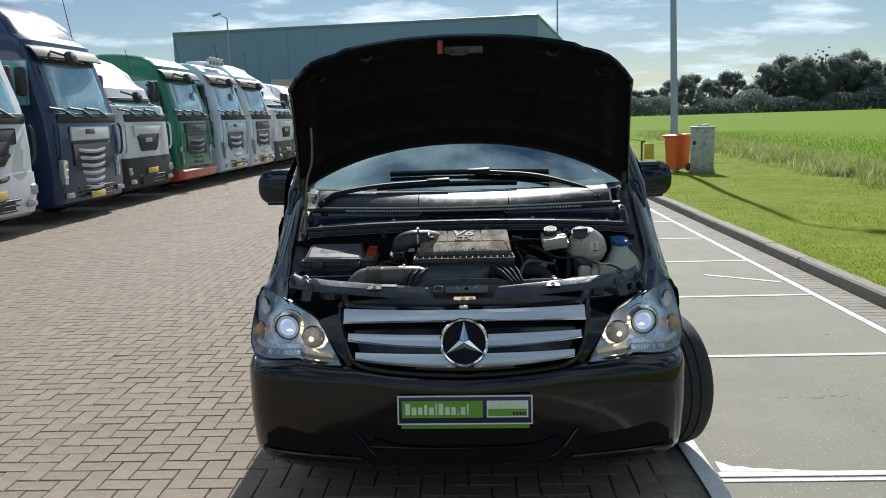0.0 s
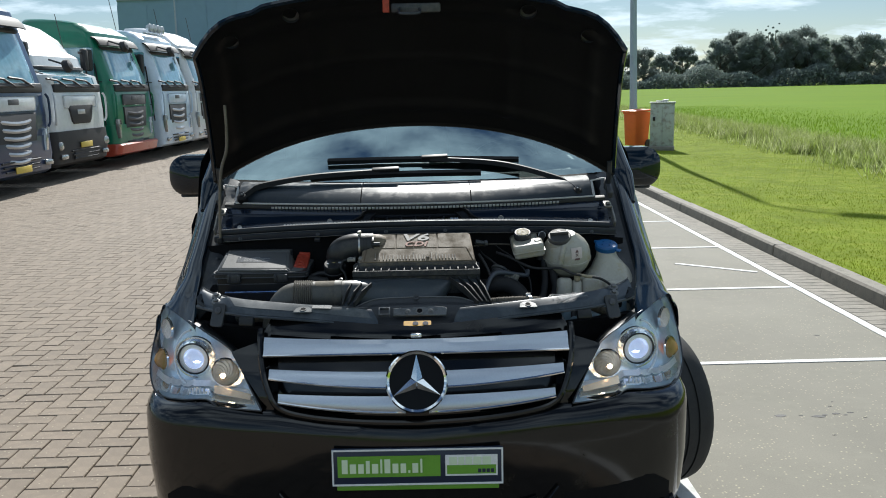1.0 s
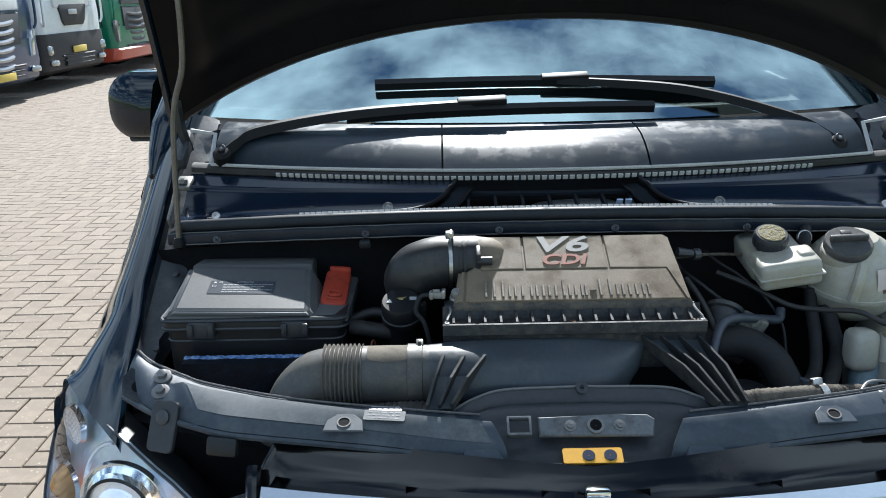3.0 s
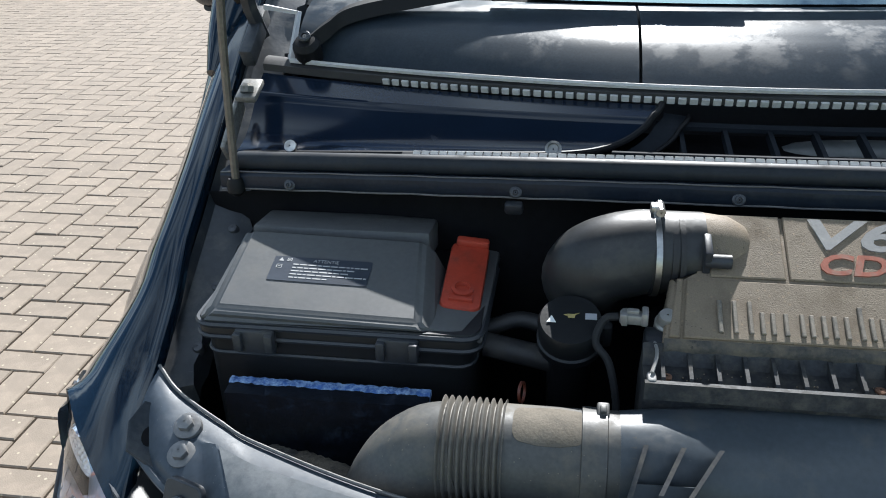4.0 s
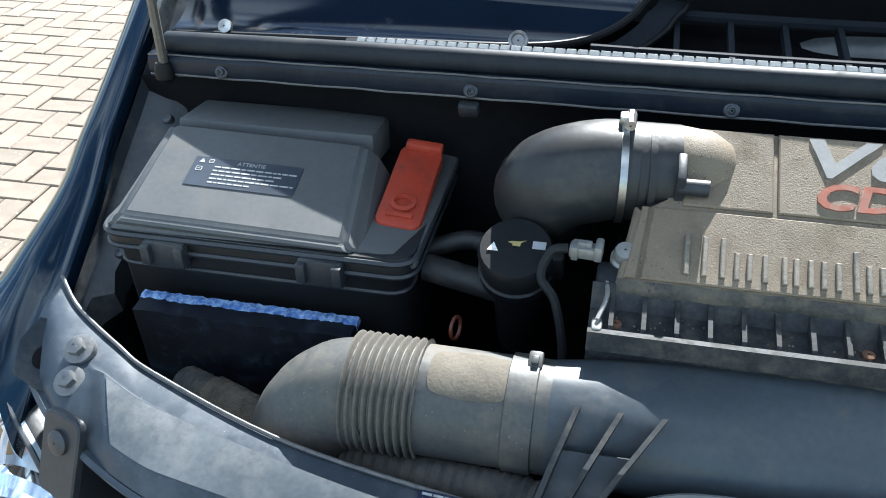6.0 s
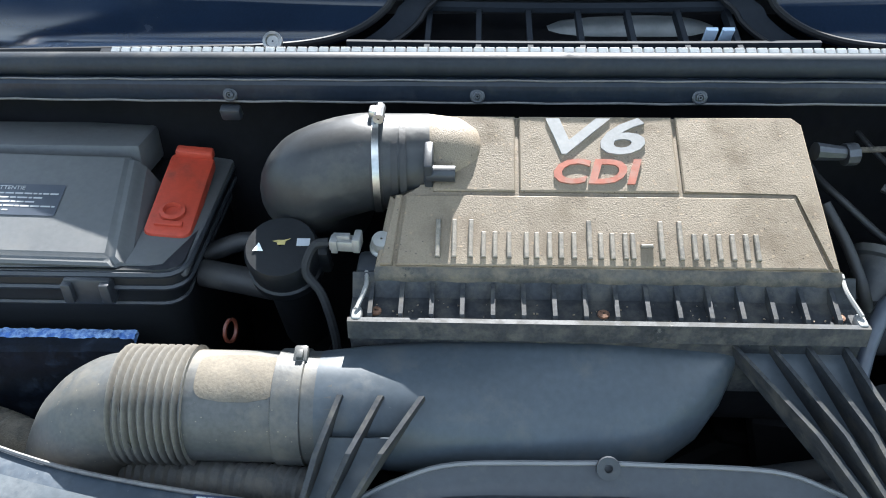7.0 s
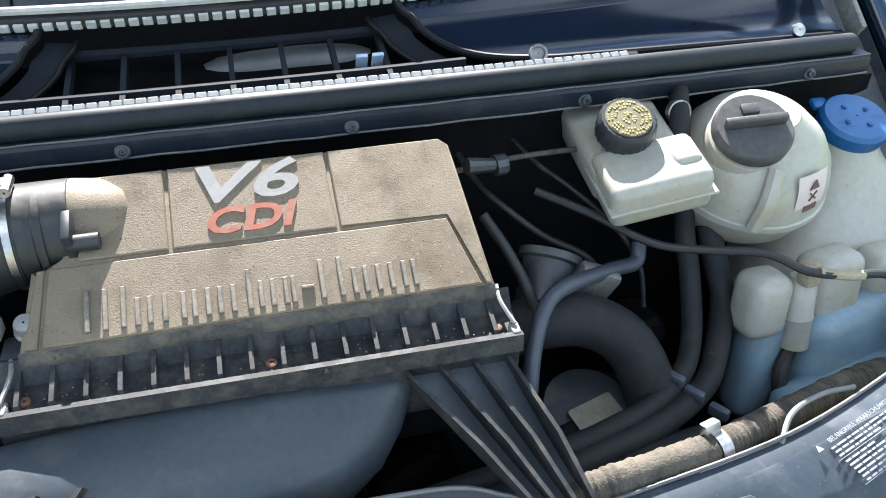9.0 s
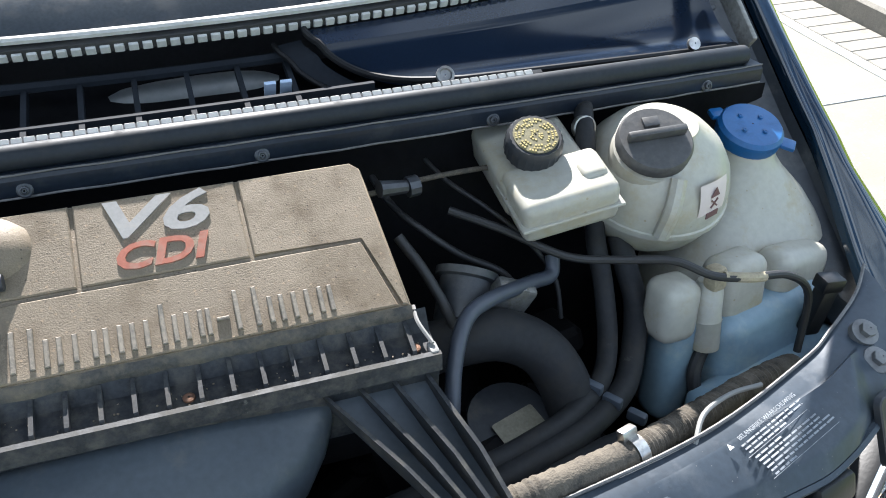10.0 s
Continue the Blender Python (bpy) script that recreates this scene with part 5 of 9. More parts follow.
def hood_in(u, v):
    x = abs(-1 + 2 * u)
    d = -0.014
    inside = 0.10 < v < 0.90 and x < 0.90
    if inside:
        rib = min(abs(x - 0.0), abs(x - 0.45), abs(x - 0.86))
        cross = min(abs(v - 0.14), abs(v - 0.86), abs(v - 0.5) + 0.02)
        d -= 0.007 * max(0, 1 - rib / 0.05) + 0.007 * max(0, 1 - cross / 0.06)
    return hood_pt(0.5 + (u - 0.5) * 0.985, 0.012 + 0.976 * v, d)


surf(bm, hood_in, 72, 44)
vp("bonnet_liner", bm, HOODIN, bonnet, "matt black bonnet underside with pressed ribs")
bm = bmesh.new()
edge = [hood_pt(u, 1.0, -0.006) for u in np.linspace(0, 1, 40)]
edge = [hood_pt(0, v, -0.006) for v in np.linspace(0, 0.98, 14)] + edge + [hood_pt(1, v, -0.006) for v in np.linspace(0.98, 0, 14)]
tube(bm, edge, 0.010, 6)
vp("bonnet_edge", bm, PAINT, bonnet)
bm = bmesh.new()
edge = [hood_pt(u, 0.0, -0.008) for u in np.linspace(0, 1, 40)]
tube(bm, edge, 0.011, 6)
vp("rear_edge", bm, HOODIN, bonnet)
# latch bow and its red lever
hb = Vector(hood_pt(0.5, 0.90, -0.04))
bm = bmesh.new()
rbox(bm, (0.16, 0.02, 0.03), Matrix.Translation(hb + Vector((0.02, 0, 0))), 0.006)
tube(bm, cr([hb + Vector((-0.03, 0, 0)), hb + Vector((-0.03, -0.05, -0.02)), hb + Vector((0.03, -0.05, -0.02)), hb + Vector((0.03, 0, 0))], 4), 0.005, 6)
vp("latch_bow", bm, BAY, bonnet)
bm = bmesh.new()
rbox(bm, (0.022, 0.02, 0.07), Matrix.Translation(hb + Vector((-0.075, -0.01, 0.02))), 0.004)
vp("safety_lever", bm, RED, bonnet, "orange-red safety lever")
for x_, v_ in ((0.09, 0.86), (0.24, 0.91), (0.76, 0.91), (0.91, 0.86)):
    bm = bmesh.new()
    p = Vector(hood_pt(x_, v_, -0.022))
    lathe(bm, [(0.028, -0.004), (0.026, 0.006), (0.016, 0.012), (0.014, 0.03), (0.001, 0.032)], 14, frame_of(p, (1, 0, 0), (0, 0.65, -0.75)) @ pose(0, 0, 0, 0, 0, 0))
    vp("rubber_stop", bm, RUBBER, bonnet)
# prop rod
bm = bmesh.new()
tube(bm, cr([(-0.722, 0.66, 1.10), (-0.716, 0.655, 1.20), (-0.705, 0.645, 1.32), (-0.694, 0.64, 1.38), (-0.672, 0.63, 1.44), (-0.664, 0.62, 1.52), (-0.664, 0.615, 1.60)], 5), 0.0055, 8)
rod_boot = bmesh.new()
lathe(rod_boot, [(0.006, 0.012), (0.009, 0.012), (0.012, 0.004), (0.012, -0.006), (0.006, -0.012)], 16, pose(-0.722, 0.66, 1.104))
vp("rod_boot", rod_boot, WIPER)
vp("prop_rod", bm, mat("dull_rod", (0.16, 0.145, 0.125), 0.5, 0.6, 0.3, 20, 200, 0.1), None, "dull steel bonnet prop rod")
for sx in (-1, 1):  # hinges
    bm = bmesh.new()
    tube(bm, [(sx * 0.765, 0.93, 1.24), (sx * 0.765, 0.89, 1.29), (sx * 0.755, 0.84, 1.36)], 0.012, 6)
    rbox(bm, (0.02, 0.10, 0.03), pose(sx * 0.765, 0.90, 1.245, 30, 0, 0), 0.004)
    vp("bonnet_hinge", bm, BAY)
    bm = bmesh.new()  # light grey bracket at the screen corner
    x0 = sx * 0.70
    tube(bm, [(sx * 0.755, 0.925, 1.282), (x0, 0.915, 1.275), (x0 + sx * 0.004, 0.87, 1.215)], 0.005, 4)
    vp("corner_trim", bm, mat("grey_trim", (0.5, 0.5, 0.5), 0.5, 0, 0.1) if "grey_trim" not in bpy.data.materials else bpy.data.materials["grey_trim"])

# ---- scuttle: screw strip, rail, seals, trays, vent, cowl ----
def low(x):
    return 0.602 + 0.125 * x * x, 1.140 - 0.058 * x * x


def high(x):
    return 0.758 + 0.215 * x * x, 1.212 + 0.004 * x * x


XS = np.linspace(-0.745, 0.745, 41)
bm = bmesh.new()
loft(bm, [[(x, low(x)[0] + a, low(x)[1] + b) for a, b in ((-0.004, -0.009), (-0.006, -0.005), (-0.005, 0.008), (0.0, 0.013), (0.03, 0.010), (0.03, -0.016), (0.012, -0.016))] for x in XS])
strip = vp("screw_strip", bm, STRIP, None, "dusty black strip with screws below the scuttle")
for x in (-0.645, -0.356, -0.107, 0.108, 0.357, 0.652):
    y, z = low(x)
    bm = bmesh.new()
    mm = frame_of((x, y - 0.006, z - 0.002), (1, 0, 0), (0, 0.35, 0.93))
    lathe(bm, [(0.0075, -0.002), (0.0075, 0.0010), (0.006, 0.002), (0.0042, 0.002), (0.0042, 0.0055), (0.003, 0.006), (0.002, 0.0045), (0.001, 0.0045)], 12, mm)
    vp("screw", bm, SCREW, strip)
bm = bmesh.new()
rbox(bm, (0.022, 0.012, 0.016), pose(-0.358, low(0.356)[0] - 0.006, low(0.356)[1] - 0.022, 20, 0, 0), 0.004)
vp("clip", bm, PLASTIC, strip)
# two thin pale lines added as highlights on the strip's edges
for dy, dz, r in ((-0.0045, -0.0100, 0.0012), (-0.002, 0.0125, 0.0010)):
    bm = bmesh.new()
    tube(bm, [(x, low(x)[0] + dy, low(x)[1] + dz + 0.0006 * math.sin(x * 61)) for x in XS], r, 6)
    vp("strip_lip", bm, EDGE, strip, "pale line painted as the strip's edge highlight")
bm = bmesh.new()
tube(bm, [(x, low(x)[0] + 0.014, low(x)[1] + 0.022) for x in np.linspace(-0.722, 0.722, 41)], 0.0120, 18)
vp("scuttle_rail", bm, RAIL, None, "black round seal rail")
# pale colour stands for sun glinting on the seals' dark rubber
TEETH = mat("glint_seal_teeth", (0.46, 0.45, 0.43), 0.35, 0.0, 0.2, 20, 200, 0.05)


def teeth(name, line, x0, x1, n, size, parent, tilt):
    bm = bmesh.new()
    for i in range(n):
        x = x0 + (x1 - x0) * i / (n - 1)
        y, z = line(x)
        dx = (line(x + 0.01)[0] - line(x - 0.01)[0]) / 0.02
        rbox(bm, size, pose(x, y, z, tilt, 0, math.degrees(math.atan(dx))), 0.0006, 1)
    return vp(name, bm, TEETH, parent, "row of seal teeth, pale colour for the sun's glint")


bm = bmesh.new()
loft(bm, [[(x, low(x)[0] + a, low(x)[1] + b) for a, b in ((0.022, 0.020), (0.024, 0.031), (0.030, 0.032), (0.034, 0.027), (0.034, 0.016))] for x in np.linspace(-0.50, 0.43, 31)])
seal_low = vp("lower_seal", bm, VENT, None, "rubber seal with notched edge")
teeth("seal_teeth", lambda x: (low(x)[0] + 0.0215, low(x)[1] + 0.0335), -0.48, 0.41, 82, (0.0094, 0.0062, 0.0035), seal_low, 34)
bm = bmesh.new()
loft(bm, [[(x, high(x)[0] + a, high(x)[1] + b) for a, b in ((-0.012, -0.012), (-0.012, -0.002), (0.0, 0.004), (0.014, 0.004), (0.014, -0.014))] for x in XS])
seal_high = vp("upper_seal", bm, RUBBER, None, "rubber edge strip with notches")
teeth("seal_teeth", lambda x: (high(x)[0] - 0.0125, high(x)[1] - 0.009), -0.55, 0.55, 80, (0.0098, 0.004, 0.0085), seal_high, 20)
# bright line along the seal: its sunlit edge, painted pale
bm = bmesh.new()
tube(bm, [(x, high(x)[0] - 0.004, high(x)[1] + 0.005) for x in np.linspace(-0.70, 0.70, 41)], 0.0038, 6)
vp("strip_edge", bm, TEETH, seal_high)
# trays on either side of the vent
for sx in (-1, 1):
    bm = bmesh.new()

    def tray(u, v):
        inner = 0.185 + 0.155 * (1 - v) ** 1.9
        x = sx * (inner + (0.745 - inner) * u)
        y0, z0 = low(x)[0] + 0.044, low(x)[1] + 0.018
        y1, z1 = high(x)[0] - 0.014, high(x)[1] - 0.020
        sag = 0.014 * math.sin(math.pi * min(1.0, v / 0.72)) - 0.005 * max(0.0, min(1.0, (v - 0.70) / 0.04))
        return (x, y0 + (y1 - y0) * v, z0 + (z1 - z0) * v - sag + 0.006 * (1 - u) * (1 - v))

    surf(bm, tray, 48, 50, 0.004)
    t_ob = vp("scuttle_tray", bm, COWL, None, "smooth dark blue-black scuttle tray")
    bm = bmesh.new()
    pts = [tray(0.0, v) for v in np.linspace(1, 0, 26)] + [tray(u, 0.0) for u in np.linspace(0.03, 0.97, 24)]
    tube(bm, [(p[0], p[1], p[2] + 0.002) for p in pts], 0.0042, 8)
    vp("tray_edge", bm, WIPER, t_ob)
    # flat lip that sweeps round the vent opening beside the tray
    bm = bmesh.new()
    surf(bm, lambda u, v: (tray(0.0, v)[0] - sx * (0.004 + 0.030 * u), tray(0.0, v)[1] - 0.012 * u * (1 - v), tray(0.0, v)[2] - 0.010 - 0.004 * u), 4, 26, 0.003)
    vp("vent_lip", bm, VENT, t_ob)
    bm = bmesh.new()
    tube(bm, [(tray(0.0, v)[0] - sx * 0.034, tray(0.0, v)[1] - 0.012 * (1 - v), tray(0.0, v)[2] - 0.012) for v in np.linspace(0, 1, 26)], 0.003, 6)
    vp("lip_edge", bm, WIPER, t_ob)
    bm = bmesh.new()
    lathe(bm, [(0.010, -0.002), (0.010, 0.003), (0.007, 0.004), (0.006, 0.001), (0.001, 0.001)], 14, frame_of((sx * 0.315, 0.650, 1.171), (1, 0, 0), (0, 0.6, 0.8)))
    vp("ring_screw", bm, bpy.data.materials["ring_steel"] if "ring_steel" in bpy.data.materials else mat("ring_steel", (0.22, 0.22, 0.22), 0.45, 0.6, 0.3, 40, 200, 0.1), t_ob)
    bm = bmesh.new()
    lathe(bm, [(0.008, -0.002), (0.008, 0.004), (0.001, 0.005)], 12, frame_of((sx * 0.655, 0.695, 1.148), (1, 0, 0), (0, 0.6, 0.8)))
    vp("ring_screw", bm, STEEL, t_ob)
# vent grille
vent = vp("vent", (lambda b: (surf(b, lambda u, v: (-0.30 + 0.6 * u, 0.66 + 0.12 * v, 1.09 + 0.06 * v), 2, 2, 0.004), b)[1])(bmesh.new()), DARK, None, "open plastic air vent grid")


def vent_pt(x, v):
    y0, z0 = low(x)[0] + 0.040, low(x)[1] + 0.026
    y1, z1 = high(x)[0] - 0.012, high(x)[1] - 0.018
    return Vector((x, y0 + (y1 - y0) * v, z0 + (z1 - z0) * v - 0.010 - 0.012 * v))


for k in range(7):
    x = -0.160 + 0.0534 * k
    bm = bmesh.new()
    loft(bm, [[vent_pt(x, v) + Vector((a, 0, b)) for a, b in ((-0.0028, 0), (0.0028, 0), (0.0022, -0.014), (-0.0022, -0.014))] for v in (0, 0.25, 0.5, 0.75, 1)])
    vp("vent_bar", bm, VENT, vent)
bm = bmesh.new()
loft(bm, [[vent_pt(x, 0.30) + Vector((0, a, b)) for a, b in ((-0.0028, 0.0006), (0.0028, 0.0006), (0.0022, -0.014), (-0.0022, -0.014))] for x in np.linspace(-0.245, 0.245, 15)])
vp("vent_bar", bm, VENT, vent)
bm = bmesh.new()
tube(bm, [vent_pt(x, 0.97) for x in np.linspace(-0.19, 0.19, 14)], 0.006, 6)
vp("vent_bar", bm, VENT, vent)
bm = bmesh.new()
tube(bm, cr([(-0.05, 0.768, 1.128), (0.02, 0.768, 1.132), (0.09, 0.768, 1.134), (0.165, 0.768, 1.130)], 4), [0.010, 0.013, 0.016, 0.017, 0.018, 0.018, 0.018, 0.018, 0.018, 0.018, 0.017, 0.014, 0.010], 12)
vp("vent_duct", bm, mat("pale_duct", (0.22, 0.225, 0.22), 0.5, 0.0, 0.15, 12, 160, 0.05), vent, "pale duct behind the grid")
bm = bmesh.new()
for x in (0.135, 0.152):
    rbox(bm, (0.012, 0.004, 0.03), pose(x, 0.70, 1.155, 30, 0, 0), 0)
vp("vent_label", bm, mat("pale_blue_label", (0.45, 0.55, 0.68), 0.5, 0, 0.1), vent)
# cowl under the screen in three lengths
for x0, x1 in ((-0.70, -0.212), (-0.208, 0.212), (0.216, 0.70)):
    bm = bmesh.new()

    def cowl(u, v):
        x = x0 + (x1 - x0) * u
        y0, z0 = high(x)[0] + 0.012, high(x)[1] + 0.0
        y1, z1 = screen_y(x) - 0.015, 1.274 + 0.02 * x * x
        z = z0 + (z1 - z0) * interp(v, [0, 0.15, 0.3, 0.5, 0.7, 0.85, 1], [0, 0.36, 0.62, 0.84, 0.95, 1.0, 1.0])
        return (x, y0 + (y1 - y0) * v, z)

    surf(bm, cowl, 24, 16, 0.004)
    vp("cowl_panel", bm, COWL_TOP, None, "smooth dark plastic cowl below the windscreen")


def wiper(name, pivot, knee, hold, b0, b1, label):
    bm = bmesh.new()
    lathe(bm, [(0.020, -0.02), (0.020, 0.012), (0.014, 0.02), (0.001, 0.021)], 14, frame_of(pivot, (1, 0, 0), (0, 0.8, 0.5)))
    o = vp(name, bm, WIPER, None, label)
    bm = bmesh.new()
    nm_ = frame_of(Vector(pivot) + Vector((0, -0.008, 0.020)), (1, 0, 0), (0, 0.75, 0.65))
    lathe(bm, [(0.0045, 0.0), (0.009, 0.0), (0.009, 0.004), (0.0075, 0.006), (0.0045, 0.005)], 14, nm_)
    vp("nut", bm, SCREW, o, "dull steel nut")
    bm = bmesh.new()
    lathe(bm, [(0.001, 0.004), (0.0035, 0.004), (0.0045, 0.0)], 10, nm_)
    vp("spindle", bm, STEEL, o)
    bm = bmesh.new()
    P = cr([pivot, *knee, hold], 8)
    rings = []
    for i, p in enumerate(P):
        t = i / (len(P) - 1)
        w, h = 0.020 - 0.006 * t, 0.016 - 0.006 * t
        rings.append([(p[0], p[1] - w, p[2] - h * 0.6), (p[0], p[1] - w * 0.7, p[2] + h), (p[0], p[1] + w * 0.7, p[2] + h * 1.2), (p[0], p[1] + w, p[2] - h * 0.4)])
    loft(bm, rings)
    vp("arm", bm, WIPER, o)
    bm = bmesh.new()
    b0, b1 = Vector(b0), Vector(b1)
    d = (b1 - b0)
    pts = [b0 + d * t + Vector((0, 0, 0.006 * math.sin(math.pi * t))) for t in np.linspace(0, 1, 12)]
    loft(bm, [[p + Vector(q) for q in ((0, -0.011, 0.004), (0, 0.0, 0.014), (0, 0.010, 0.006), (0, 0.002, -0.012), (0, -0.002, -0.012))] for p in pts])
    vp("blade", bm, WIPER, o)
    bm = bmesh.new()
    hd = Vector(hold)
    ang = math.degrees(math.atan2(d.y, d.x))
    rbox(bm, (0.11, 0.026, 0.016), Matrix.Translation(hd + Vector((0.02, 0, 0.008))) @ pose(0, 0, 0, 20, -2, ang), 0.004)
    vp("blade_holder", bm, WIPER, o)
    return o


wiper("wiper", (-0.674, 0.862, 1.233), ((-0.648, 0.893, 1.254), (-0.60, 0.925, 1.276), (-0.40, 0.960, 1.304)), (-0.14, 0.985, 1.318), (-0.42, 0.968, 1.296), (0.265, 0.99, 1.306), "black wiper arm and blade at rest")
wiper("wiper", (0.640, 0.895, 1.228), ((0.622, 0.93, 1.248), (0.565, 0.99, 1.278), (0.35, 1.07, 1.332)), (0.06, 1.10, 1.356), (-0.365, 1.105, 1.352), (0.43, 1.10, 1.346), "black wiper arm and blade raised higher")

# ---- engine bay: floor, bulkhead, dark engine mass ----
# these parts are coloured near-black to stand for the bay's shade
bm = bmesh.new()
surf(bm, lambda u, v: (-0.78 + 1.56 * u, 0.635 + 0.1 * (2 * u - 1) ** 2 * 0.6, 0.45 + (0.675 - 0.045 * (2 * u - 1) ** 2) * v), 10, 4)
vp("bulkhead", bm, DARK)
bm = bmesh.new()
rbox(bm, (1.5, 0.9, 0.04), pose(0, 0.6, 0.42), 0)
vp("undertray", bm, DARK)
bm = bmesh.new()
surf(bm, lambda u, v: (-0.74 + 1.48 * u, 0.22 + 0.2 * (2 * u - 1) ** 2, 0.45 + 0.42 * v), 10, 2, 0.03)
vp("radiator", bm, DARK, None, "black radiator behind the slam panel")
engine = vp("engine_block", (lambda b: (rbox(b, (0.62, 0.22, 0.22), pose(0.05, 0.49, 0.66), 0.03, 2), b)[1])(bmesh.new()), DARK, None, "engine block with pipes, bay shade put into its near-black colour")
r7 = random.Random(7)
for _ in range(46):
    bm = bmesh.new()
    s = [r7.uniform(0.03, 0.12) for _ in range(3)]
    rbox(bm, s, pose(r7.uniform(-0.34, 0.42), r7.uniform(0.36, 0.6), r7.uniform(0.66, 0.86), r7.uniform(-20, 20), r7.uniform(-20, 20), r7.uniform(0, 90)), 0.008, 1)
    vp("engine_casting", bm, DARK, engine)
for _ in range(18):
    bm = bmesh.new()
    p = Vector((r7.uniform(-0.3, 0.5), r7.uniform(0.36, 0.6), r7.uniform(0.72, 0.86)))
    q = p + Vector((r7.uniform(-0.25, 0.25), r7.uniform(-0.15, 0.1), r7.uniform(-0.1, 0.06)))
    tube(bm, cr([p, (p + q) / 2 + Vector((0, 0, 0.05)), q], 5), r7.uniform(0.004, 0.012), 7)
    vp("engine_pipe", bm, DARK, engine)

# ---- air filter box ----
AM = frame_of((0, 0.49, 1.0965), (1, 0, 0), (0, 0.888, 0.459))
bm = bmesh.new()
prism(bm, [(-0.150, 0.085), (0.186, 0.085), (0.197, 0.076), (0.208, -0.079), (-0.196, -0.079), (-0.186, -0.002), (-0.152, -0.002)][::-1], -0.075, -0.0028, AM, 0.007, 3)
airbox = vp("air_filter_box", bm, DUSTY, None, "dust-covered grey-brown air filter box cover with raised lettering")


def on_cover(name, outline, z0, z1, material, bevel=0.0012, label=""):
    bm = bmesh.new()
    prism(bm, outline, z0, z1, AM, bevel)
    return vp(name, bm, material, airbox, label)


on_cover("cover_panel", [(-0.146, 0.0815), (-0.146, 0.0), (-0.0715, 0.0), (-0.0715, 0.0815)][::1], -0.004, 0.0004, DUSTY)
on_cover("cover_panel", [(-0.0675, 0.0815), (-0.0675, 0.0), (0.0755, 0.0), (0.0745, 0.0815)], -0.004, 0.0004, DUSTY)
on_cover("cover_panel", [(0.0785, 0.0815), (0.0795, 0.0), (0.1785, 0.0), (0.180, -0.003), (0.198, -0.0745), (0.2035, -0.0755), (0.194, 0.074), (0.186, 0.0815)], -0.004, 0.0004, DUSTY)
on_cover("cover_panel", [(-0.170, -0.0045), (-0.176, -0.0745), (0.1945, -0.0745), (0.1765, -0.0045)], -0.004, 0.0002, DUSTY)
on_cover("cover_panel", [(-0.1795, -0.0045), (-0.1735, -0.0045), (-0.1795, -0.0745), (-0.190, -0.0745)], -0.004, 0.0002, DUSTY)
# raised emblems
bm = lettering("V6", 0.060, 0.0018, AM @ pose(-0.004, 0.0565, 0.0013) @ Matrix.Diagonal((1.50, 0.90, 1, 1)), 0.22, 0.0012)
vp("emblem", bm, SILVER_TEXT, airbox, "raised silver engine emblem", 0)
bm = lettering("CDI", 0.037, 0.0018, AM @ pose(-0.001, 0.019, 0.0013) @ Matrix.Diagonal((1.26, 0.95, 1, 1)), 0.22, 0.0010)
vp("emblem", bm, mat("red_emblem", (0.30, 0.10, 0.065), 0.45, 0, 0.2, 30, 300, 0.05, dirt=(0.25, 0.14, 0.1)), airbox, "raised red engine emblem", 0)
# maker's name: plain raised shapes
EMBOSS = mat("emboss_worn", (0.20, 0.172, 0.135), 0.55, 0.0, 0.25, 25, 350, 0.25, dirt=(0.10, 0.093, 0.08), dirt_at=0.6)


def bar(x0, x1, y0, y1):
    bm = bmesh.new()
    prism(bm, [(x0, y0), (x1, y0), (x1, y1), (x0, y1)], 0.0, 0.0038, AM, 0.0008)
    vp("raised_bar", bm, EMBOSS, airbox)


x, base_, mid_, top_ = -0.146, -0.068, -0.043, -0.031
for w, bars, tall in ((0.040, (0.004, 0.0185, 0.033), (0, 1, 2)), (0.020, (0.003, 0.013), ()), (0.015, (0.004,), ()), (0.019, (0.003, 0.012), ()), (0.020, (0.003, 0.013), ()), (0.022, (0.003, 0.0165), (1,)), (0.020, (0.003, 0.013), ()), (0.016, (0.003, 0.0095), ()), (0.013, (), ()), (0.027, (0.003, 0.0195), (0, 1)), (0.020, (0.003, 0.013), ()), (0.022, (0.003, 0.0145), ()), (0.019, (0.003, 0.012), ())):
    for k, q in enumerate(bars):
        bar(x + q, x + q + 0.0042, base_, top_ if k in tall else mid_)
    if not bars:
        bar(x + 0.001, x + w - 0.001, -0.0565, -0.0535)
    x += w + 0.0012
# hump that joins the intake elbow
bm = bmesh.new()
rings = []
for xx, r in ((-0.178, 0.040), (-0.150, 0.041), (-0.125, 0.038), (-0.108, 0.030), (-0.097, 0.018), (-0.092, 0.004)):
    rings.append([(xx, 0.546 + r * 1.05 * math.cos(a), 1.098 + r * math.sin(a)) for a in (2 * math.pi * k / 20 for k in range(20))])
loft(bm, rings)
vp("intake_hump", bm, DUSTY, airbox)
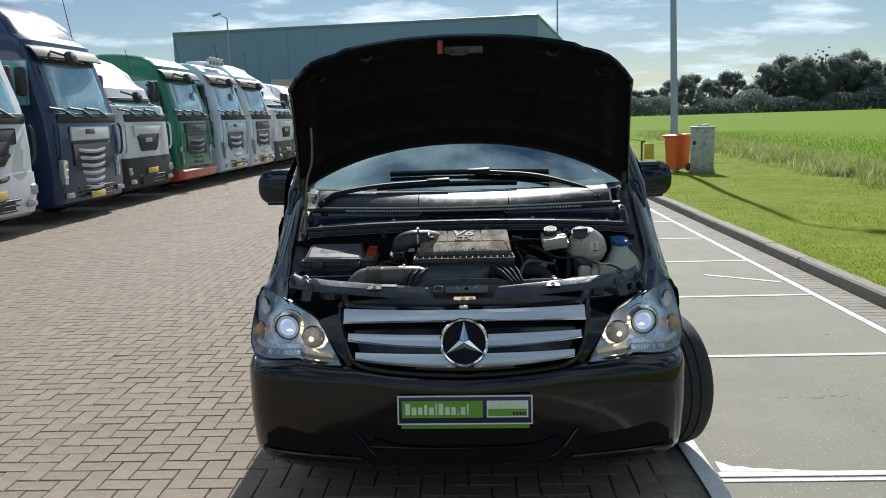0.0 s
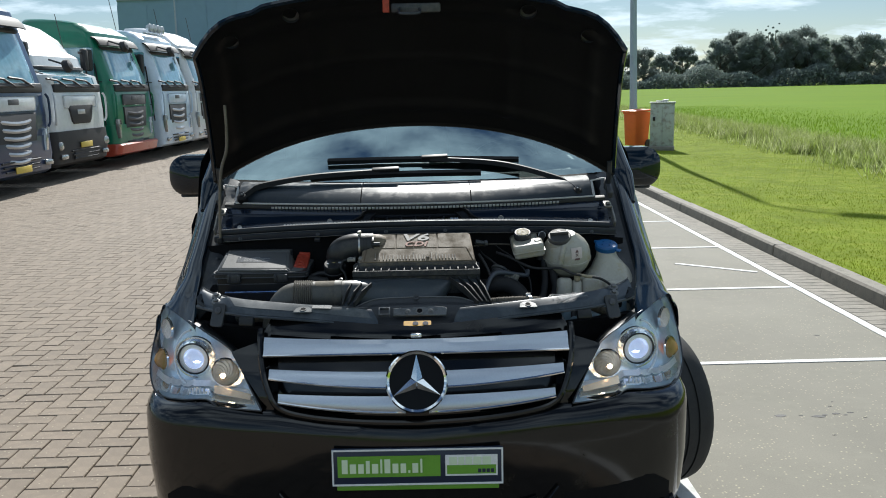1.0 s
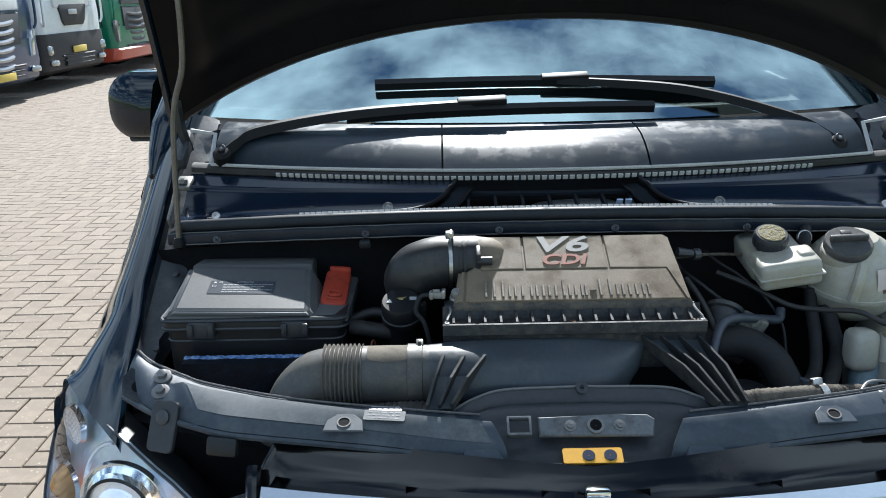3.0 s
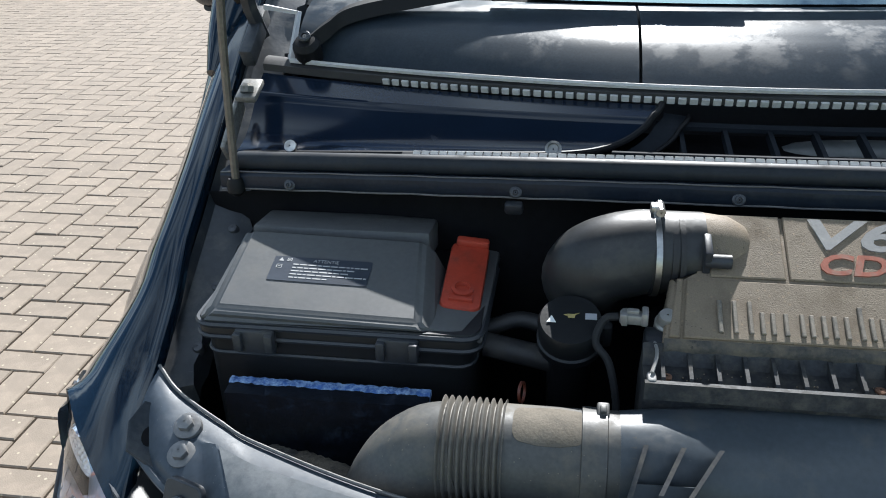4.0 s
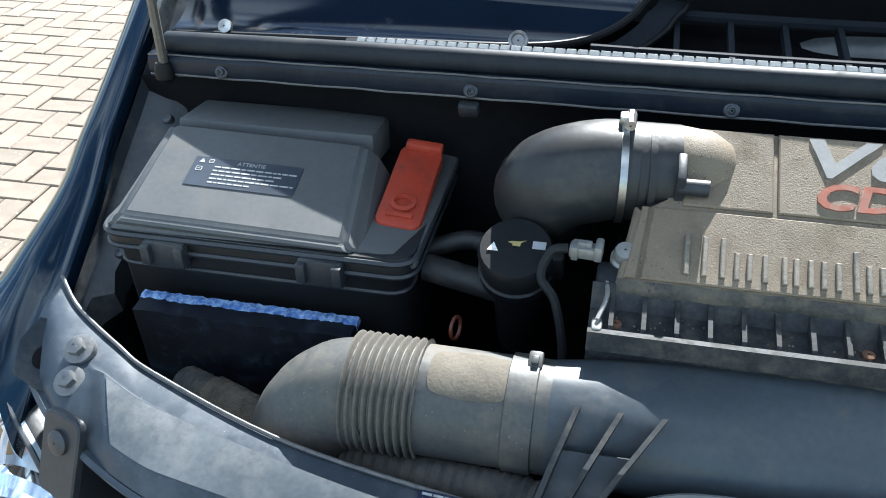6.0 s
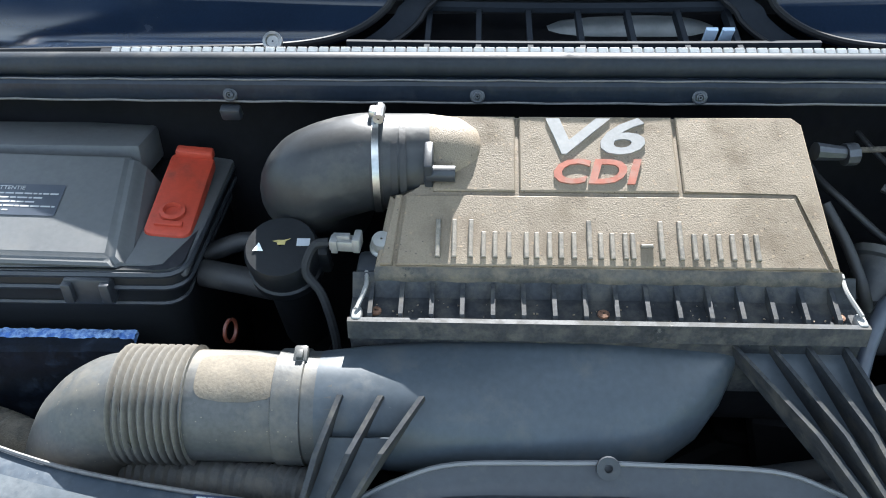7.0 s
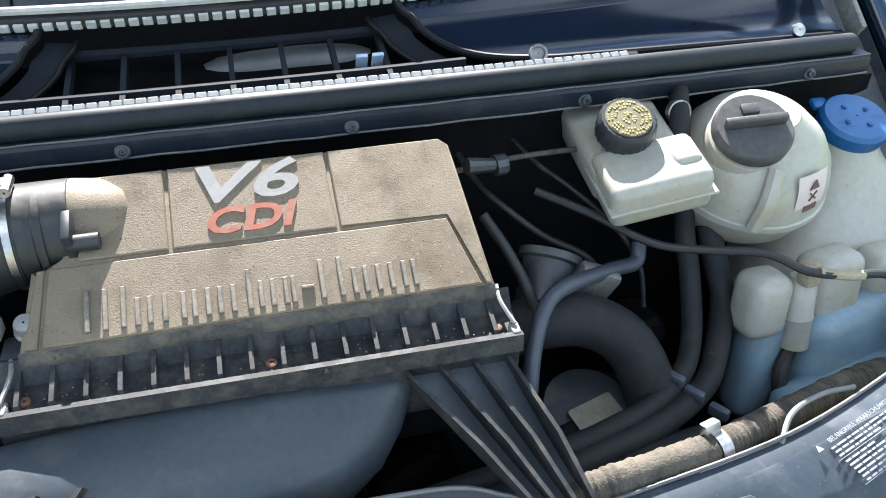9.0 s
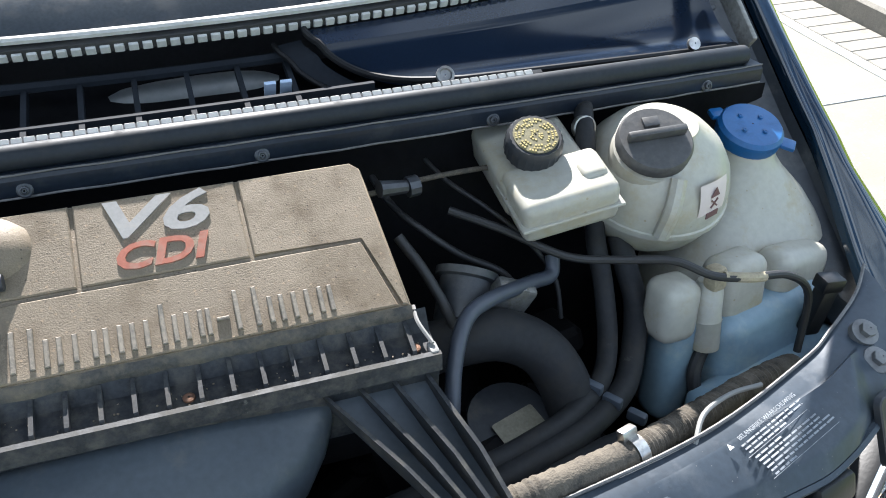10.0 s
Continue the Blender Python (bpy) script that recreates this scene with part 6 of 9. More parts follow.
# front trough, rim and ribs
bm = bmesh.new()
loft(bm, [[(xx, y, z) for y, z in ((0.423, 1.054), (0.416, 1.045), (0.410, 1.036), (0.382, 1.033), (0.379, 1.040), (0.3735, 1.040), (0.372, 1.022), (0.380, 1.018), (0.384, 0.955), (0.45, 0.94), (0.45, 1.0))] for xx in np.linspace(-0.214, 0.219, 30)])
vp("lower_box", bm, BOXRIM, airbox, "dusty black lower filter box with rim")
for i in range(16):
    xx = -0.196 + 0.0262 * i
    bm = bmesh.new()
    prism(bm, [(0.381, 1.0340), (0.416, 1.0340), (0.417, 1.0480), (0.408, 1.0465), (0.384, 1.0405)], xx - 0.0019, xx + 0.0019, Matrix(((0, 0, 1, 0), (1, 0, 0, 0), (0, 1, 0, 0), (0, 0, 0, 1))))
    vp("rib", bm, BOXRIM, airbox)
bm = bmesh.new()  # curved front skirt of the cover, running down into the trough
loft(bm, [[AM @ Vector((-0.1945 + 0.4010 * k / 30 , v_ + 0.0006 * math.sin(k * 1.9), z_)) for v_, z_ in ((-0.0755, -0.0030), (-0.0800, -0.0036), (-0.0838, -0.0062), (-0.0866, -0.0110), (-0.0880, -0.0180), (-0.0870, -0.0240), (-0.0780, -0.0240))] for k in range(31)])
vp("cover_skirt", bm, SKIRT, airbox, "worn dusty lower edge of the cover")
rc = random.Random(12)
bm = bmesh.new()  # grit lying in the trough
for _ in range(70):
    rbox(bm, [rc.uniform(0.0006, 0.0016) for _ in range(3)], pose(rc.uniform(-0.20, 0.205), rc.uniform(0.384, 0.412), 1.0350, rc.uniform(0, 90), rc.uniform(0, 90), rc.uniform(0, 90)), 0)
vp("grit", bm, DUSTY, airbox)["kind"] = "stuff"
for xx in (-0.192, 0.003, 0.200):
    bm = bmesh.new()
    lathe(bm, [(0.0052, -0.002), (0.0052, 0.0), (0.003, 0.001), (0.001, 0.0005)], 12, pose(xx, 0.393, 1.036))
    vp("rusty_screw", bm, mat("rust", (0.17, 0.09, 0.055), 0.8, 0.2, 0.3, 60, 300, 0.3) if "rust" not in bpy.data.materials else bpy.data.materials["rust"], airbox)
for sx, xx in ((-1, -0.207), (1, 0.214)):
    bm = bmesh.new()
    rbox(bm, (0.009, 0.016, 0.012), pose(xx, 0.384, 1.036), 0.003)
    tube(bm, cr([(xx, 0.385, 1.044), (xx - sx * 0.006, 0.41, 1.05), (xx - sx * 0.004, 0.43, 1.052)], 4), 0.002, 6)
    vp("clamp", bm, mat("pale_clip", (0.20, 0.195, 0.185), 0.5, 0, 0.25) if "pale_clip" not in bpy.data.materials else bpy.data.materials["pale_clip"], airbox, "pale clamp at the box's corner")
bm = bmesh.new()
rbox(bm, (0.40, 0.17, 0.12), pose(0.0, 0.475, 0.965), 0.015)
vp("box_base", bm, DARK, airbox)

# ---- intake elbow ----
bm = bmesh.new()
E = cr([(-0.150, 0.542, 1.098), (-0.19, 0.540, 1.097), (-0.218, 0.538, 1.096), (-0.256, 0.535, 1.085), (-0.272, 0.545, 1.064), (-0.272, 0.575, 1.036), (-0.262, 0.61, 1.0)], 6)
tube(bm, E, [0.0435 + 0.004 * min(1, i / 14) for i in range(len(E))], 24)
elbow = vp("intake_elbow", bm, ELBOW, None, "dusty black rubber intake elbow")
bm = bmesh.new()
for dx, r, w in ((-0.201, 0.0460, 0.0055), (-0.184, 0.0448, 0.003), (-0.176, 0.0455, 0.003), (-0.213, 0.045, 0.002)):
    lathe(bm, [(0.040, -w), (r, -w), (r, w), (0.040, w)], 30, pose(dx, 0.5385, 1.096, 0, 90, 4))
vp("rubber_lip", bm, RUBBER, elbow)
bm = bmesh.new()
lathe(bm, [(0.0462, -0.0032), (0.0473, -0.0032), (0.0473, 0.0032), (0.0462, 0.0032)], 36, pose(-0.201, 0.5385, 1.096, 0, 90, 4))
rbox(bm, (0.012, 0.014, 0.010), pose(-0.201, 0.545, 1.146), 0.002)
lathe(bm, [(0.001, -0.012), (0.005, -0.012), (0.005, 0.012), (0.001, 0.012)], 10, pose(-0.197, 0.542, 1.147, 90, 0, 0))
vp("hose_clamp", bm, STEEL, elbow, "bright steel hose clamp")
bm = bmesh.new()
rbox(bm, (0.008, 0.03, 0.045), pose(-0.150, 0.507, 1.108, 20, 0, 0), 0.002)
tube(bm, [(-0.152, 0.497, 1.110), (-0.126, 0.497, 1.110)], 0.0075, 12)
vp("hose_nipple", bm, PLASTIC, elbow)

# ---- air duct: bellows, pipe, scoop ----
bm = bmesh.new()
lead = cr([(-0.475, 0.330, 0.80), (-0.470, 0.333, 0.875), (-0.450, 0.338, 0.930), (-0.422, 0.342, 0.959), (-0.39, 0.343, 0.967)], 6)
tube(bm, lead, 0.048, 24)
duct = vp("air_duct", bm, DUSTY_PIPE, None, "dust-coated air intake duct with bellows")
bm = bmesh.new()
prof = []
for i in range(82):
    t = i / 81
    prof.append((0.0486 + 0.0034 * math.cos(2 * math.pi * 9 * t), t * 0.062))
lathe(bm, [(0.04, 0)] + prof + [(0.04, 0.062)], 28, pose(-0.406, 0.343, 0.968, 0, 90, 0))
vp("bellows", bm, mat("dusty_bellows", (0.125, 0.115, 0.098), 0.55, 0.0, 0.3, 9, 240, 0.1, dirt=(0.11, 0.105, 0.095)), duct, "ribbed bellows")
bm = bmesh.new()
lathe(bm, [(0.04, 0), (0.0475, 0.0), (0.0475, 0.075), (0.0500, 0.076), (0.0500, 0.099), (0.048, 0.100), (0.048, 0.125)], 32, pose(-0.347, 0.343, 0.968, 0, 90, 0))
vp("pipe", bm, DUSTY_PIPE, duct)
bm = bmesh.new()
surf(bm, lambda u, v: (-0.302 + 0.068 * (u - 0.5) * max(0.02, 1 - abs(2 * v - 1) ** 5) ** 0.3, 0.343 - 0.0480 * math.cos(radians(50 + 58 * v)), 0.968 + 0.0480 * math.sin(radians(50 + 58 * v))), 12, 16, 0.0008)
vp("pipe_patch", bm, PATCH, duct, "worn pale label patch")
bm = bmesh.new()
rbox(bm, (0.012, 0.016, 0.008), pose(-0.252, 0.356, 1.0165, 16, 0, 0), 0.002)
rbox(bm, (0.006, 0.008, 0.006), pose(-0.252, 0.352, 1.0205, 16, 0, 0), 0.001)
vp("lug", bm, DUSTY_PIPE, duct)
bm = bmesh.new()
rings = []
for xx, cy, cz, hy, hz, p in ((-0.236, 0.3355, 0.9575, 0.0605, 0.0605, 2.0), (-0.20, 0.337, 0.958, 0.062, 0.060, 2.2), (-0.15, 0.341, 0.956, 0.064, 0.055, 2.5), (-0.08, 0.345, 0.952, 0.064, 0.052, 2.8), (0.0, 0.346, 0.950, 0.061, 0.050, 2.8), (0.05, 0.354, 0.955, 0.052, 0.046, 2.6), (0.085, 0.366, 0.966, 0.038, 0.038, 2.5), (0.106, 0.376, 0.978, 0.022, 0.027, 2.4), (0.118, 0.384, 0.988, 0.008, 0.016, 2.2)):
    ring = []
    cy, cz, hy, hz = cy + 0.0075 * (1 - max(0, (xx - 0.03) / 0.09)), cz + 0.0105 * (1 - max(0, (xx - 0.03) / 0.09)), hy * 0.80, hz * 0.80
    lean = interp(xx, [-0.22, -0.12, 0.0], [0.0, 0.32, 0.55])
    for k in range(28):
        a = 2 * math.pi * k / 28
        c, s = math.cos(a), math.sin(a)
        ring.append((xx, cy + hy * math.copysign(abs(c) ** (2 / p), c), cz + hz * math.copysign(abs(s) ** (2 / p), s) + lean * hy * math.copysign(abs(c) ** (2 / p), c)))
    rings.append(ring)
loft(bm, rings)
vp("scoop", bm, SCOOP, duct, "black plastic scoop with scuffs and dust")
# fan of ribs left of the scoop and bracket right of it


def web(name, top_pts, foot, n, material, parent, t=0.0022, depth=0.022, sheet=0.62):
    """A fan-shaped bracket: a sheet and upright ribs on it."""
    a, b = Vector(top_pts[0]), Vector(top_pts[1])
    fa, fb = Vector(foot[0]), Vector(foot[1])
    bm = bmesh.new()
    surf(bm, lambda u, v: (a + (b - a) * u) * (sheet * (1 - v)) + (fa + (fb - fa) * u) * (1 - sheet * (1 - v)) - Vector((0, -0.6, 0.8)) * 0.012 * math.sin(math.pi * v) * 0.5, 6, 6, 0.003)
    o = vp(name, bm, material, parent, "ribbed black plastic bracket")
    for i in range(n):
        u = i / (n - 1)
        p, q = a + (b - a) * u, fa + (fb - fa) * u
        nrm = Vector((0, -0.55, 0.83))
        bm = bmesh.new()
        mid = (p * 0.45 + q * 0.55)
        side = (b - a).normalized() * t
        ring = [p - nrm * 0.012, p + nrm * 0.008, mid + nrm * depth, q + nrm * depth * 0.5, q - nrm * 0.010]
        loft(bm, [[w - side for w in ring], [w + side for w in ring]])
        vp("rib", bm, BOXRIM, o)
    return o


web("duct_bracket", ((-0.214, 0.318, 1.008), (-0.148, 0.318, 1.008)), ((-0.240, 0.250, 0.954), (-0.202, 0.250, 0.956)), 3, SCOOP, van)
web("box_bracket", ((0.112, 0.388, 1.008), (0.206, 0.388, 1.008)), ((0.203, 0.248, 0.952), (0.246, 0.248, 0.952)), 4, SCOOP, van, 0.0020, 0.026, 1.0)
for cx in (-0.216, 0.222):
    bm = bmesh.new()
    rbox(bm, (0.055, 0.035, 0.05), pose(cx, 0.244, 0.92, -25, 0, 0), 0.012, 2)
    vp("bracket_foot", bm, SCOOP)

# ---- slam panel ----
BACK = {-1: [(-0.735, 0.418, 0.985), (-0.70, 0.387, 0.975), (-0.64, 0.352, 0.967), (-0.59, 0.328, 0.962), (-0.44, 0.278, 0.957), (-0.25, 0.252, 0.948), (-0.16, 0.246, 0.942)]}
FRONT = {-1: [(-0.735, 0.335, 0.945), (-0.66, 0.272, 0.944), (-0.56, 0.222, 0.940), (-0.486, 0.208, 0.936), (-0.31, 0.195, 0.922), (-0.20, 0.188, 0.908), (-0.12, 0.186, 0.90)]}
for sx in (-1, 1):
    bk, fr = cr(BACK[-1], 8), cr(FRONT[-1], 8)
    bm = bmesh.new()

    def slam(u, v):
        i = u * (len(bk) - 1)
        k = min(int(i), len(bk) - 2)
        a = bk[k] + (bk[k + 1] - bk[k]) * (i - k)
        b = fr[k] + (fr[k + 1] - fr[k]) * (i - k)
        p = a + (b - a) * v
        end = max(0.0, min(1.0, (u - 0.24) / 0.05))
        z = p[2] + 0.010 * math.sin(math.pi * v) + 0.012 * end * max(0.0, min(1.0, (v - 0.36) / 0.05)) - 0.010 * max(0.0, v - 0.88) / 0.12
        return (-sx * p[0], p[1], z)

    surf(bm, slam, 72, 44, 0.004)
    slam_ob = vp("slam_panel", bm, PANEL, None, "dusty grey-black front panel with printed notice" if sx > 0 else "dusty grey-black front panel with bolts")
    if sx < 0:
        slam_left = slam_ob
    bm = bmesh.new()
    tube(bm, [(-sx * p[0], p[1], p[2] + 0.003) for p in bk], 0.0020, 6)
    vp("rolled_edge", bm, EDGE, slam_ob)
    bm = bmesh.new()
    tube(bm, [(-sx * p[0], p[1], p[2] - 0.004) for p in fr], 0.005, 6)
    vp("rolled_edge", bm, PANEL, slam_ob)
    for x, y, z in ((0.667, 0.334, 0.976), (0.663, 0.306, 0.963)):
        bm = bmesh.new()
        mm = frame_of((sx * x, y, z), (1, 0, 0), (0, 0.85, 0.4))
        lathe(bm, [(0.0145, -0.006), (0.0145, 0.002), (0.010, 0.0035), (0.001, 0.0035)], 18, mm)
        lathe(bm, [(0.0085, 0.003), (0.0085, 0.010), (0.0055, 0.0115), (0.001, 0.0115)], 6, mm)
        vp("bolt", bm, mat("dusty_bolt", (0.15, 0.15, 0.15), 0.5, 0.3, 0.3, 40, 200, 0.2) if "dusty_bolt" not in bpy.data.materials else bpy.data.materials["dusty_bolt"], slam_ob)
    # plate with a hole where the wing meets the panel
    bm = bmesh.new()
    wpm = frame_of((sx * 0.711, 0.335, 0.957), (0.0, -sx, -sx * 0.25), (sx * 0.8, 0.0, 0.45))
    prism(bm, [(-0.045, -0.05), (-0.012, -0.062), (0.018, -0.055), (0.038, -0.035), (0.05, 0.0), (0.046, 0.04), (0.01, 0.05), (-0.03, 0.03)], -0.002, 0.002, wpm @ Matrix.Diagonal((0.8, 0.55, 1, 1)), 0.001)
    vp("wing_plate", bm, PLATE_PAINT, slam_ob, "dusty metal plate with a hole")
    # near-black disc laid on the plate stands for the hole's shade
    bm = bmesh.new()
    lathe(bm, [(0.001, 0.0026), (0.009, 0.0026), (0.0105, 0.0022), (0.0105, 0.0)], 16, wpm @ Matrix.Diagonal((1.25, 0.9, 1, 1)))
    vp("plate_hole", bm, DARK, slam_ob)
    # bonnet stop bracket
    STOP = pose(sx * 0.645, 0.250, 0.932, -25, 0, sx * 20) @ Matrix(((1, 0, 0, 0), (0, 0, -1, 0), (0, 1, 0, 0), (0, 0, 0, 1)))
    bm = bmesh.new()
    prism(bm, rrect(0.046, 0.078, 0.009, 4), -0.004, 0.004, STOP, 0.0015)
    vp("bump_stop", bm, PLASTIC, slam_ob, "upright black bracket with rounded corners")
    bm = bmesh.new()
    lathe(bm, [(0.0115, 0.003), (0.0115, 0.007), (0.008, 0.009), (0.001, 0.009)], 16, STOP @ pose(0, 0.014, 0))
    vp("stop_bolt", bm, SCREW, slam_ob)
    bm = bmesh.new()
    rbox(bm, (0.05, 0.02, 0.03), pose(sx * 0.545, 0.212, 0.918, -20, 0, sx * 12), 0.006)
    vp("panel_bracket", bm, PLASTIC_CLEAN, slam_ob)
    # left beam gets a paler sheet: dust plus painted sunlight
    if sx < 0:
        bm = bmesh.new()
        surf(bm, lambda u, v: Vector(slam(0.30 + 0.66 * u, 0.425 + 0.44 * v)) + Vector((0, 0, 0.0015)), 40, 12)
        vp("beam_top", bm, BEAM, slam_ob, "dusty top of the pressed beam, paled as if sunlit")
    # plate with a round hole on the beam, and the pressed tongue in front
    BP = frame_of((sx * 0.362, 0.210, 0.9525), (1, sx * 0.06, 0.01 * -sx), (0, 0.93, 0.30))
    bm = bmesh.new()
    prism(bm, [(-0.030, -0.016), (0.030, -0.016), (0.026, 0.006), (0.012, 0.018), (-0.012, 0.018), (-0.026, 0.006)], 0, 0.003, BP, 0.0012)
    plate = vp("hole_plate", bm, BEAM if sx < 0 else PANEL, slam_ob, "dusty metal plate with a round hole")
    bm = bmesh.new()
    lathe(bm, [(0.0085, 0.003), (0.0105, 0.003), (0.0105, 0.0048), (0.0085, 0.0048)], 18, BP)
    vp("hole_rim", bm, EDGE, plate)
    # dark disc inside the rim imitates a shaded hole; nothing is cut
    bm = bmesh.new()
    lathe(bm, [(0.001, 0.0033), (0.0085, 0.0033), (0.0085, 0.0038), (0.001, 0.0038)], 16, BP)
    vp("hole", bm, DARK, plate)
    bm = bmesh.new()
    prism(bm, [(-0.03, -0.02), (0.045, -0.02), (0.03, 0.0), (0.012, 0.026), (0.0, 0.03), (-0.012, 0.02)], 0, 0.003, frame_of((sx * 0.165, 0.190, 0.912), (1, 0, 0), (0, 0.7, 0.6)), 0.001)
    vp("front_tongue", bm, PANEL, slam_ob)
# centre shield with its tabbed edge
bm = bmesh.new()
TOP = cr([(-0.20, 0.268, 0.940), (-0.165, 0.277, 0.955), (-0.12, 0.286, 0.964), (-0.03, 0.288, 0.966), (0.0, 0.288, 0.967), (0.03, 0.288, 0.966), (0.13, 0.286, 0.964), (0.175, 0.276, 0.955), (0.21, 0.266, 0.942)], 5)


def shield(u, v):
    i = u * (len(TOP) - 1)
    k = min(int(i), len(TOP) - 2)
    a = TOP[k] + (TOP[k + 1] - TOP[k]) * (i - k)
    b = np.array((a[0] * 1.05, 0.178 + 0.1 * a[0] ** 2, 0.893))
    p = a + (b - a) * v
    return (p[0], p[1], p[2] - 0.012 * math.sin(math.pi * v) + 0.012 * math.sin(math.pi * max(0, min(1, (v - 0.15) / 0.25))))


surf(bm, shield, 50, 24, 0.004)
shield_ob = vp("latch_shield", bm, PLASTIC, None, "black plastic shield round the bonnet latch")
bm = bmesh.new()
tube(bm, [(p[0], p[1], p[2] + 0.002) for p in TOP], 0.0022, 6)
vp("shield_edge", bm, mat("grey_edge", (0.13, 0.132, 0.135), 0.5, 0, 0.15), shield_ob)
bm = bmesh.new()
lathe(bm, [(0.0035, -0.002), (0.0095, -0.002), (0.0095, 0.002), (0.0035, 0.002)], 18, frame_of((0.001, 0.283, 0.969), (1, 0, 0), (0, 0.55, 0.83)))
vp("shield_tab", bm, PLASTIC, shield_ob)
bm = bmesh.new()
LM = frame_of((0.012, 0.221, 0.934), (1, 0, 0), (0, 0.78, 0.62))
prism(bm, [(-0.085, -0.015), (0.085, -0.017), (0.09, 0.010), (0.08, 0.017), (0.03, 0.018), (-0.085, 0.015)], 0, 0.006, LM, 0.002)
latch = vp("bonnet_latch", bm, LATCH, None, "steel bonnet latch plate with bolts")
bm = bmesh.new()
for x0, y0, w, h in ((-0.115, 0.013, 0.036, 0.004), (-0.115, -0.013, 0.036, 0.004), (-0.131, 0, 0.004, 0.03), (-0.098, 0, 0.004, 0.03)):
    rbox(bm, (w, h, 0.012), LM @ pose(x0, y0, 0.006), 0.001)
vp("latch_hook", bm, LATCH, latch)
bm = bmesh.new()
lathe(bm, [(0.009, 0.005), (0.013, 0.005), (0.013, 0.009), (0.009, 0.009)], 18, LM)
vp("latch_hole", bm, bpy.data.materials["dusty_bolt"], latch)
bm = bmesh.new()
lathe(bm, [(0.001, 0.0062), (0.009, 0.0062), (0.009, 0.0075), (0.001, 0.0075)], 16, LM)
vp("latch_pin", bm, DARK, latch)
for x0 in (-0.038, 0.036):
    bm = bmesh.new()
    lathe(bm, [(0.009, 0.005), (0.009, 0.0075), (0.0055, 0.008), (0.0055, 0.012), (0.001, 0.0125)], 12, LM @ pose(x0, 0, 0))
    vp("latch_bolt", bm, bpy.data.materials["dusty_bolt"], latch)
bm = bmesh.new()
SM = frame_of((0.004, 0.190, 0.902), (1, 0, 0), (0, 0.85, 0.42))
prism(bm, rrect(0.088, 0.026, 0.003, 2), 0, 0.004, SM)
sticker = vp("warning_sticker", bm, ORANGE_LABEL, None, "orange warning sticker with round pictograms")
for x0 in (-0.006, 0.026):
    bm = bmesh.new()
    lathe(bm, [(0.001, 0.0042), (0.0095, 0.0042), (0.0095, 0.005), (0.001, 0.005)], 16, SM @ pose(x0, 0, 0))
    vp("pictogram", bm, NAVY_PLATE, sticker)
# printed notice on the panel
NM = frame_of((0.503, 0.251, 0.9690), (0.94, 0.34, 0.02), (-0.34, 0.92, 0.10)) @ Matrix.Diagonal((0.76, 0.80, 1, 1))
BLACK_LABEL = mat("black_label", (0.035, 0.042, 0.055), 0.33, 0, 0.2)
FADED_PRINT = mat("faded_print", (0.26, 0.275, 0.29), 0.6, 0.0, 0.4, 90, 300, 0.0, dirt=(0.15, 0.16, 0.18), dirt_at=0.58)
bm = lettering("BELANGRIJKE WAARSCHUWING", 0.0078, 0.0004, NM @ pose(0.006, 0.0225, 0.0022, 0, -0.6, 0))
notice = vp("notice", bm, FADED_PRINT, slam_ob, "faded white printed notice", 0)
bm = bmesh.new()
rn = random.Random(8)
for k in range(9):
    px, end = -0.056, -0.056 + (0.112, 0.128, 0.07, 0.05, 0.118, 0.112, 0.12, 0.126, 0.04)[k]
    while px < end:
        w = rn.uniform(0.005, 0.016)
        rbox(bm, (w, 0.0021, 0.0004), NM @ pose(px + w / 2, 0.0145 - 0.0052 * k - (0.003 if k > 2 else 0), 0.0012), 0)
        px += w + 0.0022
for yy in (0.0005, -0.0325):
    rbox(bm, (0.136, 0.0005, 0.0004), NM @ pose(0.006, yy, 0.0006), 0)
vp("print", bm, FADED_PRINT, slam_ob, "", 0)
bm = bmesh.new()
prism(bm, [(-0.004, -0.003), (0.004, -0.003), (0, 0.004)], 0.0006, 0.0012, NM @ pose(-0.068, 0.022, 0))
vp("pictogram", bm, WHITE_PRINT, slam_ob, "", 0)

# small printed panel beside the beam of the other half, and embossed marks
GM = frame_of((-0.303, 0.2225, 0.9585), (1, -0.07, -0.03), (0, 0.96, 0.22))
bm = bmesh.new()
prism(bm, rrect(0.062, 0.022, 0.002, 2), 0, 0.0006, GM)
gas_label = vp("gas_label", bm, BEAM, slam_left, "small pale label with faded print")
bm = bmesh.new()
for k, (n0, w0) in enumerate(((5, 0.009), (7, 0.006), (6, 0.007))):
    for i in range(n0):
        rbox(bm, (w0 * (0.9 if (i + k) % 3 else 0.6), 0.0022, 0.0003), GM @ pose(-0.026 + i * (w0 + 0.0012) + w0 / 2, 0.0062 - 0.0062 * k, 0.0008), 0)
vp("print", bm, BLACK_LABEL, gas_label, "", 0)
bm = bmesh.new()
prism(bm, rrect(0.050, 0.012, 0.001, 2), 0, 0.0008, frame_of((-0.303, 0.2505, 0.9555), (1, -0.05, -0.02), (0, 0.98, 0.1)))
dark_label = vp("dark_label", bm, NAVY_PLATE, slam_left, "small black label with pale print")
bm = bmesh.new()
for k, w0 in enumerate((0.008, 0.006)):
    for i in range(5):
        rbox(bm, (w0, 0.0022, 0.0003), frame_of((-0.303, 0.2505, 0.9555), (1, -0.05, -0.02), (0, 0.98, 0.1)) @ pose(-0.018 + i * 0.009, 0.0028 - 0.0052 * k, 0.0011), 0)
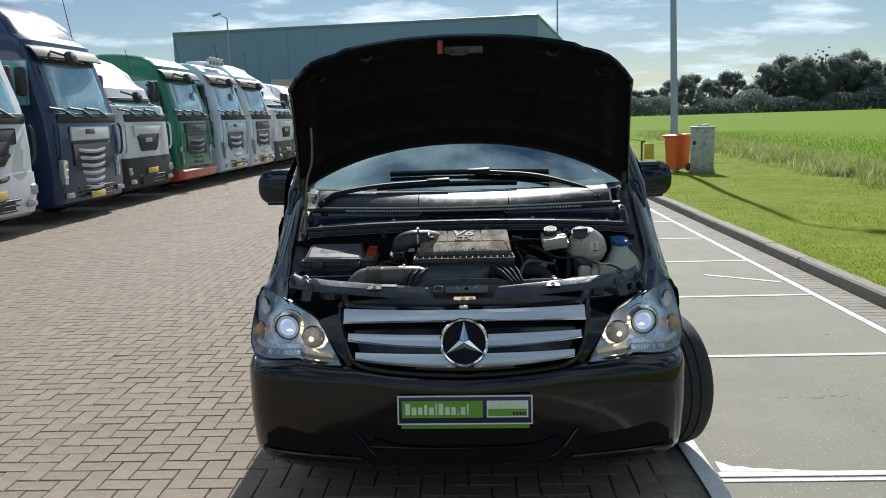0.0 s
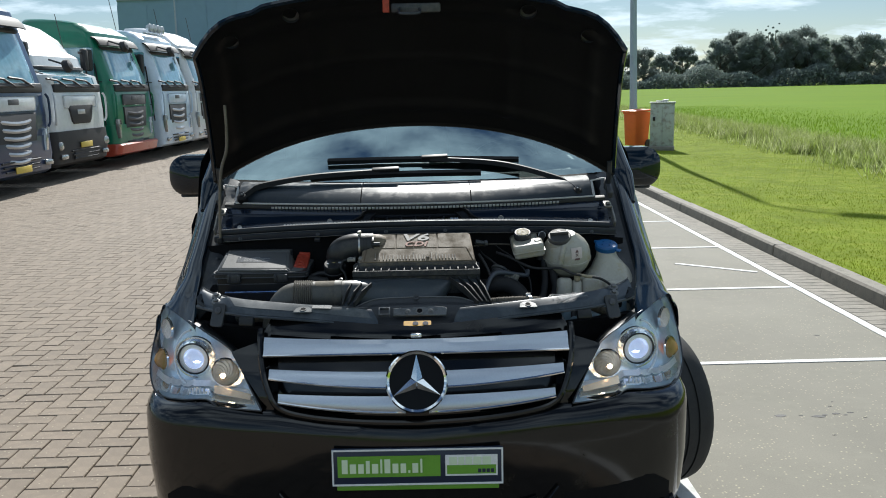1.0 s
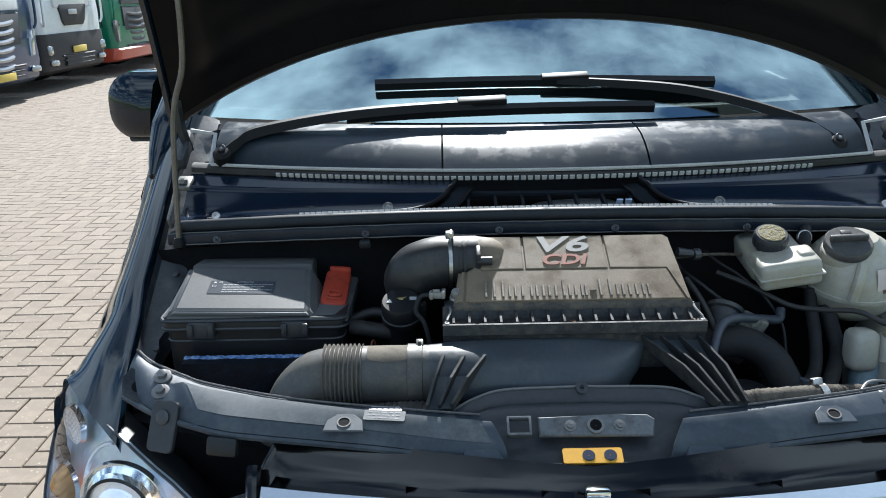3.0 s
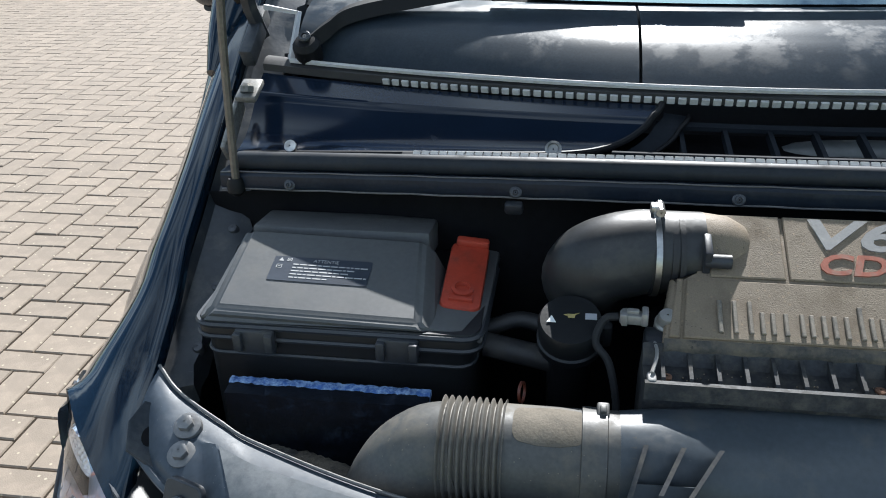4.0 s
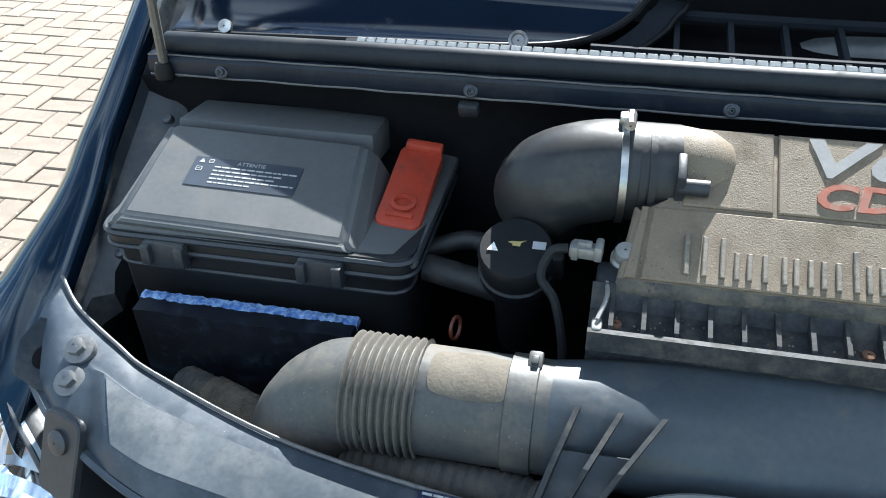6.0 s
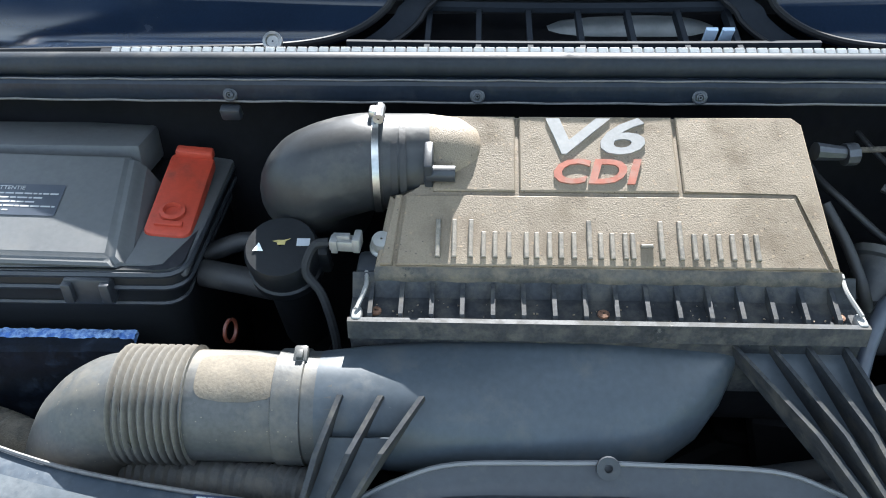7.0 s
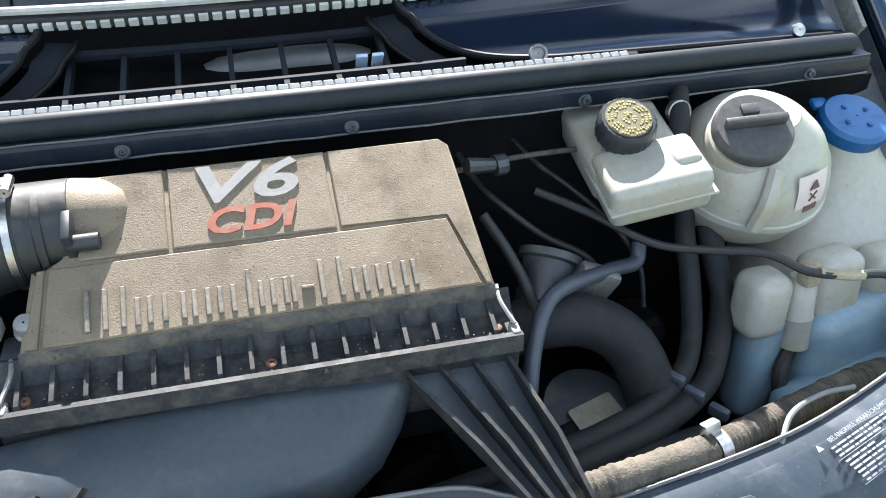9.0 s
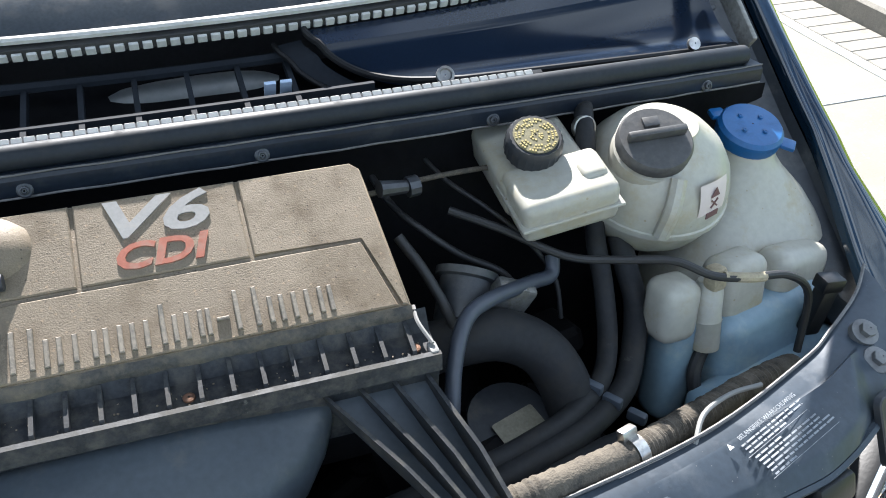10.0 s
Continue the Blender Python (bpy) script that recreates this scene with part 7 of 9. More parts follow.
vp("print", bm, GREY_PRINT, dark_label, "", 0)

# ---- battery box ----
bm = bmesh.new()
loft(bm, [[(-0.5425 + x * s, 0.560 + y * s2, z + 0.0 * y) for x, y in rrect(0.325, 0.215, 0.02)] for s, s2, z in ((0.93, 0.93, 0.70), (0.95, 0.95, 1.0), (0.955, 0.955, 1.005), (1.0, 1.0, 1.008), (1.0, 1.0, 1.022), (0.985, 0.985, 1.028))])
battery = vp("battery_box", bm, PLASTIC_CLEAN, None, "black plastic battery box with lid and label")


def lid(u, v, d=0.0):
    x0 = interp(v, [0, 1], [-0.697, -0.692])
    x = x0 + (-0.452 - x0 + 0.02 * (1 - v)) * u
    y = 0.452 + 0.140 * v
    z = 1.041 + 0.040 * v - 0.006 * u
    return (x, y, z + d)


bm = bmesh.new()
ring_top = [lid(0.06, 0.06), lid(0.94, 0.06), lid(0.95, 0.97), lid(0.06, 0.97)]
ring_mid = [lid(0.01, 0.0, -0.008), lid(0.99, 0.0, -0.008), lid(1.0, 1.0, -0.010), lid(0.01, 1.0, -0.010)]
ring_bot = [(-0.700, 0.455, 1.024), (-0.425, 0.455, 1.022), (-0.435, 0.60, 1.022), (-0.700, 0.60, 1.024)]
loft(bm, [ring_bot, ring_mid, ring_top])
bmesh.ops.bevel(bm, geom=list(bm.edges), offset=0.005, segments=2, affect="EDGES")
vp("lid", bm, LID, battery, "black lid, its colour paled for sunlight")
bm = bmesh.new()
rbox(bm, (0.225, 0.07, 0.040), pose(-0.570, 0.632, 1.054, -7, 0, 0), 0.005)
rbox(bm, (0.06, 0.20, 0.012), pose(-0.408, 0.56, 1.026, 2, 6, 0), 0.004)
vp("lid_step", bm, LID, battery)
for z0, s0, r0 in ((1.0235, 1.0, 0.0035), (1.0085, 1.0, 0.003), (0.985, 0.952, 0.0025)):  # moulded rims
    bm = bmesh.new()
    line = [(-0.5425 + x * s0, 0.560 + y * s0, z0) for x, y in rrect(0.325, 0.215, 0.02)]
    tube(bm, line + line[:1], r0, 6, False)
    vp("rim", bm, PLASTIC, battery)
for x0 in (-0.632, -0.470):
    bm = bmesh.new()
    rbox(bm, (0.045, 0.012, 0.030), pose(x0, 0.450, 1.008), 0.003)
    rbox(bm, (0.010, 0.018, 0.022), pose(x0 - 0.018, 0.447, 1.010), 0.002)
    rbox(bm, (0.010, 0.018, 0.022), pose(x0 + 0.018, 0.447, 1.010), 0.002)
    vp("lid_clip", bm, PLASTIC, battery)
bm = bmesh.new()
RM = frame_of((-0.410, 0.563, 1.045), (1, 0.02, -0.1), (0.0, 0.96, 0.18))
prism(bm, rrect(0.047, 0.122, 0.010, 4), -0.012, 0.0, RM, 0.004, 2)
rbox(bm, (0.040, 0.012, 0.012), RM @ pose(0.002, 0.058, 0.002), 0.003)
red = vp("terminal_cover", bm, RED, battery, "red plastic terminal cover")
bm = bmesh.new()
lathe(bm, [(0.009, -0.001), (0.013, 0.0), (0.013, 0.004), (0.009, 0.005), (0.008, 0.001)], 18, RM @ pose(0, -0.030, 0))
rbox(bm, (0.028, 0.006, 0.004), RM @ pose(0, -0.047, 0.0015), 0.001)
vp("finger_ring", bm, RED, battery)
BMX = frame_of(Vector(lid(0.475, 0.52, 0.0005)), Vector(lid(1, 0.5)) - Vector(lid(0, 0.5)), Vector(lid(0.5, 1)) - Vector(lid(0.5, 0)))
bm = bmesh.new()
prism(bm, rrect(0.118, 0.040, 0.002, 2), 0, 0.0003, BMX)
vp("label", bm, bpy.data.materials["black_label"], battery, "small black warning label")
bm = lettering("ATTENTIE", 0.0068, 0.0003, BMX @ pose(0.004, 0.0145, 0.0006))
vp("print", bm, GREY_PRINT, battery, "", 0)
bm = bmesh.new()
rt = random.Random(17)
for k in range(5):
    px, end = -0.034, -0.034 + (0.084, 0.070, 0.062, 0.088, 0.046)[k]
    while px < end:
        w = rt.uniform(0.003, 0.010)
        rbox(bm, (w, 0.0017, 0.0003), BMX @ pose(px + w / 2, 0.0075 - 0.0054 * k, 0.0006), 0)
        px += w + 0.0014
prism(bm, [(-0.0032, -0.0026), (0.0032, -0.0026), (0.0, 0.003)], 0.0004, 0.0007, BMX @ pose(-0.050, 0.0145, 0))
for x0, y0, w, h in ((-0.040, 0.0145, 0.0048, 0.0044), (-0.050, 0.003, 0.006, 0.0052)):
    for dx, dy, ww, hh in ((0, h / 2, w, 0.0007), (0, -h / 2, w, 0.0007), (-w / 2, 0, 0.0007, h), (w / 2, 0, 0.0007, h), (0, 0, w * 0.5, 0.0008)):
        rbox(bm, (ww, hh, 0.0003), BMX @ pose(x0 + dx, y0 + dy, 0.0006), 0)
vp("print", bm, GREY_PRINT, battery, "", 0)
bm = bmesh.new()
surf(bm, lambda u, v: (-0.662 + 0.228 * u, 0.438 - 0.006 * v + 0.0010 * math.sin(9 * u), 0.70 + 0.262 * v + 0.0006 * math.sin(23 * u) * v), 60, 14, 0.020)
liner = vp("blue_liner", bm, BLUE_FOAM, battery, "dark insulating sleeve with a frayed blue edge")
# frayed top edge, coloured brighter than the face because light falls there
bm = bmesh.new()
loft(bm, [[(x_, y_ + 0.0005 * math.sin(x_ * 500), z_ + 0.0005 * math.sin(x_ * 310) + 0.0004 * math.sin(x_ * 733)) for y_, z_ in ((0.4312, 0.9590 - 0.002 * math.sin(x_ * 97) - 0.002 * math.sin(x_ * 331)), (0.4308, 0.9622), (0.4350, 0.9640), (0.4420, 0.9636), (0.4430, 0.958))] for x_ in np.linspace(-0.663, -0.433, 90)])
vp("liner_edge", bm, BLUE_EDGE, battery, "frayed blue edge, brightened as lit from above", 60)

# ---- oil filler cap, sensor ----
bm = bmesh.new()
OM = frame_of((-0.286, 0.462, 1.052), (1, 0, 0), (0, 0.93, 0.36))
lathe(bm, [(0.024, -0.16), (0.024, -0.05), (0.030, -0.048), (0.0352, -0.040), (0.0356, -0.030), (0.0335, -0.028), (0.0348, -0.006), (0.032, 0.0), (0.001, 0.001)], 28, OM)
oil = vp("oil_cap", bm, PLASTIC_CLEAN, None, "black oil filler cap with small symbols")
bm = bmesh.new()
rbox(bm, (0.016, 0.012, 0.034), OM @ pose(0.036, 0, -0.022), 0.004)
vp("grip", bm, PLASTIC_CLEAN, oil)
bm = bmesh.new()
prism(bm, [(-0.0075, 0.0008), (-0.003, -0.0008), (-0.003, -0.003), (0.004, -0.003), (0.0045, 0.0008), (0.009, 0.004), (0.003, 0.002), (-0.003, 0.002)], 0.0008, 0.0014, OM @ pose(0, 0.004, 0))
vp("symbol", bm, YELLOW, oil)
bm = bmesh.new()
prism(bm, [(-0.005, -0.004), (0.005, -0.004), (0, 0.005)], 0.0008, 0.0014, OM @ pose(-0.020, -0.002, 0))
vp("symbol", bm, WHITE_PRINT, oil)
bm = bmesh.new()
prism(bm, [(-0.006, -0.004), (0.006, -0.004), (0.006, 0.004), (-0.006, 0.004)], 0.0008, 0.0014, OM @ pose(0.021, 0.004, 0))
vp("symbol", bm, mat("grey_print", (0.35, 0.36, 0.38), 0.6, 0, 0.1), oil)
bm = bmesh.new()
rbox(bm, (0.026, 0.013, 0.011), pose(-0.224, 0.449, 1.066, 0, 0, -4), 0.002)
rbox(bm, (0.007, 0.018, 0.015), pose(-0.212, 0.449, 1.068, 0, 0, -4), 0.002)
rbox(bm, (0.006, 0.015, 0.013), pose(-0.232, 0.449, 1.066, 0, 0, -4), 0.001)
rbox(bm, (0.012, 0.006, 0.005), pose(-0.224, 0.449, 1.073, 0, 0, -4), 0.001)
sensor = vp("sensor", bm, mat("pale_connector", (0.27, 0.265, 0.25), 0.4, 0.4, 0.15, 30, 200, 0.1), None, "pale sensor plug with bright bolt")
bm = bmesh.new()
lathe(bm, [(0.001, 0.006), (0.008, 0.0055), (0.0095, 0.002), (0.0095, -0.006), (0.012, -0.008), (0.012, -0.026), (0.001, -0.026)], 18, frame_of((-0.190, 0.449, 1.068), (1, 0, 0), (0, 0.9, 0.43)))
vp("bolt", bm, bpy.data.materials["pale_connector"], sensor)
bm = bmesh.new()
rbox(bm, (0.040, 0.03, 0.06), pose(-0.192, 0.440, 1.025), 0.005)
vp("socket", bm, PLASTIC, sensor)
bm = bmesh.new()
tube(bm, cr([(-0.238, 0.450, 1.066), (-0.252, 0.449, 1.062), (-0.260, 0.440, 1.04), (-0.245, 0.43, 1.02), (-0.235, 0.42, 0.97), (-0.238, 0.41, 0.92)], 6), 0.0042, 8)
vp("wire", bm, HOSE, sensor)
bm = bmesh.new()
lathe(bm, [(0.0095, -0.0014), (0.0118, -0.0014), (0.0118, 0.0014), (0.0095, 0.0014)], 16, pose(-0.333, 0.42, 0.985, 84, 0, 78))
vp("dipstick_ring", bm, mat("orange_ring", (0.10, 0.025, 0.013), 0.5, 0, 0.1), None, "orange dipstick ring")
bm = bmesh.new()
tube(bm, cr([(-0.38, 0.50, 0.99), (-0.34, 0.495, 0.985), (-0.30, 0.49, 0.98)], 6), 0.014, 18)
tube(bm, cr([(-0.385, 0.53, 0.99), (-0.345, 0.54, 1.0), (-0.31, 0.53, 1.0)], 6), 0.010, 18)
vp("breather_hose", bm, RUBBER, None, "black breather hose in shadow")

# ---- reservoirs ----
bm = bmesh.new()
FRM = frame_of((0.402, 0.540, 1.084), (1, -0.03, 0.15), (0.05, 1, 0.16))
rbox(bm, (0.108, 0.072, 0.050), FRM @ pose(0, -0.012, -0.005), 0.010, 3)
rbox(bm, (0.100, 0.13, 0.046), FRM @ pose(-0.006, 0.062, -0.010), 0.010, 3)
rbox(bm, (0.114, 0.079, 0.004), FRM @ pose(0, -0.012, -0.006), 0.001, 1)
brake = vp("brake_reservoir", bm, TANK, None, "white plastic brake fluid reservoir")
bm = bmesh.new()
CM = frame_of((0.386, 0.568, 1.119), (1, 0, 0.05), (0, 0.93, 0.36))
prof = [(0.022, -0.03), (0.022, -0.012), (0.0295, -0.010), (0.0305, 0.002), (0.0295, 0.010), (0.027, 0.014), (0.001, 0.0138)]
rings = []
for r, z in prof:
    rings.append([CM @ Vector(((r + (0.0009 if k % 2 and r > 0.025 else 0)) * math.cos(2 * math.pi * k / 48), (r + (0.0009 if k % 2 and r > 0.025 else 0)) * math.sin(2 * math.pi * k / 48), z)) for k in range(48)])
loft(bm, rings)
vp("cap", bm, PLASTIC, brake, "black ribbed cap with yellow print")
bm = bmesh.new()
lathe(bm, [(0.001, 0.0152), (0.024, 0.0150), (0.0245, 0.0135)], 30, CM)
vp("cap_top", bm, mat("olive_cap", (0.13, 0.115, 0.06), 0.55, 0.0, 0.25, 30, 200, 0.05, dirt=(0.07, 0.065, 0.04), dirt_at=0.6), brake)
bm = bmesh.new()
for r in (0.0215, 0.0178, 0.0140, 0.0066, 0.004):
    n = int(r * 2100)
    for k in range(n):
        if (k * 7) % 9 < 6:
            a = 2 * math.pi * k / n
            rbox(bm, (0.0022, 0.0019, 0.0005), CM @ pose(r * math.cos(a), r * math.sin(a), 0.0155, 0, 0, math.degrees(a)), 0)
vp("print", bm, YELLOW, brake, "", 0)
bm = bmesh.new()
rbox(bm, (0.03, 0.03, 0.02), FRM @ pose(0.035, -0.012, 0.014), 0.008, 3)
vp("filler_bump", bm, TANK, brake)

bm = bmesh.new()
TC = Vector((0.545, 0.575, 1.045))
TM = frame_of(TC, (1, 0.05, 0.02), (0, 0.97, 0.22))
R0 = 0.088
prof = [(0.001, -R0)] + [(R0 * math.cos(radians(a)), R0 * 0.97 * math.sin(radians(a))) for a in (-70, -50, -30, -14)] + [(R0 * 1.0, -0.012), (R0 * 1.025, -0.011), (R0 * 1.025, -0.004), (R0 * 1.0, -0.003)] + [(R0 * math.cos(radians(a)), R0 * 0.97 * math.sin(radians(a))) for a in (10, 25, 40, 55, 68)] + [(0.03, R0 * 0.95), (0.001, R0 * 0.96)]
lathe(bm, prof, 40, TM)
exp_tank = vp("coolant_tank", bm, TANK, None, "round white coolant expansion tank")
bm = bmesh.new()
CM2 = frame_of((0.514, 0.536, 1.121), (1, -0.10, 0.06), (-0.1, 0.90, 0.42))
lathe(bm, [(0.038, -0.016), (0.0415, -0.012), (0.0415, -0.002), (0.039, 0.002), (0.001, 0.002)], 36, CM2)
vp("cap", bm, mat("worn_cap", (0.055, 0.055, 0.056), 0.5, 0.0, 0.3, 30, 200, 0.1, dirt=(0.10, 0.098, 0.092), dirt_at=0.62), exp_tank, "black screw cap with grip bar")
bm = bmesh.new()
rbox(bm, (0.066, 0.008, 0.012), CM2 @ pose(0, 0.002, 0.008), 0.002)
rbox(bm, (0.018, 0.012, 0.004), CM2 @ pose(0.0, 0.020, 0.004), 0.001)
vp("grip", bm, bpy.data.materials["worn_cap"], exp_tank)
bm = bmesh.new()
lathe(bm, [(0.046, -0.04), (0.042, -0.018), (0.036, -0.016)], 30, CM2)
vp("neck", bm, TANK, exp_tank)


def on_tank(ax, el, r):
    d = Vector((math.cos(radians(el)) * math.sin(radians(ax)), -math.cos(radians(el)) * math.cos(radians(ax)), math.sin(radians(el))))
    return TC + d * r, d


p, d = on_tank(17, 8, R0 + 0.0012)
LMX = frame_of(p, Vector((0, 0, 1)).cross(d), (0, 0, 1)) @ pose(0, 0, 0, 0, 0, 4) @ Matrix.Diagonal((1.15, 1.15, 1.15, 1))
bm = bmesh.new()
surf(bm, lambda u, v: LMX @ Vector(((u - 0.5) * 0.036, (v - 0.5) * 0.046, -((u - 0.5) * 0.036) ** 2 / (2 * R0) - ((v - 0.5) * 0.046) ** 2 / (2 * R0))), 6, 6)
vp("label", bm, mat("pink_white_label", (0.60, 0.52, 0.50), 0.5, 0, 0.06), exp_tank, "small pale warning label")
bm = bmesh.new()
prism(bm, [(-0.006, 0.008), (0.006, 0.008), (0, 0.018)], 0.0, 0.0008, LMX)
rbox(bm, (0.012, 0.0015, 0.001), LMX @ pose(0, 0, 0.0004, 0, 0, 45), 0)
rbox(bm, (0.012, 0.0015, 0.001), LMX @ pose(0, 0, 0.0004, 0, 0, -45), 0)
rbox(bm, (0.016, 0.006, 0.001), LMX @ pose(0, -0.013, -0.0004), 0)
vp("print", bm, mat("dark_print", (0.14, 0.07, 0.07), 0.6, 0, 0.1), exp_tank, "", 0)
bm = bmesh.new()
a, _ = on_tank(-14, 30, R0 + 0.002)
b, _ = on_tank(-22, -12, R0 + 0.004)
tube(bm, cr([a, on_tank(-18, 10, R0 + 0.006)[0], b], 5), 0.009, 8)
vp("moulded_rib", bm, TANK, exp_tank)
bm = bmesh.new()
tube(bm, cr([(0.475, 0.63, 1.12), (0.462, 0.60, 1.115), (0.452, 0.57, 1.09), (0.445, 0.55, 1.03)], 5), 0.011, 12)
vp("overflow_hose", bm, HOSE, exp_tank)
bm = bmesh.new()
lathe(bm, [(0.0115, -0.004), (0.0135, -0.004), (0.0135, 0.004), (0.0115, 0.004)], 18, frame_of((0.460, 0.597, 1.113), (1, 0, 0), (0, 0.3, 0.9)))
vp("hose_clip", bm, STEEL, exp_tank)

# screenwash tank
bm = bmesh.new()
rings = []
for z, cx, cy, w, d, r in ((1.055, 0.698, 0.612, 0.072, 0.07, 0.034), (1.035, 0.70, 0.610, 0.074, 0.072, 0.035), (1.02, 0.702, 0.606, 0.09, 0.085, 0.04), (0.99, 0.708, 0.596, 0.135, 0.10, 0.045), (0.95, 0.700, 0.580, 0.20, 0.13, 0.05), (0.91, 0.690, 0.570, 0.235, 0.15, 0.05), (0.86, 0.685, 0.560, 0.24, 0.16, 0.05), (0.80, 0.685, 0.555, 0.24, 0.16, 0.05), (0.70, 0.685, 0.555, 0.23, 0.15, 0.05)):
    rings.append([(cx + x, cy + y, z) for x, y in rrect(w, d, r, 6)])
loft(bm, rings)
wash = vp("washer_tank", bm, TANK, None, "milky washer tank with blue fluid and blue cap")
bm = bmesh.new()
rbox(bm, (0.175, 0.06, 0.165), pose(0.66, 0.462, 0.842, -8, 0, 14), 0.022, 4)
vp("fluid_body", bm, TANK_BLUE, wash, "lower tank tinted by blue fluid")
bm = bmesh.new()
rbox(bm, (0.05, 0.05, 0.15), pose(0.535, 0.462, 0.86, -6, 4, 6), 0.018, 4)
vp("fluid_pocket", bm, TANK_BLUE, wash)
bm = bmesh.new()
rbox(bm, (0.25, 0.05, 0.09), pose(0.655, 0.425, 0.815, -14, 0, 16), 0.02, 4)
vp("fluid_sump", bm, TANK_BLUE, wash)
bm = bmesh.new()
rbox(bm, (0.052, 0.05, 0.075), pose(0.522, 0.462, 0.945, -8, 4, 6), 0.016, 4)
vp("pocket", bm, TANK, wash)
bm = bmesh.new()
rbox(bm, (0.07, 0.05, 0.085), pose(0.615, 0.478, 0.940, -8, 0, 12), 0.016, 4)
vp("shoulder", bm, TANK, wash)
bm = bmesh.new()
lathe(bm, [(0.016, -0.055), (0.0165, -0.02), (0.0175, -0.018), (0.0165, -0.015), (0.017, 0.02), (0.012, 0.03), (0.001, 0.031)], 18, pose(0.565, 0.455, 0.945, -14, 0, 0))
vp("float_tube", bm, TANK, wash)
bm = bmesh.new()
rbox(bm, (0.10, 0.05, 0.06), pose(0.715, 0.500, 0.93, -8, 10, 16), 0.018, 4)
vp("shoulder", bm, TANK, wash)
bm = bmesh.new()
WM = frame_of((0.699, 0.610, 1.066), (1, -0.03, 0.0), (0, 0.96, 0.28))
lathe(bm, [(0.040, -0.012), (0.041, -0.008), (0.041, 0.004), (0.037, 0.009), (0.001, 0.010)], 30, WM)
rbox(bm, (0.020, 0.016, 0.008), WM @ pose(-0.030, 0.032, 0.002), 0.003)
rbox(bm, (0.030, 0.018, 0.006), WM @ pose(0.034, -0.026, -0.004, 0, 0, -40), 0.002)
vp("cap", bm, BLUECAP, wash, "blue flip cap")
bm = bmesh.new()
for k in range(4):
    lathe(bm, [(0.001, 0.0098), (0.0035, 0.0105), (0.003, 0.0118), (0.001, 0.012)], 8, WM @ pose(0.018 * math.cos(k * 1.57 + 0.5), 0.018 * math.sin(k * 1.57 + 0.5), 0))
vp("cap_stud", bm, BLUECAP, wash)
bm = bmesh.new()
rbox(bm, (0.020, 0.020, 0.028), pose(0.564, 0.452, 0.985, -10, 0, 10), 0.005, 2)
vp("float_plug", bm, mat("beige_tape", (0.33, 0.28, 0.19), 0.8, 0, 0.3, 60, 300, 0.4), wash)
bm = bmesh.new()
tube(bm, cr([(0.560, 0.4345, 1.000), (0.589, 0.43, 0.995), (0.612, 0.4315, 0.990)], 6), 0.0056, 10)
vp("tape_wrap", bm, bpy.data.materials["beige_tape"], None, "frayed beige tape round the loom")
bm = bmesh.new()
tube(bm, cr([(0.29, 0.56, 1.06), (0.338, 0.53, 1.046), (0.402, 0.50, 1.017), (0.454, 0.48, 1.014), (0.506, 0.455, 1.019), (0.546, 0.437, 1.003), (0.589, 0.43, 0.995), (0.648, 0.435, 0.981), (0.687, 0.435, 0.944), (0.683, 0.42, 0.87)], 6), 0.0047, 10)
vp("wiring_loom", bm, RUBBER, None, "black taped wiring loom over the tank")
bm = bmesh.new()
rbox(bm, (0.022, 0.020, 0.07), pose(0.712, 0.438, 0.915, 0, 8, 0), 0.004)
rbox(bm, (0.030, 0.022, 0.018), pose(0.716, 0.438, 0.952, 0, 8, 0), 0.003)
vp("pump_plug", bm, PLASTIC_CLEAN, None, "black washer pump plug")
bm = bmesh.new()
tube(bm, cr([(0.575, 0.447, 0.895), (0.560, 0.440, 0.885), (0.548, 0.428, 0.86), (0.555, 0.412, 0.82), (0.58, 0.395, 0.79)], 6), 0.0085, 10)
rbox(bm, (0.03, 0.02, 0.02), pose(0.572, 0.446, 0.897, 0, 30, 0), 0.005)
vp("washer_hose", bm, RUBBER, None, "black washer hose with elbow")

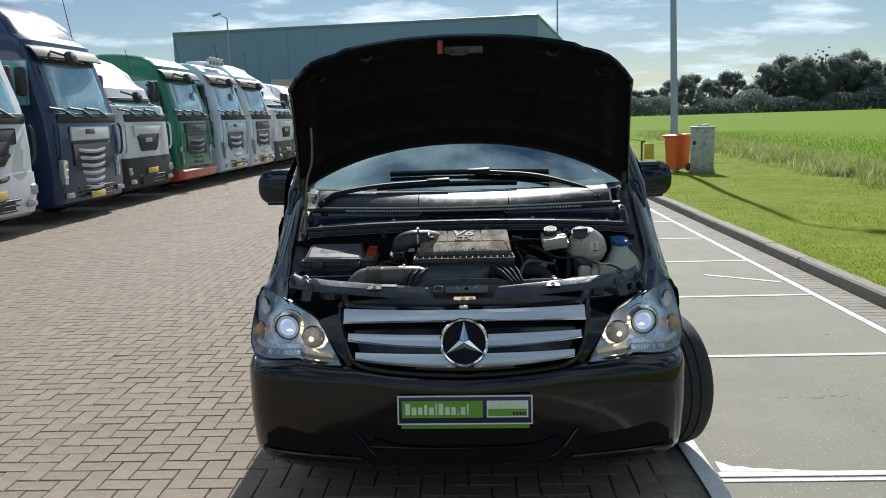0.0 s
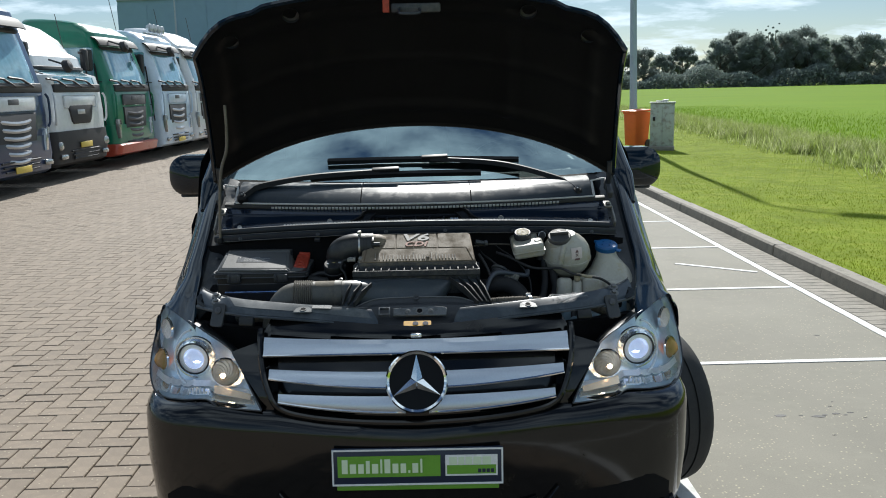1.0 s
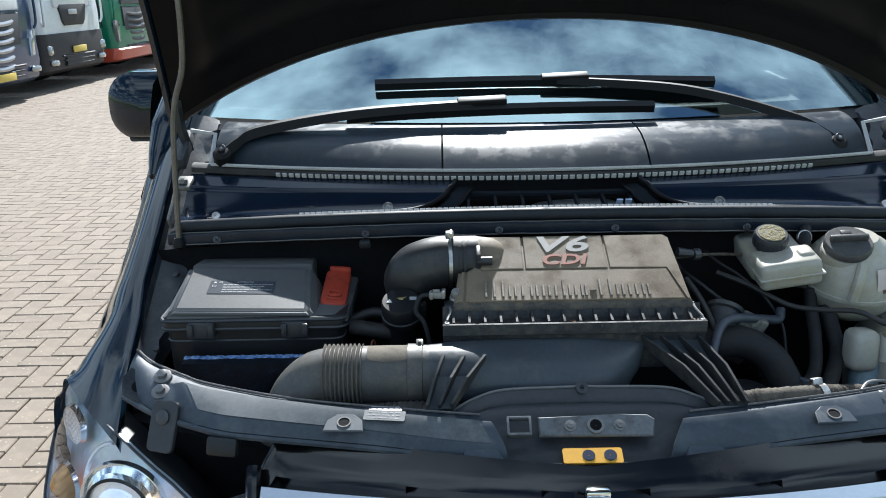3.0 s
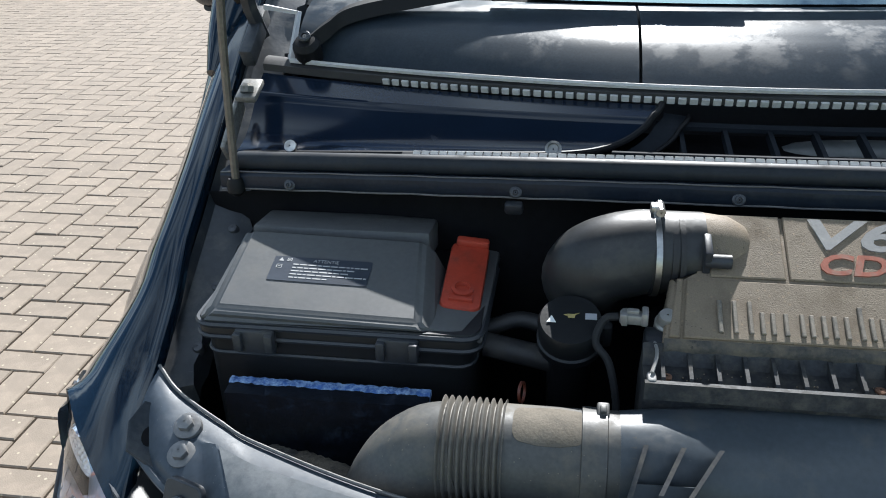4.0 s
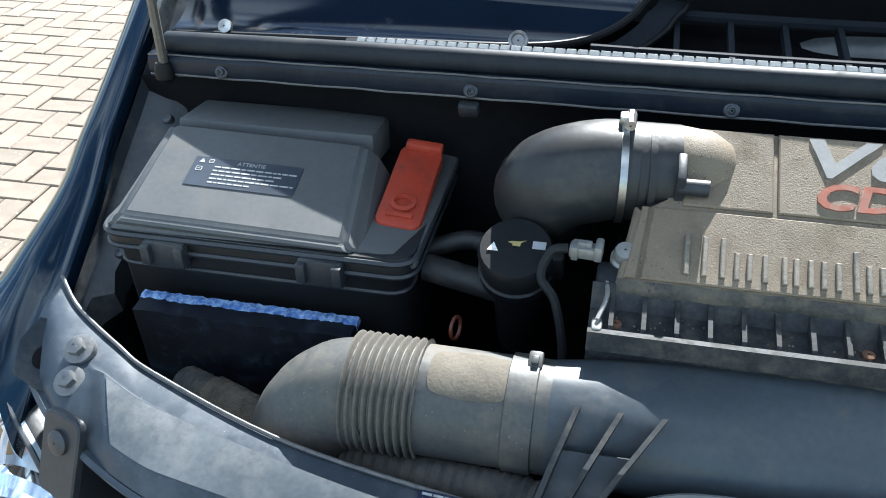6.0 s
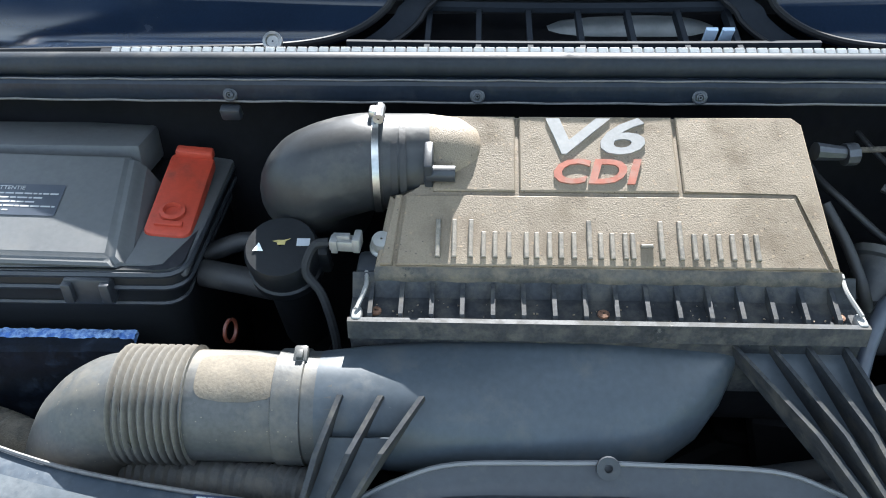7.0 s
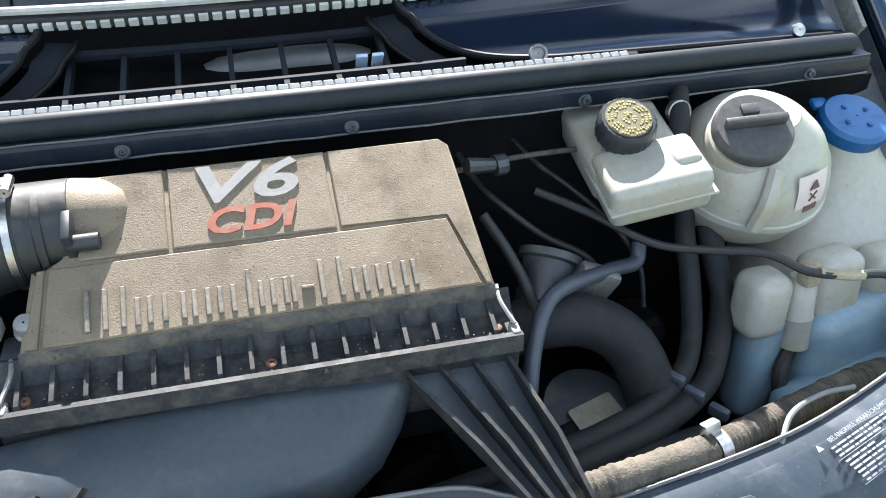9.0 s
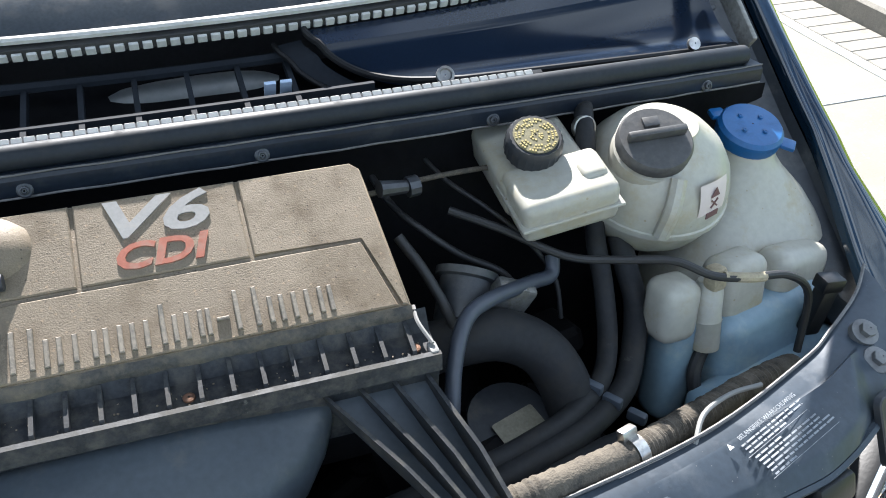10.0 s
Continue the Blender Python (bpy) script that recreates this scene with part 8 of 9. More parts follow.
# ---- hoses on the right ----
for nm, pts, r, m_, lab in (
    ("big_hose", [(0.235, 0.475, 0.950), (0.275, 0.469, 0.960), (0.315, 0.461, 0.962), (0.352, 0.447, 0.945), (0.374, 0.425, 0.912), (0.381, 0.402, 0.87), (0.38, 0.385, 0.80)], 0.028, HOSE, "thick black rubber coolant hose"),
    ("coolant_hose", [(0.460, 0.55, 1.03), (0.462, 0.54, 0.994), (0.460, 0.51, 0.959), (0.445, 0.46, 0.920), (0.418, 0.42, 0.904), (0.368, 0.385, 0.903), (0.316, 0.365, 0.903), (0.25, 0.350, 0.90), (0.10, 0.33, 0.89)], 0.0115, HOSE, "black rubber coolant hose"),
    ("coolant_hose", [(0.490, 0.54, 1.0), (0.494, 0.52, 0.967), (0.495, 0.49, 0.931), (0.460, 0.43, 0.901), (0.429, 0.40, 0.892), (0.368, 0.365, 0.895), (0.307, 0.345, 0.897), (0.25, 0.330, 0.895), (0.10, 0.305, 0.88)], 0.0135, HOSE, "black rubber coolant hose"),
    ("coolant_hose", [(0.43, 0.36, 0.86), (0.395, 0.345, 0.878), (0.329, 0.325, 0.885), (0.263, 0.31, 0.882), (0.10, 0.29, 0.865), (-0.1, 0.285, 0.865)], 0.018, HOSE, "black rubber coolant hose"),
    ("fuel_pipe", [(0.40, 0.525, 1.0), (0.393, 0.512, 0.985), (0.363, 0.50, 0.990), (0.304, 0.47, 1.005), (0.271, 0.45, 1.003), (0.249, 0.42, 0.978), (0.236, 0.39, 0.94), (0.23, 0.38, 0.88)], 0.0082, mat("blue_grey_pipe", (0.05, 0.058, 0.075), 0.4, 0, 0.2, 12, 120, 0.05), "blue-grey fuel pipe"),
    ("thin_hose", [(0.225, 0.53, 1.06), (0.245, 0.50, 1.03), (0.262, 0.47, 0.99), (0.268, 0.45, 0.95)], 0.0055, RUBBER, "thin black hose"),
    ("thin_hose", [(0.225, 0.655, 1.07), (0.240, 0.60, 1.05), (0.265, 0.565, 1.035), (0.300, 0.545, 1.010), (0.345, 0.530, 0.985), (0.372, 0.520, 0.940)], 0.0040, RUBBER, "thin black hose"),
    ("wire", [(0.285, 0.660, 1.08), (0.305, 0.610, 1.065), (0.335, 0.570, 1.050), (0.372, 0.540, 1.020), (0.405, 0.525, 0.970), (0.412, 0.510, 0.920)], 0.0028, RUBBER, "thin black wire in the bay"),
    ("bowden_cable", [(0.21, 0.585, 1.08), (0.28, 0.59, 1.085), (0.36, 0.60, 1.08)], 0.003, FABRIC, "thin dusty cable"),
):
    bm = bmesh.new()
    tube(bm, cr(pts, 7), r, 14)
    vp(nm, bm, m_, None, lab)
for x, y, z in ((0.40, 0.405, 0.912), (0.415, 0.388, 0.903), (0.440, 0.375, 0.885)):
    bm = bmesh.new()
    rbox(bm, (0.010, 0.022, 0.014), pose(x, y, z, 0, 0, 35), 0.003)
    vp("hose_clip", bm, mat("grey_clip", (0.05, 0.062, 0.08), 0.5, 0, 0.1) if "grey_clip" not in bpy.data.materials else bpy.data.materials["grey_clip"])
LOOM = cr([(0.21, 0.268, 0.94), (0.27, 0.272, 0.950), (0.374, 0.287, 0.948), (0.42, 0.303, 0.940), (0.472, 0.322, 0.930), (0.53, 0.345, 0.918), (0.601, 0.372, 0.900), (0.66, 0.40, 0.87)], 22)
bm = bmesh.new()
rl = random.Random(4)
tube(bm, LOOM, [0.0132 + 0.0014 * (i % 2) + rl.uniform(0, 0.0014) for i in range(len(LOOM))], 14)
loom = vp("fabric_loom", bm, FABRIC, None, "dusty brown fabric-wrapped ribbed loom")
bm = bmesh.new()
lathe(bm, [(0.0150, -0.006), (0.0168, -0.006), (0.0168, 0.006), (0.0150, 0.006)], 20, pose(0.377, 0.288, 0.948, 0, 90, 16))
rbox(bm, (0.018, 0.010, 0.012), pose(0.372, 0.297, 0.965, -20, 0, 16), 0.002)
vp("band_clip", bm, STEEL, loom, "steel band clip")
bm = bmesh.new()
tube(bm, cr([(0.43, 0.272, 0.955), (0.455, 0.298, 0.962), (0.50, 0.318, 0.955), (0.535, 0.318, 0.957)], 6), 0.0026, 8)
vp("release_cable", bm, mat("grey_cable", (0.20, 0.20, 0.19), 0.5, 0, 0.1), None, "grey bonnet release cable")
LOOM2 = cr([(-0.20, 0.275, 0.918), (-0.245, 0.287, 0.928), (-0.307, 0.298, 0.922), (-0.39, 0.313, 0.912), (-0.433, 0.325, 0.908), (-0.485, 0.340, 0.902), (-0.556, 0.372, 0.893), (-0.614, 0.40, 0.882)], 14)
bm = bmesh.new()
tube(bm, LOOM2, [0.0168 + 0.0022 * (i % 2) for i in range(len(LOOM2))], 14)
loom2 = vp("fabric_loom", bm, mat("taped_conduit", (0.045, 0.044, 0.042), 0.7, 0.0, 0.35, 18, 260, 0.3, dirt=(0.10, 0.09, 0.075), dirt_at=0.6), None, "dusty ribbed conduit below the duct")
bm = bmesh.new()
tube(bm, LOOM2[58:88], [0.0198 + 0.0010 * (i % 2) + rl.uniform(0, 0.001) for i in range(len(LOOM2[58:88]))], 14)
vp("sleeve", bm, FABRIC, loom2, "frayed brown fabric sleeve")
bm = bmesh.new()
rbox(bm, (0.012, 0.04, 0.036), pose(-0.385, 0.317, 0.903, 0, 0, -12), 0.004)
vp("band_clip", bm, STEEL, loom2)
bm = bmesh.new()
lathe(bm, [(0.001, 0.0), (0.046, 0.0), (0.048, -0.006), (0.046, -0.08)], 30, pose(0.312, 0.415, 0.882, 14, 0, 0))
pump = vp("filter_housing", bm, PLASTIC, None, "round black filter housing with label")
bm = bmesh.new()
prism(bm, rrect(0.055, 0.030, 0.003, 2), 0.0008, 0.0014, pose(0.318, 0.405, 0.881, 14, 0, 18))
vp("label", bm, mat("yellowed_label", (0.19, 0.175, 0.13), 0.6, 0, 0.3, 40, 300, 0.1), pump)
# metal parts glimpsed beside the filter box
bm = bmesh.new()
lathe(bm, [(0.022, -0.03), (0.032, -0.028), (0.032, -0.02), (0.028, -0.018), (0.028, 0.03), (0.034, 0.032), (0.034, 0.04), (0.001, 0.04)], 20, pose(0.285, 0.50, 0.975, -40, 30, 0))
vp("pipe_joint", bm, BAY, None, "grey metal pipe joint")
bm = bmesh.new()
rbox(bm, (0.05, 0.02, 0.10), pose(0.325, 0.50, 0.955, 10, 25, 0), 0.006)
vp("heat_shield", bm, mat("dull_alloy", (0.30, 0.30, 0.29), 0.45, 0.8, 0.2, 20, 120, 0.2, dirt=(0.12, 0.1, 0.08)), None, "dull metal shield")
bm = bmesh.new()
tube(bm, [(0.215, 0.56, 1.10), (0.245, 0.565, 1.095)], [0.009, 0.007], 10)
lathe(bm, [(0.004, -0.006), (0.011, -0.006), (0.011, 0.006), (0.004, 0.006)], 10, pose(0.252, 0.567, 1.093, 0, 90, 10))
vp("knurled_plug", bm, SCREW, None, "small knurled metal plug")
# hinge corners with bare metal
for sx in (-1, 1):
    bm = bmesh.new()
    rbox(bm, (0.008, 0.09, 0.030), pose(sx * 0.752, 0.745, 1.155, 34, 0, 0), 0.003)
    rbox(bm, (0.03, 0.045, 0.010), pose(sx * 0.738, 0.785, 1.195, 20, 0, 0), 0.003)
    lathe(bm, [(0.010, -0.004), (0.010, 0.004), (0.006, 0.008), (0.001, 0.008)], 6, pose(sx * 0.738, 0.775, 1.20, -20, 0, 0))
    vp("hinge_plate", bm, mat("bare_metal", (0.20, 0.195, 0.18), 0.5, 0.4, 0.3, 25, 200, 0.2, dirt=(0.12, 0.11, 0.09)) if "bare_metal" not in bpy.data.materials else bpy.data.materials["bare_metal"])
    for k in range(5):
        bm = bmesh.new()
        y = 0.52 + 0.075 * k
        zi = interp(y, FY_IN, Z_IN)
        lathe(bm, [(0.001, 0.004), (0.006, 0.003), (0.009, -0.002), (0.009, -0.006)], 12, pose(sx * 0.752 + 0.012, y, zi - 0.040, 30, 0, 0))
        vp("wing_clip", bm, SCREW)

# ---- trucks along the yard ----
# mottled blue base colour imitates sky mirrored in the truck windows
TRUCK_GLASS = mat("sky_blue_truck_glass", (0.16, 0.33, 0.40), 0.06, 0.0, 0.35, 0.8, 8, 0.0, coat=1.0)
TR_DARK = mat("truck_dark_plastic", (0.022, 0.022, 0.024), 0.6, 0.0, 0.2, 3, 30, 0.05)
TR_GREY = mat("truck_grey_plastic", (0.09, 0.092, 0.098), 0.6, 0.0, 0.2, 3, 30, 0.05)
TR_SILVER = mat("truck_silver", (0.45, 0.46, 0.47), 0.35, 0.6, 0.1, 3, 30, 0.02)


def paint(name, c):
    return mat(name, c, 0.28, 0.0, 0.10, 1.0, 12, 0.0, coat=0.25, dirt=tuple(0.75 * q + 0.02 for q in c), dirt_at=0.66)


P_BLUE, P_WHITE, P_GREEN = paint("truck_blue", (0.010, 0.028, 0.082)), paint("truck_white", (0.74, 0.76, 0.78)), paint("truck_green", (0.012, 0.16, 0.09))
P_GREY, P_RED, P_LBLUE = paint("truck_pale_grey", (0.64, 0.67, 0.69)), paint("truck_red", (0.42, 0.07, 0.04)), paint("truck_pale_blue", (0.52, 0.63, 0.74))
P_SLATE = paint("truck_slate", (0.10, 0.14, 0.17))


def truck(x, y, cab, low_paint, h, label, roof=0.0, visor=True, lower=TR_DARK, grille_rows=5, fairing=None, heading=0.0, lamps=False, mid=None, bumper_paint=None, compact=False):
    """A tractor unit facing local +x, 2.5 m wide; (x, y) is the middle of its front on the ground."""
    t = tagged(new("truck"), label, "truck", "row of parked trucks")
    t.matrix_basis = pose(x, y, 0, 0, 0, heading)
    W = 2.44

    def P(name, bm, m_, lab="", parent=None):
        return part(name, bm, m_, parent or t, lab)

    bm = bmesh.new()
    rings = []
    for z, fx, hw, r in ((0.95, 0.0, W / 2, 0.14), (1.3, 0.01, W / 2, 0.16), (1.75, -0.02, W / 2, 0.18), (2.0, -0.08, W / 2 - 0.005, 0.18), (h - 0.45, -0.30, W / 2 - 0.03, 0.2), (h - 0.15, -0.38, W / 2 - 0.06, 0.22), (h, -0.60, W / 2 - 0.14, 0.25)):
        rings.append([((-1.0 + fx / 2) + px, py, z) for px, py in rrect(2.0 + fx, 2 * hw, r, 4)])
    loft(bm, rings)
    body = P("cab", bm, cab, "painted cab shell")
    # lower front and bumper
    bm = bmesh.new()
    rings = []
    for z, fx in ((0.28, -0.10), (0.34, 0.0), (0.62, 0.05), (0.95, 0.03)):
        rings.append([(-0.55 + px + fx / 2, py, z) for px, py in rrect(1.1 + fx, W + 0.02, 0.16, 4)])
    loft(bm, rings)
    P("bumper", bm, lower, "front bumper")
    if bumper_paint:
        bm = bmesh.new()
        loft(bm, [[(-0.5 + px + fx / 2, py, z) for px, py in rrect(1.04 + fx, W + 0.05, 0.16, 4)] for z, fx in ((0.26, -0.06), (0.31, 0.06), (0.50, 0.10), (0.53, 0.06))])
        P("bumper_lip", bm, bumper_paint, "painted lower bumper lip")
    # windscreen and side windows
    zt = h - 0.48 if h > 3 else h - 0.38

    def ws(u, v):
        z = 1.80 + (zt - 1.80) * v
        yy = (-1 + 2 * u) * (W / 2 - 0.10 - 0.05 * v)
        xx = interp(z, [1.75, 2.0, h - 0.45], [-0.02, -0.08, -0.30]) + 0.02 - 0.10 * abs(-1 + 2 * u) ** 6
        return (xx + 0.012, yy, z)
    bm = bmesh.new()
    surf(bm, ws, 12, 6)
    P("windscreen", bm, TRUCK_GLASS, "large windscreen with the sky's reflection in its colour")
    for sy in (-1, 1):
        bm = bmesh.new()
        rbox(bm, (0.78, 0.02, zt - 1.98), pose(-0.75, sy * (W / 2 - 0.008), (1.98 + zt) / 2, sy * 1.5, 0, 0), 0.02, 1)
        P("side_window", bm, TRUCK_GLASS)
        bm = bmesh.new()
        for zz in (1.35, 1.9):
            rbox(bm, (1.1, 0.012, 0.018), pose(-0.75, sy * (W / 2 + 0.002), zz), 0)
        rbox(bm, (0.14, 0.03, 0.04), pose(-1.08, sy * (W / 2 + 0.012), 1.45), 0.01)
        P("door_trim", bm, TR_DARK)
        # mirror
        bm = bmesh.new()
        rbox(bm, (0.14, 0.19, 0.46), pose(-0.40, sy * (W / 2 + 0.14), 2.36), 0.05, 2)
        rbox(bm, (0.06, 0.2, 0.05), pose(-0.42, sy * (W / 2 + 0.05), 2.50), 0.01)
        P("mirror", bm, TR_DARK, "black side mirror")
        bm = bmesh.new()
        rbox(bm, (0.9, 0.05, 0.42), pose(-0.7, sy * (W / 2 - 0.02), 0.74), 0.03)
        P("step_panel", bm, lower)
        # headlamp
        bm = bmesh.new()
        if compact:
            rbox(bm, (0.10, 0.34, 0.17), pose(0.0, sy * (W / 2 - 0.25), 0.68, 0, -4, sy * -14), 0.04, 3)
        else:
            prism(bm, [(-0.15, -0.16), (0.15, -0.18), (0.19, 0.06), (0.17, 0.24), (-0.07, 0.22), (-0.13, 0.02)], -0.05, 0.045, frame_of((0.0, sy * (W / 2 - 0.22), 0.84), (sy * -0.24, sy, 0), (0, 0, 1)), 0.02, 2)
        P("headlamp", bm, mat("truck_lamp", (0.34, 0.35, 0.34), 0.14, 0.6, 0.2, 6, 40, 0.02, coat=1) if "truck_lamp" not in bpy.data.materials else bpy.data.materials["truck_lamp"], "clear headlamp")
        bm = bmesh.new()
        rbox(bm, (0.06, 0.26, 0.10), pose(0.05, sy * (W / 2 - 0.26), 0.47), 0.03, 2)
        P("fog_lamp", bm, bpy.data.materials["truck_lamp"])
        # wheels
        for wx in (-1.35, -4.6):
            bm = bmesh.new()
            lathe(bm, [(0.28, -0.15), (0.46, -0.15), (0.50, -0.11), (0.50, 0.11), (0.46, 0.15), (0.28, 0.15), (0.24, 0.06), (0.02, 0.08)], 26, pose(wx, sy * (W / 2 - 0.18), 0.50, -90 * sy, 0, 0))
            P("wheel", bm, TYRE, "truck wheel")
    # grille
    bm = bmesh.new()
    if compact:
        prism(bm, [(-0.36, -0.17), (0.36, -0.17), (0.44, -0.10), (0.55, 0.17), (0.52, 0.20), (-0.52, 0.20), (-0.55, 0.17), (-0.44, -0.10)], -0.03, 0.03, frame_of((0.01, 0, 1.24), (0, 1, 0), (0, 0, 1)), 0.02, 2)
        loft(bm, [[(0.05 - 0.02 * q * q + dx, q * 0.5, 0.48 + dz) for dx, dz in ((-0.03, -0.09), (0.02, -0.09), (0.02, 0.09), (-0.03, 0.09))] for q in np.linspace(-1, 1, 5)])
    else:
        prism(bm, [(-0.52, -0.40), (0.52, -0.40), (0.62, -0.1), (0.70, 0.42), (-0.70, 0.42), (-0.62, -0.1)], -0.03, 0.035, frame_of((0.0, 0, 0.92), (0, 1, 0), (0, 0, 1)), 0.02, 2)
    grille_ob = P("grille", bm, TR_DARK, "dark ribbed front grille")
    for k in range(grille_rows):
        bm = bmesh.new()
        kk = k / max(1, grille_rows - 1)
        loft(bm, [[(0.075 - 0.10 * abs(q) ** 3 + dx, q * (0.50 + 0.14 * kk), 0.60 + 0.64 * kk - 0.06 * (1 - q * q) + dz) for dx, dz in ((-0.04, -0.025), (0.0, -0.032), (0.012, 0.0), (0.0, 0.032), (-0.04, 0.025))] for q in np.linspace(-1, 1, 11)])
        P("grille_bar", bm, mid or TR_SILVER, "", grille_ob)
    bm = bmesh.new()
    rbox(bm, (0.03, 1.42, 0.24), pose(0.022, 0, 1.50), 0.03, 2)
    P("front_panel", bm, low_paint)
    bm = bmesh.new()
    rbox(bm, (0.012, 0.34, 0.09), pose(0.038 + 0.01 * compact, -0.05, 1.30 if compact else 1.53), 0.01)
    P("badge", bm, TR_SILVER if compact else TR_GREY)
    bm = bmesh.new()
    rbox(bm, (0.02, 0.52, 0.11), pose(0.075, 0.0, 0.66 if compact else 0.42), 0.005)
    P("plate", bm, mat("truck_plate", (0.6, 0.45, 0.08), 0.5, 0, 0.1) if "truck_plate" not in bpy.data.materials else bpy.data.materials["truck_plate"])
    # wipers
    bm = bmesh.new()
    for yy in (-0.55, 0.1, 0.7):
        tube(bm, [(0.03, yy, 1.78), (0.02, yy - 0.35, 1.90), (0.0, yy - 0.75, 1.93)], 0.022, 5)
    rbox(bm, (0.06, 2.1, 0.16), pose(-0.01, 0, 1.76), 0.03)
    P("wiper_set", bm, TR_DARK)
    if visor:
        bm = bmesh.new()
        surf(bm, lambda u, v: (-0.26 + 0.20 * math.sqrt(v) - 0.14 * abs(2 * u - 1) ** 4, (-1 + 2 * u) * (W / 2 - 0.08), zt + 0.24 - 0.19 * v), 12, 6, 0.03)
        P("sun_visor", bm, TR_GREY if visor is True else visor, "sun visor")
    bm = bmesh.new()
    lathe(bm, [(0.001, 0.10), (0.10, 0.08), (0.13, 0.0), (0.11, -0.04), (0.001, -0.05)], 12, pose(0.16, -W / 2 + 0.45, zt + 0.02, 0, 70, 0))
    tube(bm, [(-0.15, -W / 2 + 0.40, zt + 0.15), (0.14, -W / 2 + 0.45, zt + 0.05)], 0.018, 6)
    P("kerb_mirror", bm, TR_DARK)
    # black surround of the windscreen: foot, head and posts
    bm = bmesh.new()
    for q0, q1 in (((0.0, 0.0), (1.0, 0.0)), ((0.0, 1.0), (1.0, 1.0)), ((0.0, 0.0), (0.0, 1.0)), ((1.0, 0.0), (1.0, 1.0))):
        tube(bm, [Vector(ws(q0[0] + (q1[0] - q0[0]) * k / 10, q0[1] + (q1[1] - q0[1]) * k / 10)) for k in range(11)], 0.045 if q0[1] == q1[1] else 0.03, 6)
    P("screen_surround", bm, TR_DARK)
    for sy in (-1, 1):
        # corner air deflector, grab rail and footholds
        bm = bmesh.new()
        tube(bm, cr([(0.02, sy * (W / 2 - 0.10), 1.66), (0.05, sy * (W / 2 - 0.06), 1.55), (0.05, sy * (W / 2 - 0.06), 1.20), (0.02, sy * (W / 2 - 0.10), 1.08)], 4), 0.022, 6)
        P("grab_rail", bm, low_paint if compact else cab)
        bm = bmesh.new()
        rbox(bm, (0.34, 0.06, 0.09), pose(-0.62, sy * (W / 2 + 0.004), 0.58), 0.02, 2)
        rbox(bm, (0.34, 0.06, 0.09), pose(-0.66, sy * (W / 2 + 0.004), 0.90), 0.02, 2)
        P("foothold", bm, TR_DARK)
        bm = bmesh.new()
        rbox(bm, (0.03, 0.014, 1.5), pose(-0.26, sy * (W / 2 - 0.002), 1.55, 0, -6, 0), 0)
        rbox(bm, (0.03, 0.014, 1.9), pose(-1.22, sy * (W / 2 - 0.002), 1.75), 0)
        P("door_seam", bm, TR_DARK)
    # slotted air inlet and light strip low on the bumper
    bm = bmesh.new()
    for k in range(3):
        rbox(bm, (0.03, 1.30 - 0.1 * k, 0.030), pose(0.055, 0, 0.56 - 0.075 * k), 0.008, 1)
    P("bumper_slot", bm, TR_DARK)
    if roof:
        bm = bmesh.new()
        rings = []
        for z, x0, x1, hw in ((h - 0.12, -2.0, -0.50, W / 2 - 0.10), (h + roof * 0.35, -2.0, -0.72, W / 2 - 0.14), (h + roof * 0.75, -2.0, -1.05, W / 2 - 0.2), (h + roof, -2.0, -1.45, W / 2 - 0.3)):
            rings.append([((x0 + x1) / 2 + px, py, z) for px, py in rrect(x1 - x0, 2 * hw, 0.22, 4)])
        loft(bm, rings)
        P("roof_fairing", bm, fairing or cab, "roof air deflector")
    if lamps:
        for k in range(4):
            bm = bmesh.new()
            lathe(bm, [(0.001, 0.06), (0.10, 0.05), (0.11, 0.0), (0.06, -0.08), (0.001, -0.09)], 12, pose(-0.42, -0.45 + 0.3 * k, h + 0.16, 0, 90, 0))
            P("roof_lamp", bm, TR_SILVER)
        bm = bmesh.new()
        tube(bm, [(-0.5, -0.7, h + 0.02), (-0.5, 0.7, h + 0.02)], 0.03, 6)
        P("lamp_bar", bm, TR_SILVER)
    bm = bmesh.new()
    tube(bm, [(-0.6, W / 2 - 0.3, h - 0.1), (-0.75, W / 2 - 0.28, h + 0.75)], 0.008, 5)
    P("aerial", bm, TR_DARK)
    bm = bmesh.new()
    rbox(bm, (5.6, 0.9, 0.24), pose(-3.2, 0, 0.85), 0.02)
    rbox(bm, (1.3, 0.5, 0.6), pose(-2.9, -0.95, 0.75), 0.06)
    rbox(bm, (1.3, 0.5, 0.6), pose(-2.9, 0.95, 0.75), 0.06)
    P("chassis", bm, TR_DARK)
    return t


HEAD = -2.0
truck(-6.80, 8.75, P_GREY, TR_DARK, 3.15, "pale grey truck cab with black grille panel", 0.3, False, P_GREY, 3, heading=HEAD, compact=True, mid=TR_DARK)
truck(-6.72, 11.92, P_BLUE, P_GREY, 3.20, "dark blue high-roof truck cab with silver grille bars", 0.62, TR_DARK, P_BLUE, 6, heading=HEAD)
truck(-6.80, 14.88, P_GREY, P_GREY, 2.52, "small pale grey truck cab with white roof deflector", 0.60, False, TR_DARK, 0, P_WHITE, heading=HEAD, compact=True)
truck(-6.75, 17.95, P_GREEN, TR_GREY, 3.12, "green truck cab with red bumper and grey grille", 0.16, TR_DARK, P_GREEN, 6, heading=HEAD, mid=TR_GREY, bumper_paint=P_RED)
truck(-6.52, 20.70, P_LBLUE, P_LBLUE, 3.12, "pale blue truck cab with roof lamps", 0.12, TR_DARK, P_LBLUE, 5, heading=HEAD, lamps=True)
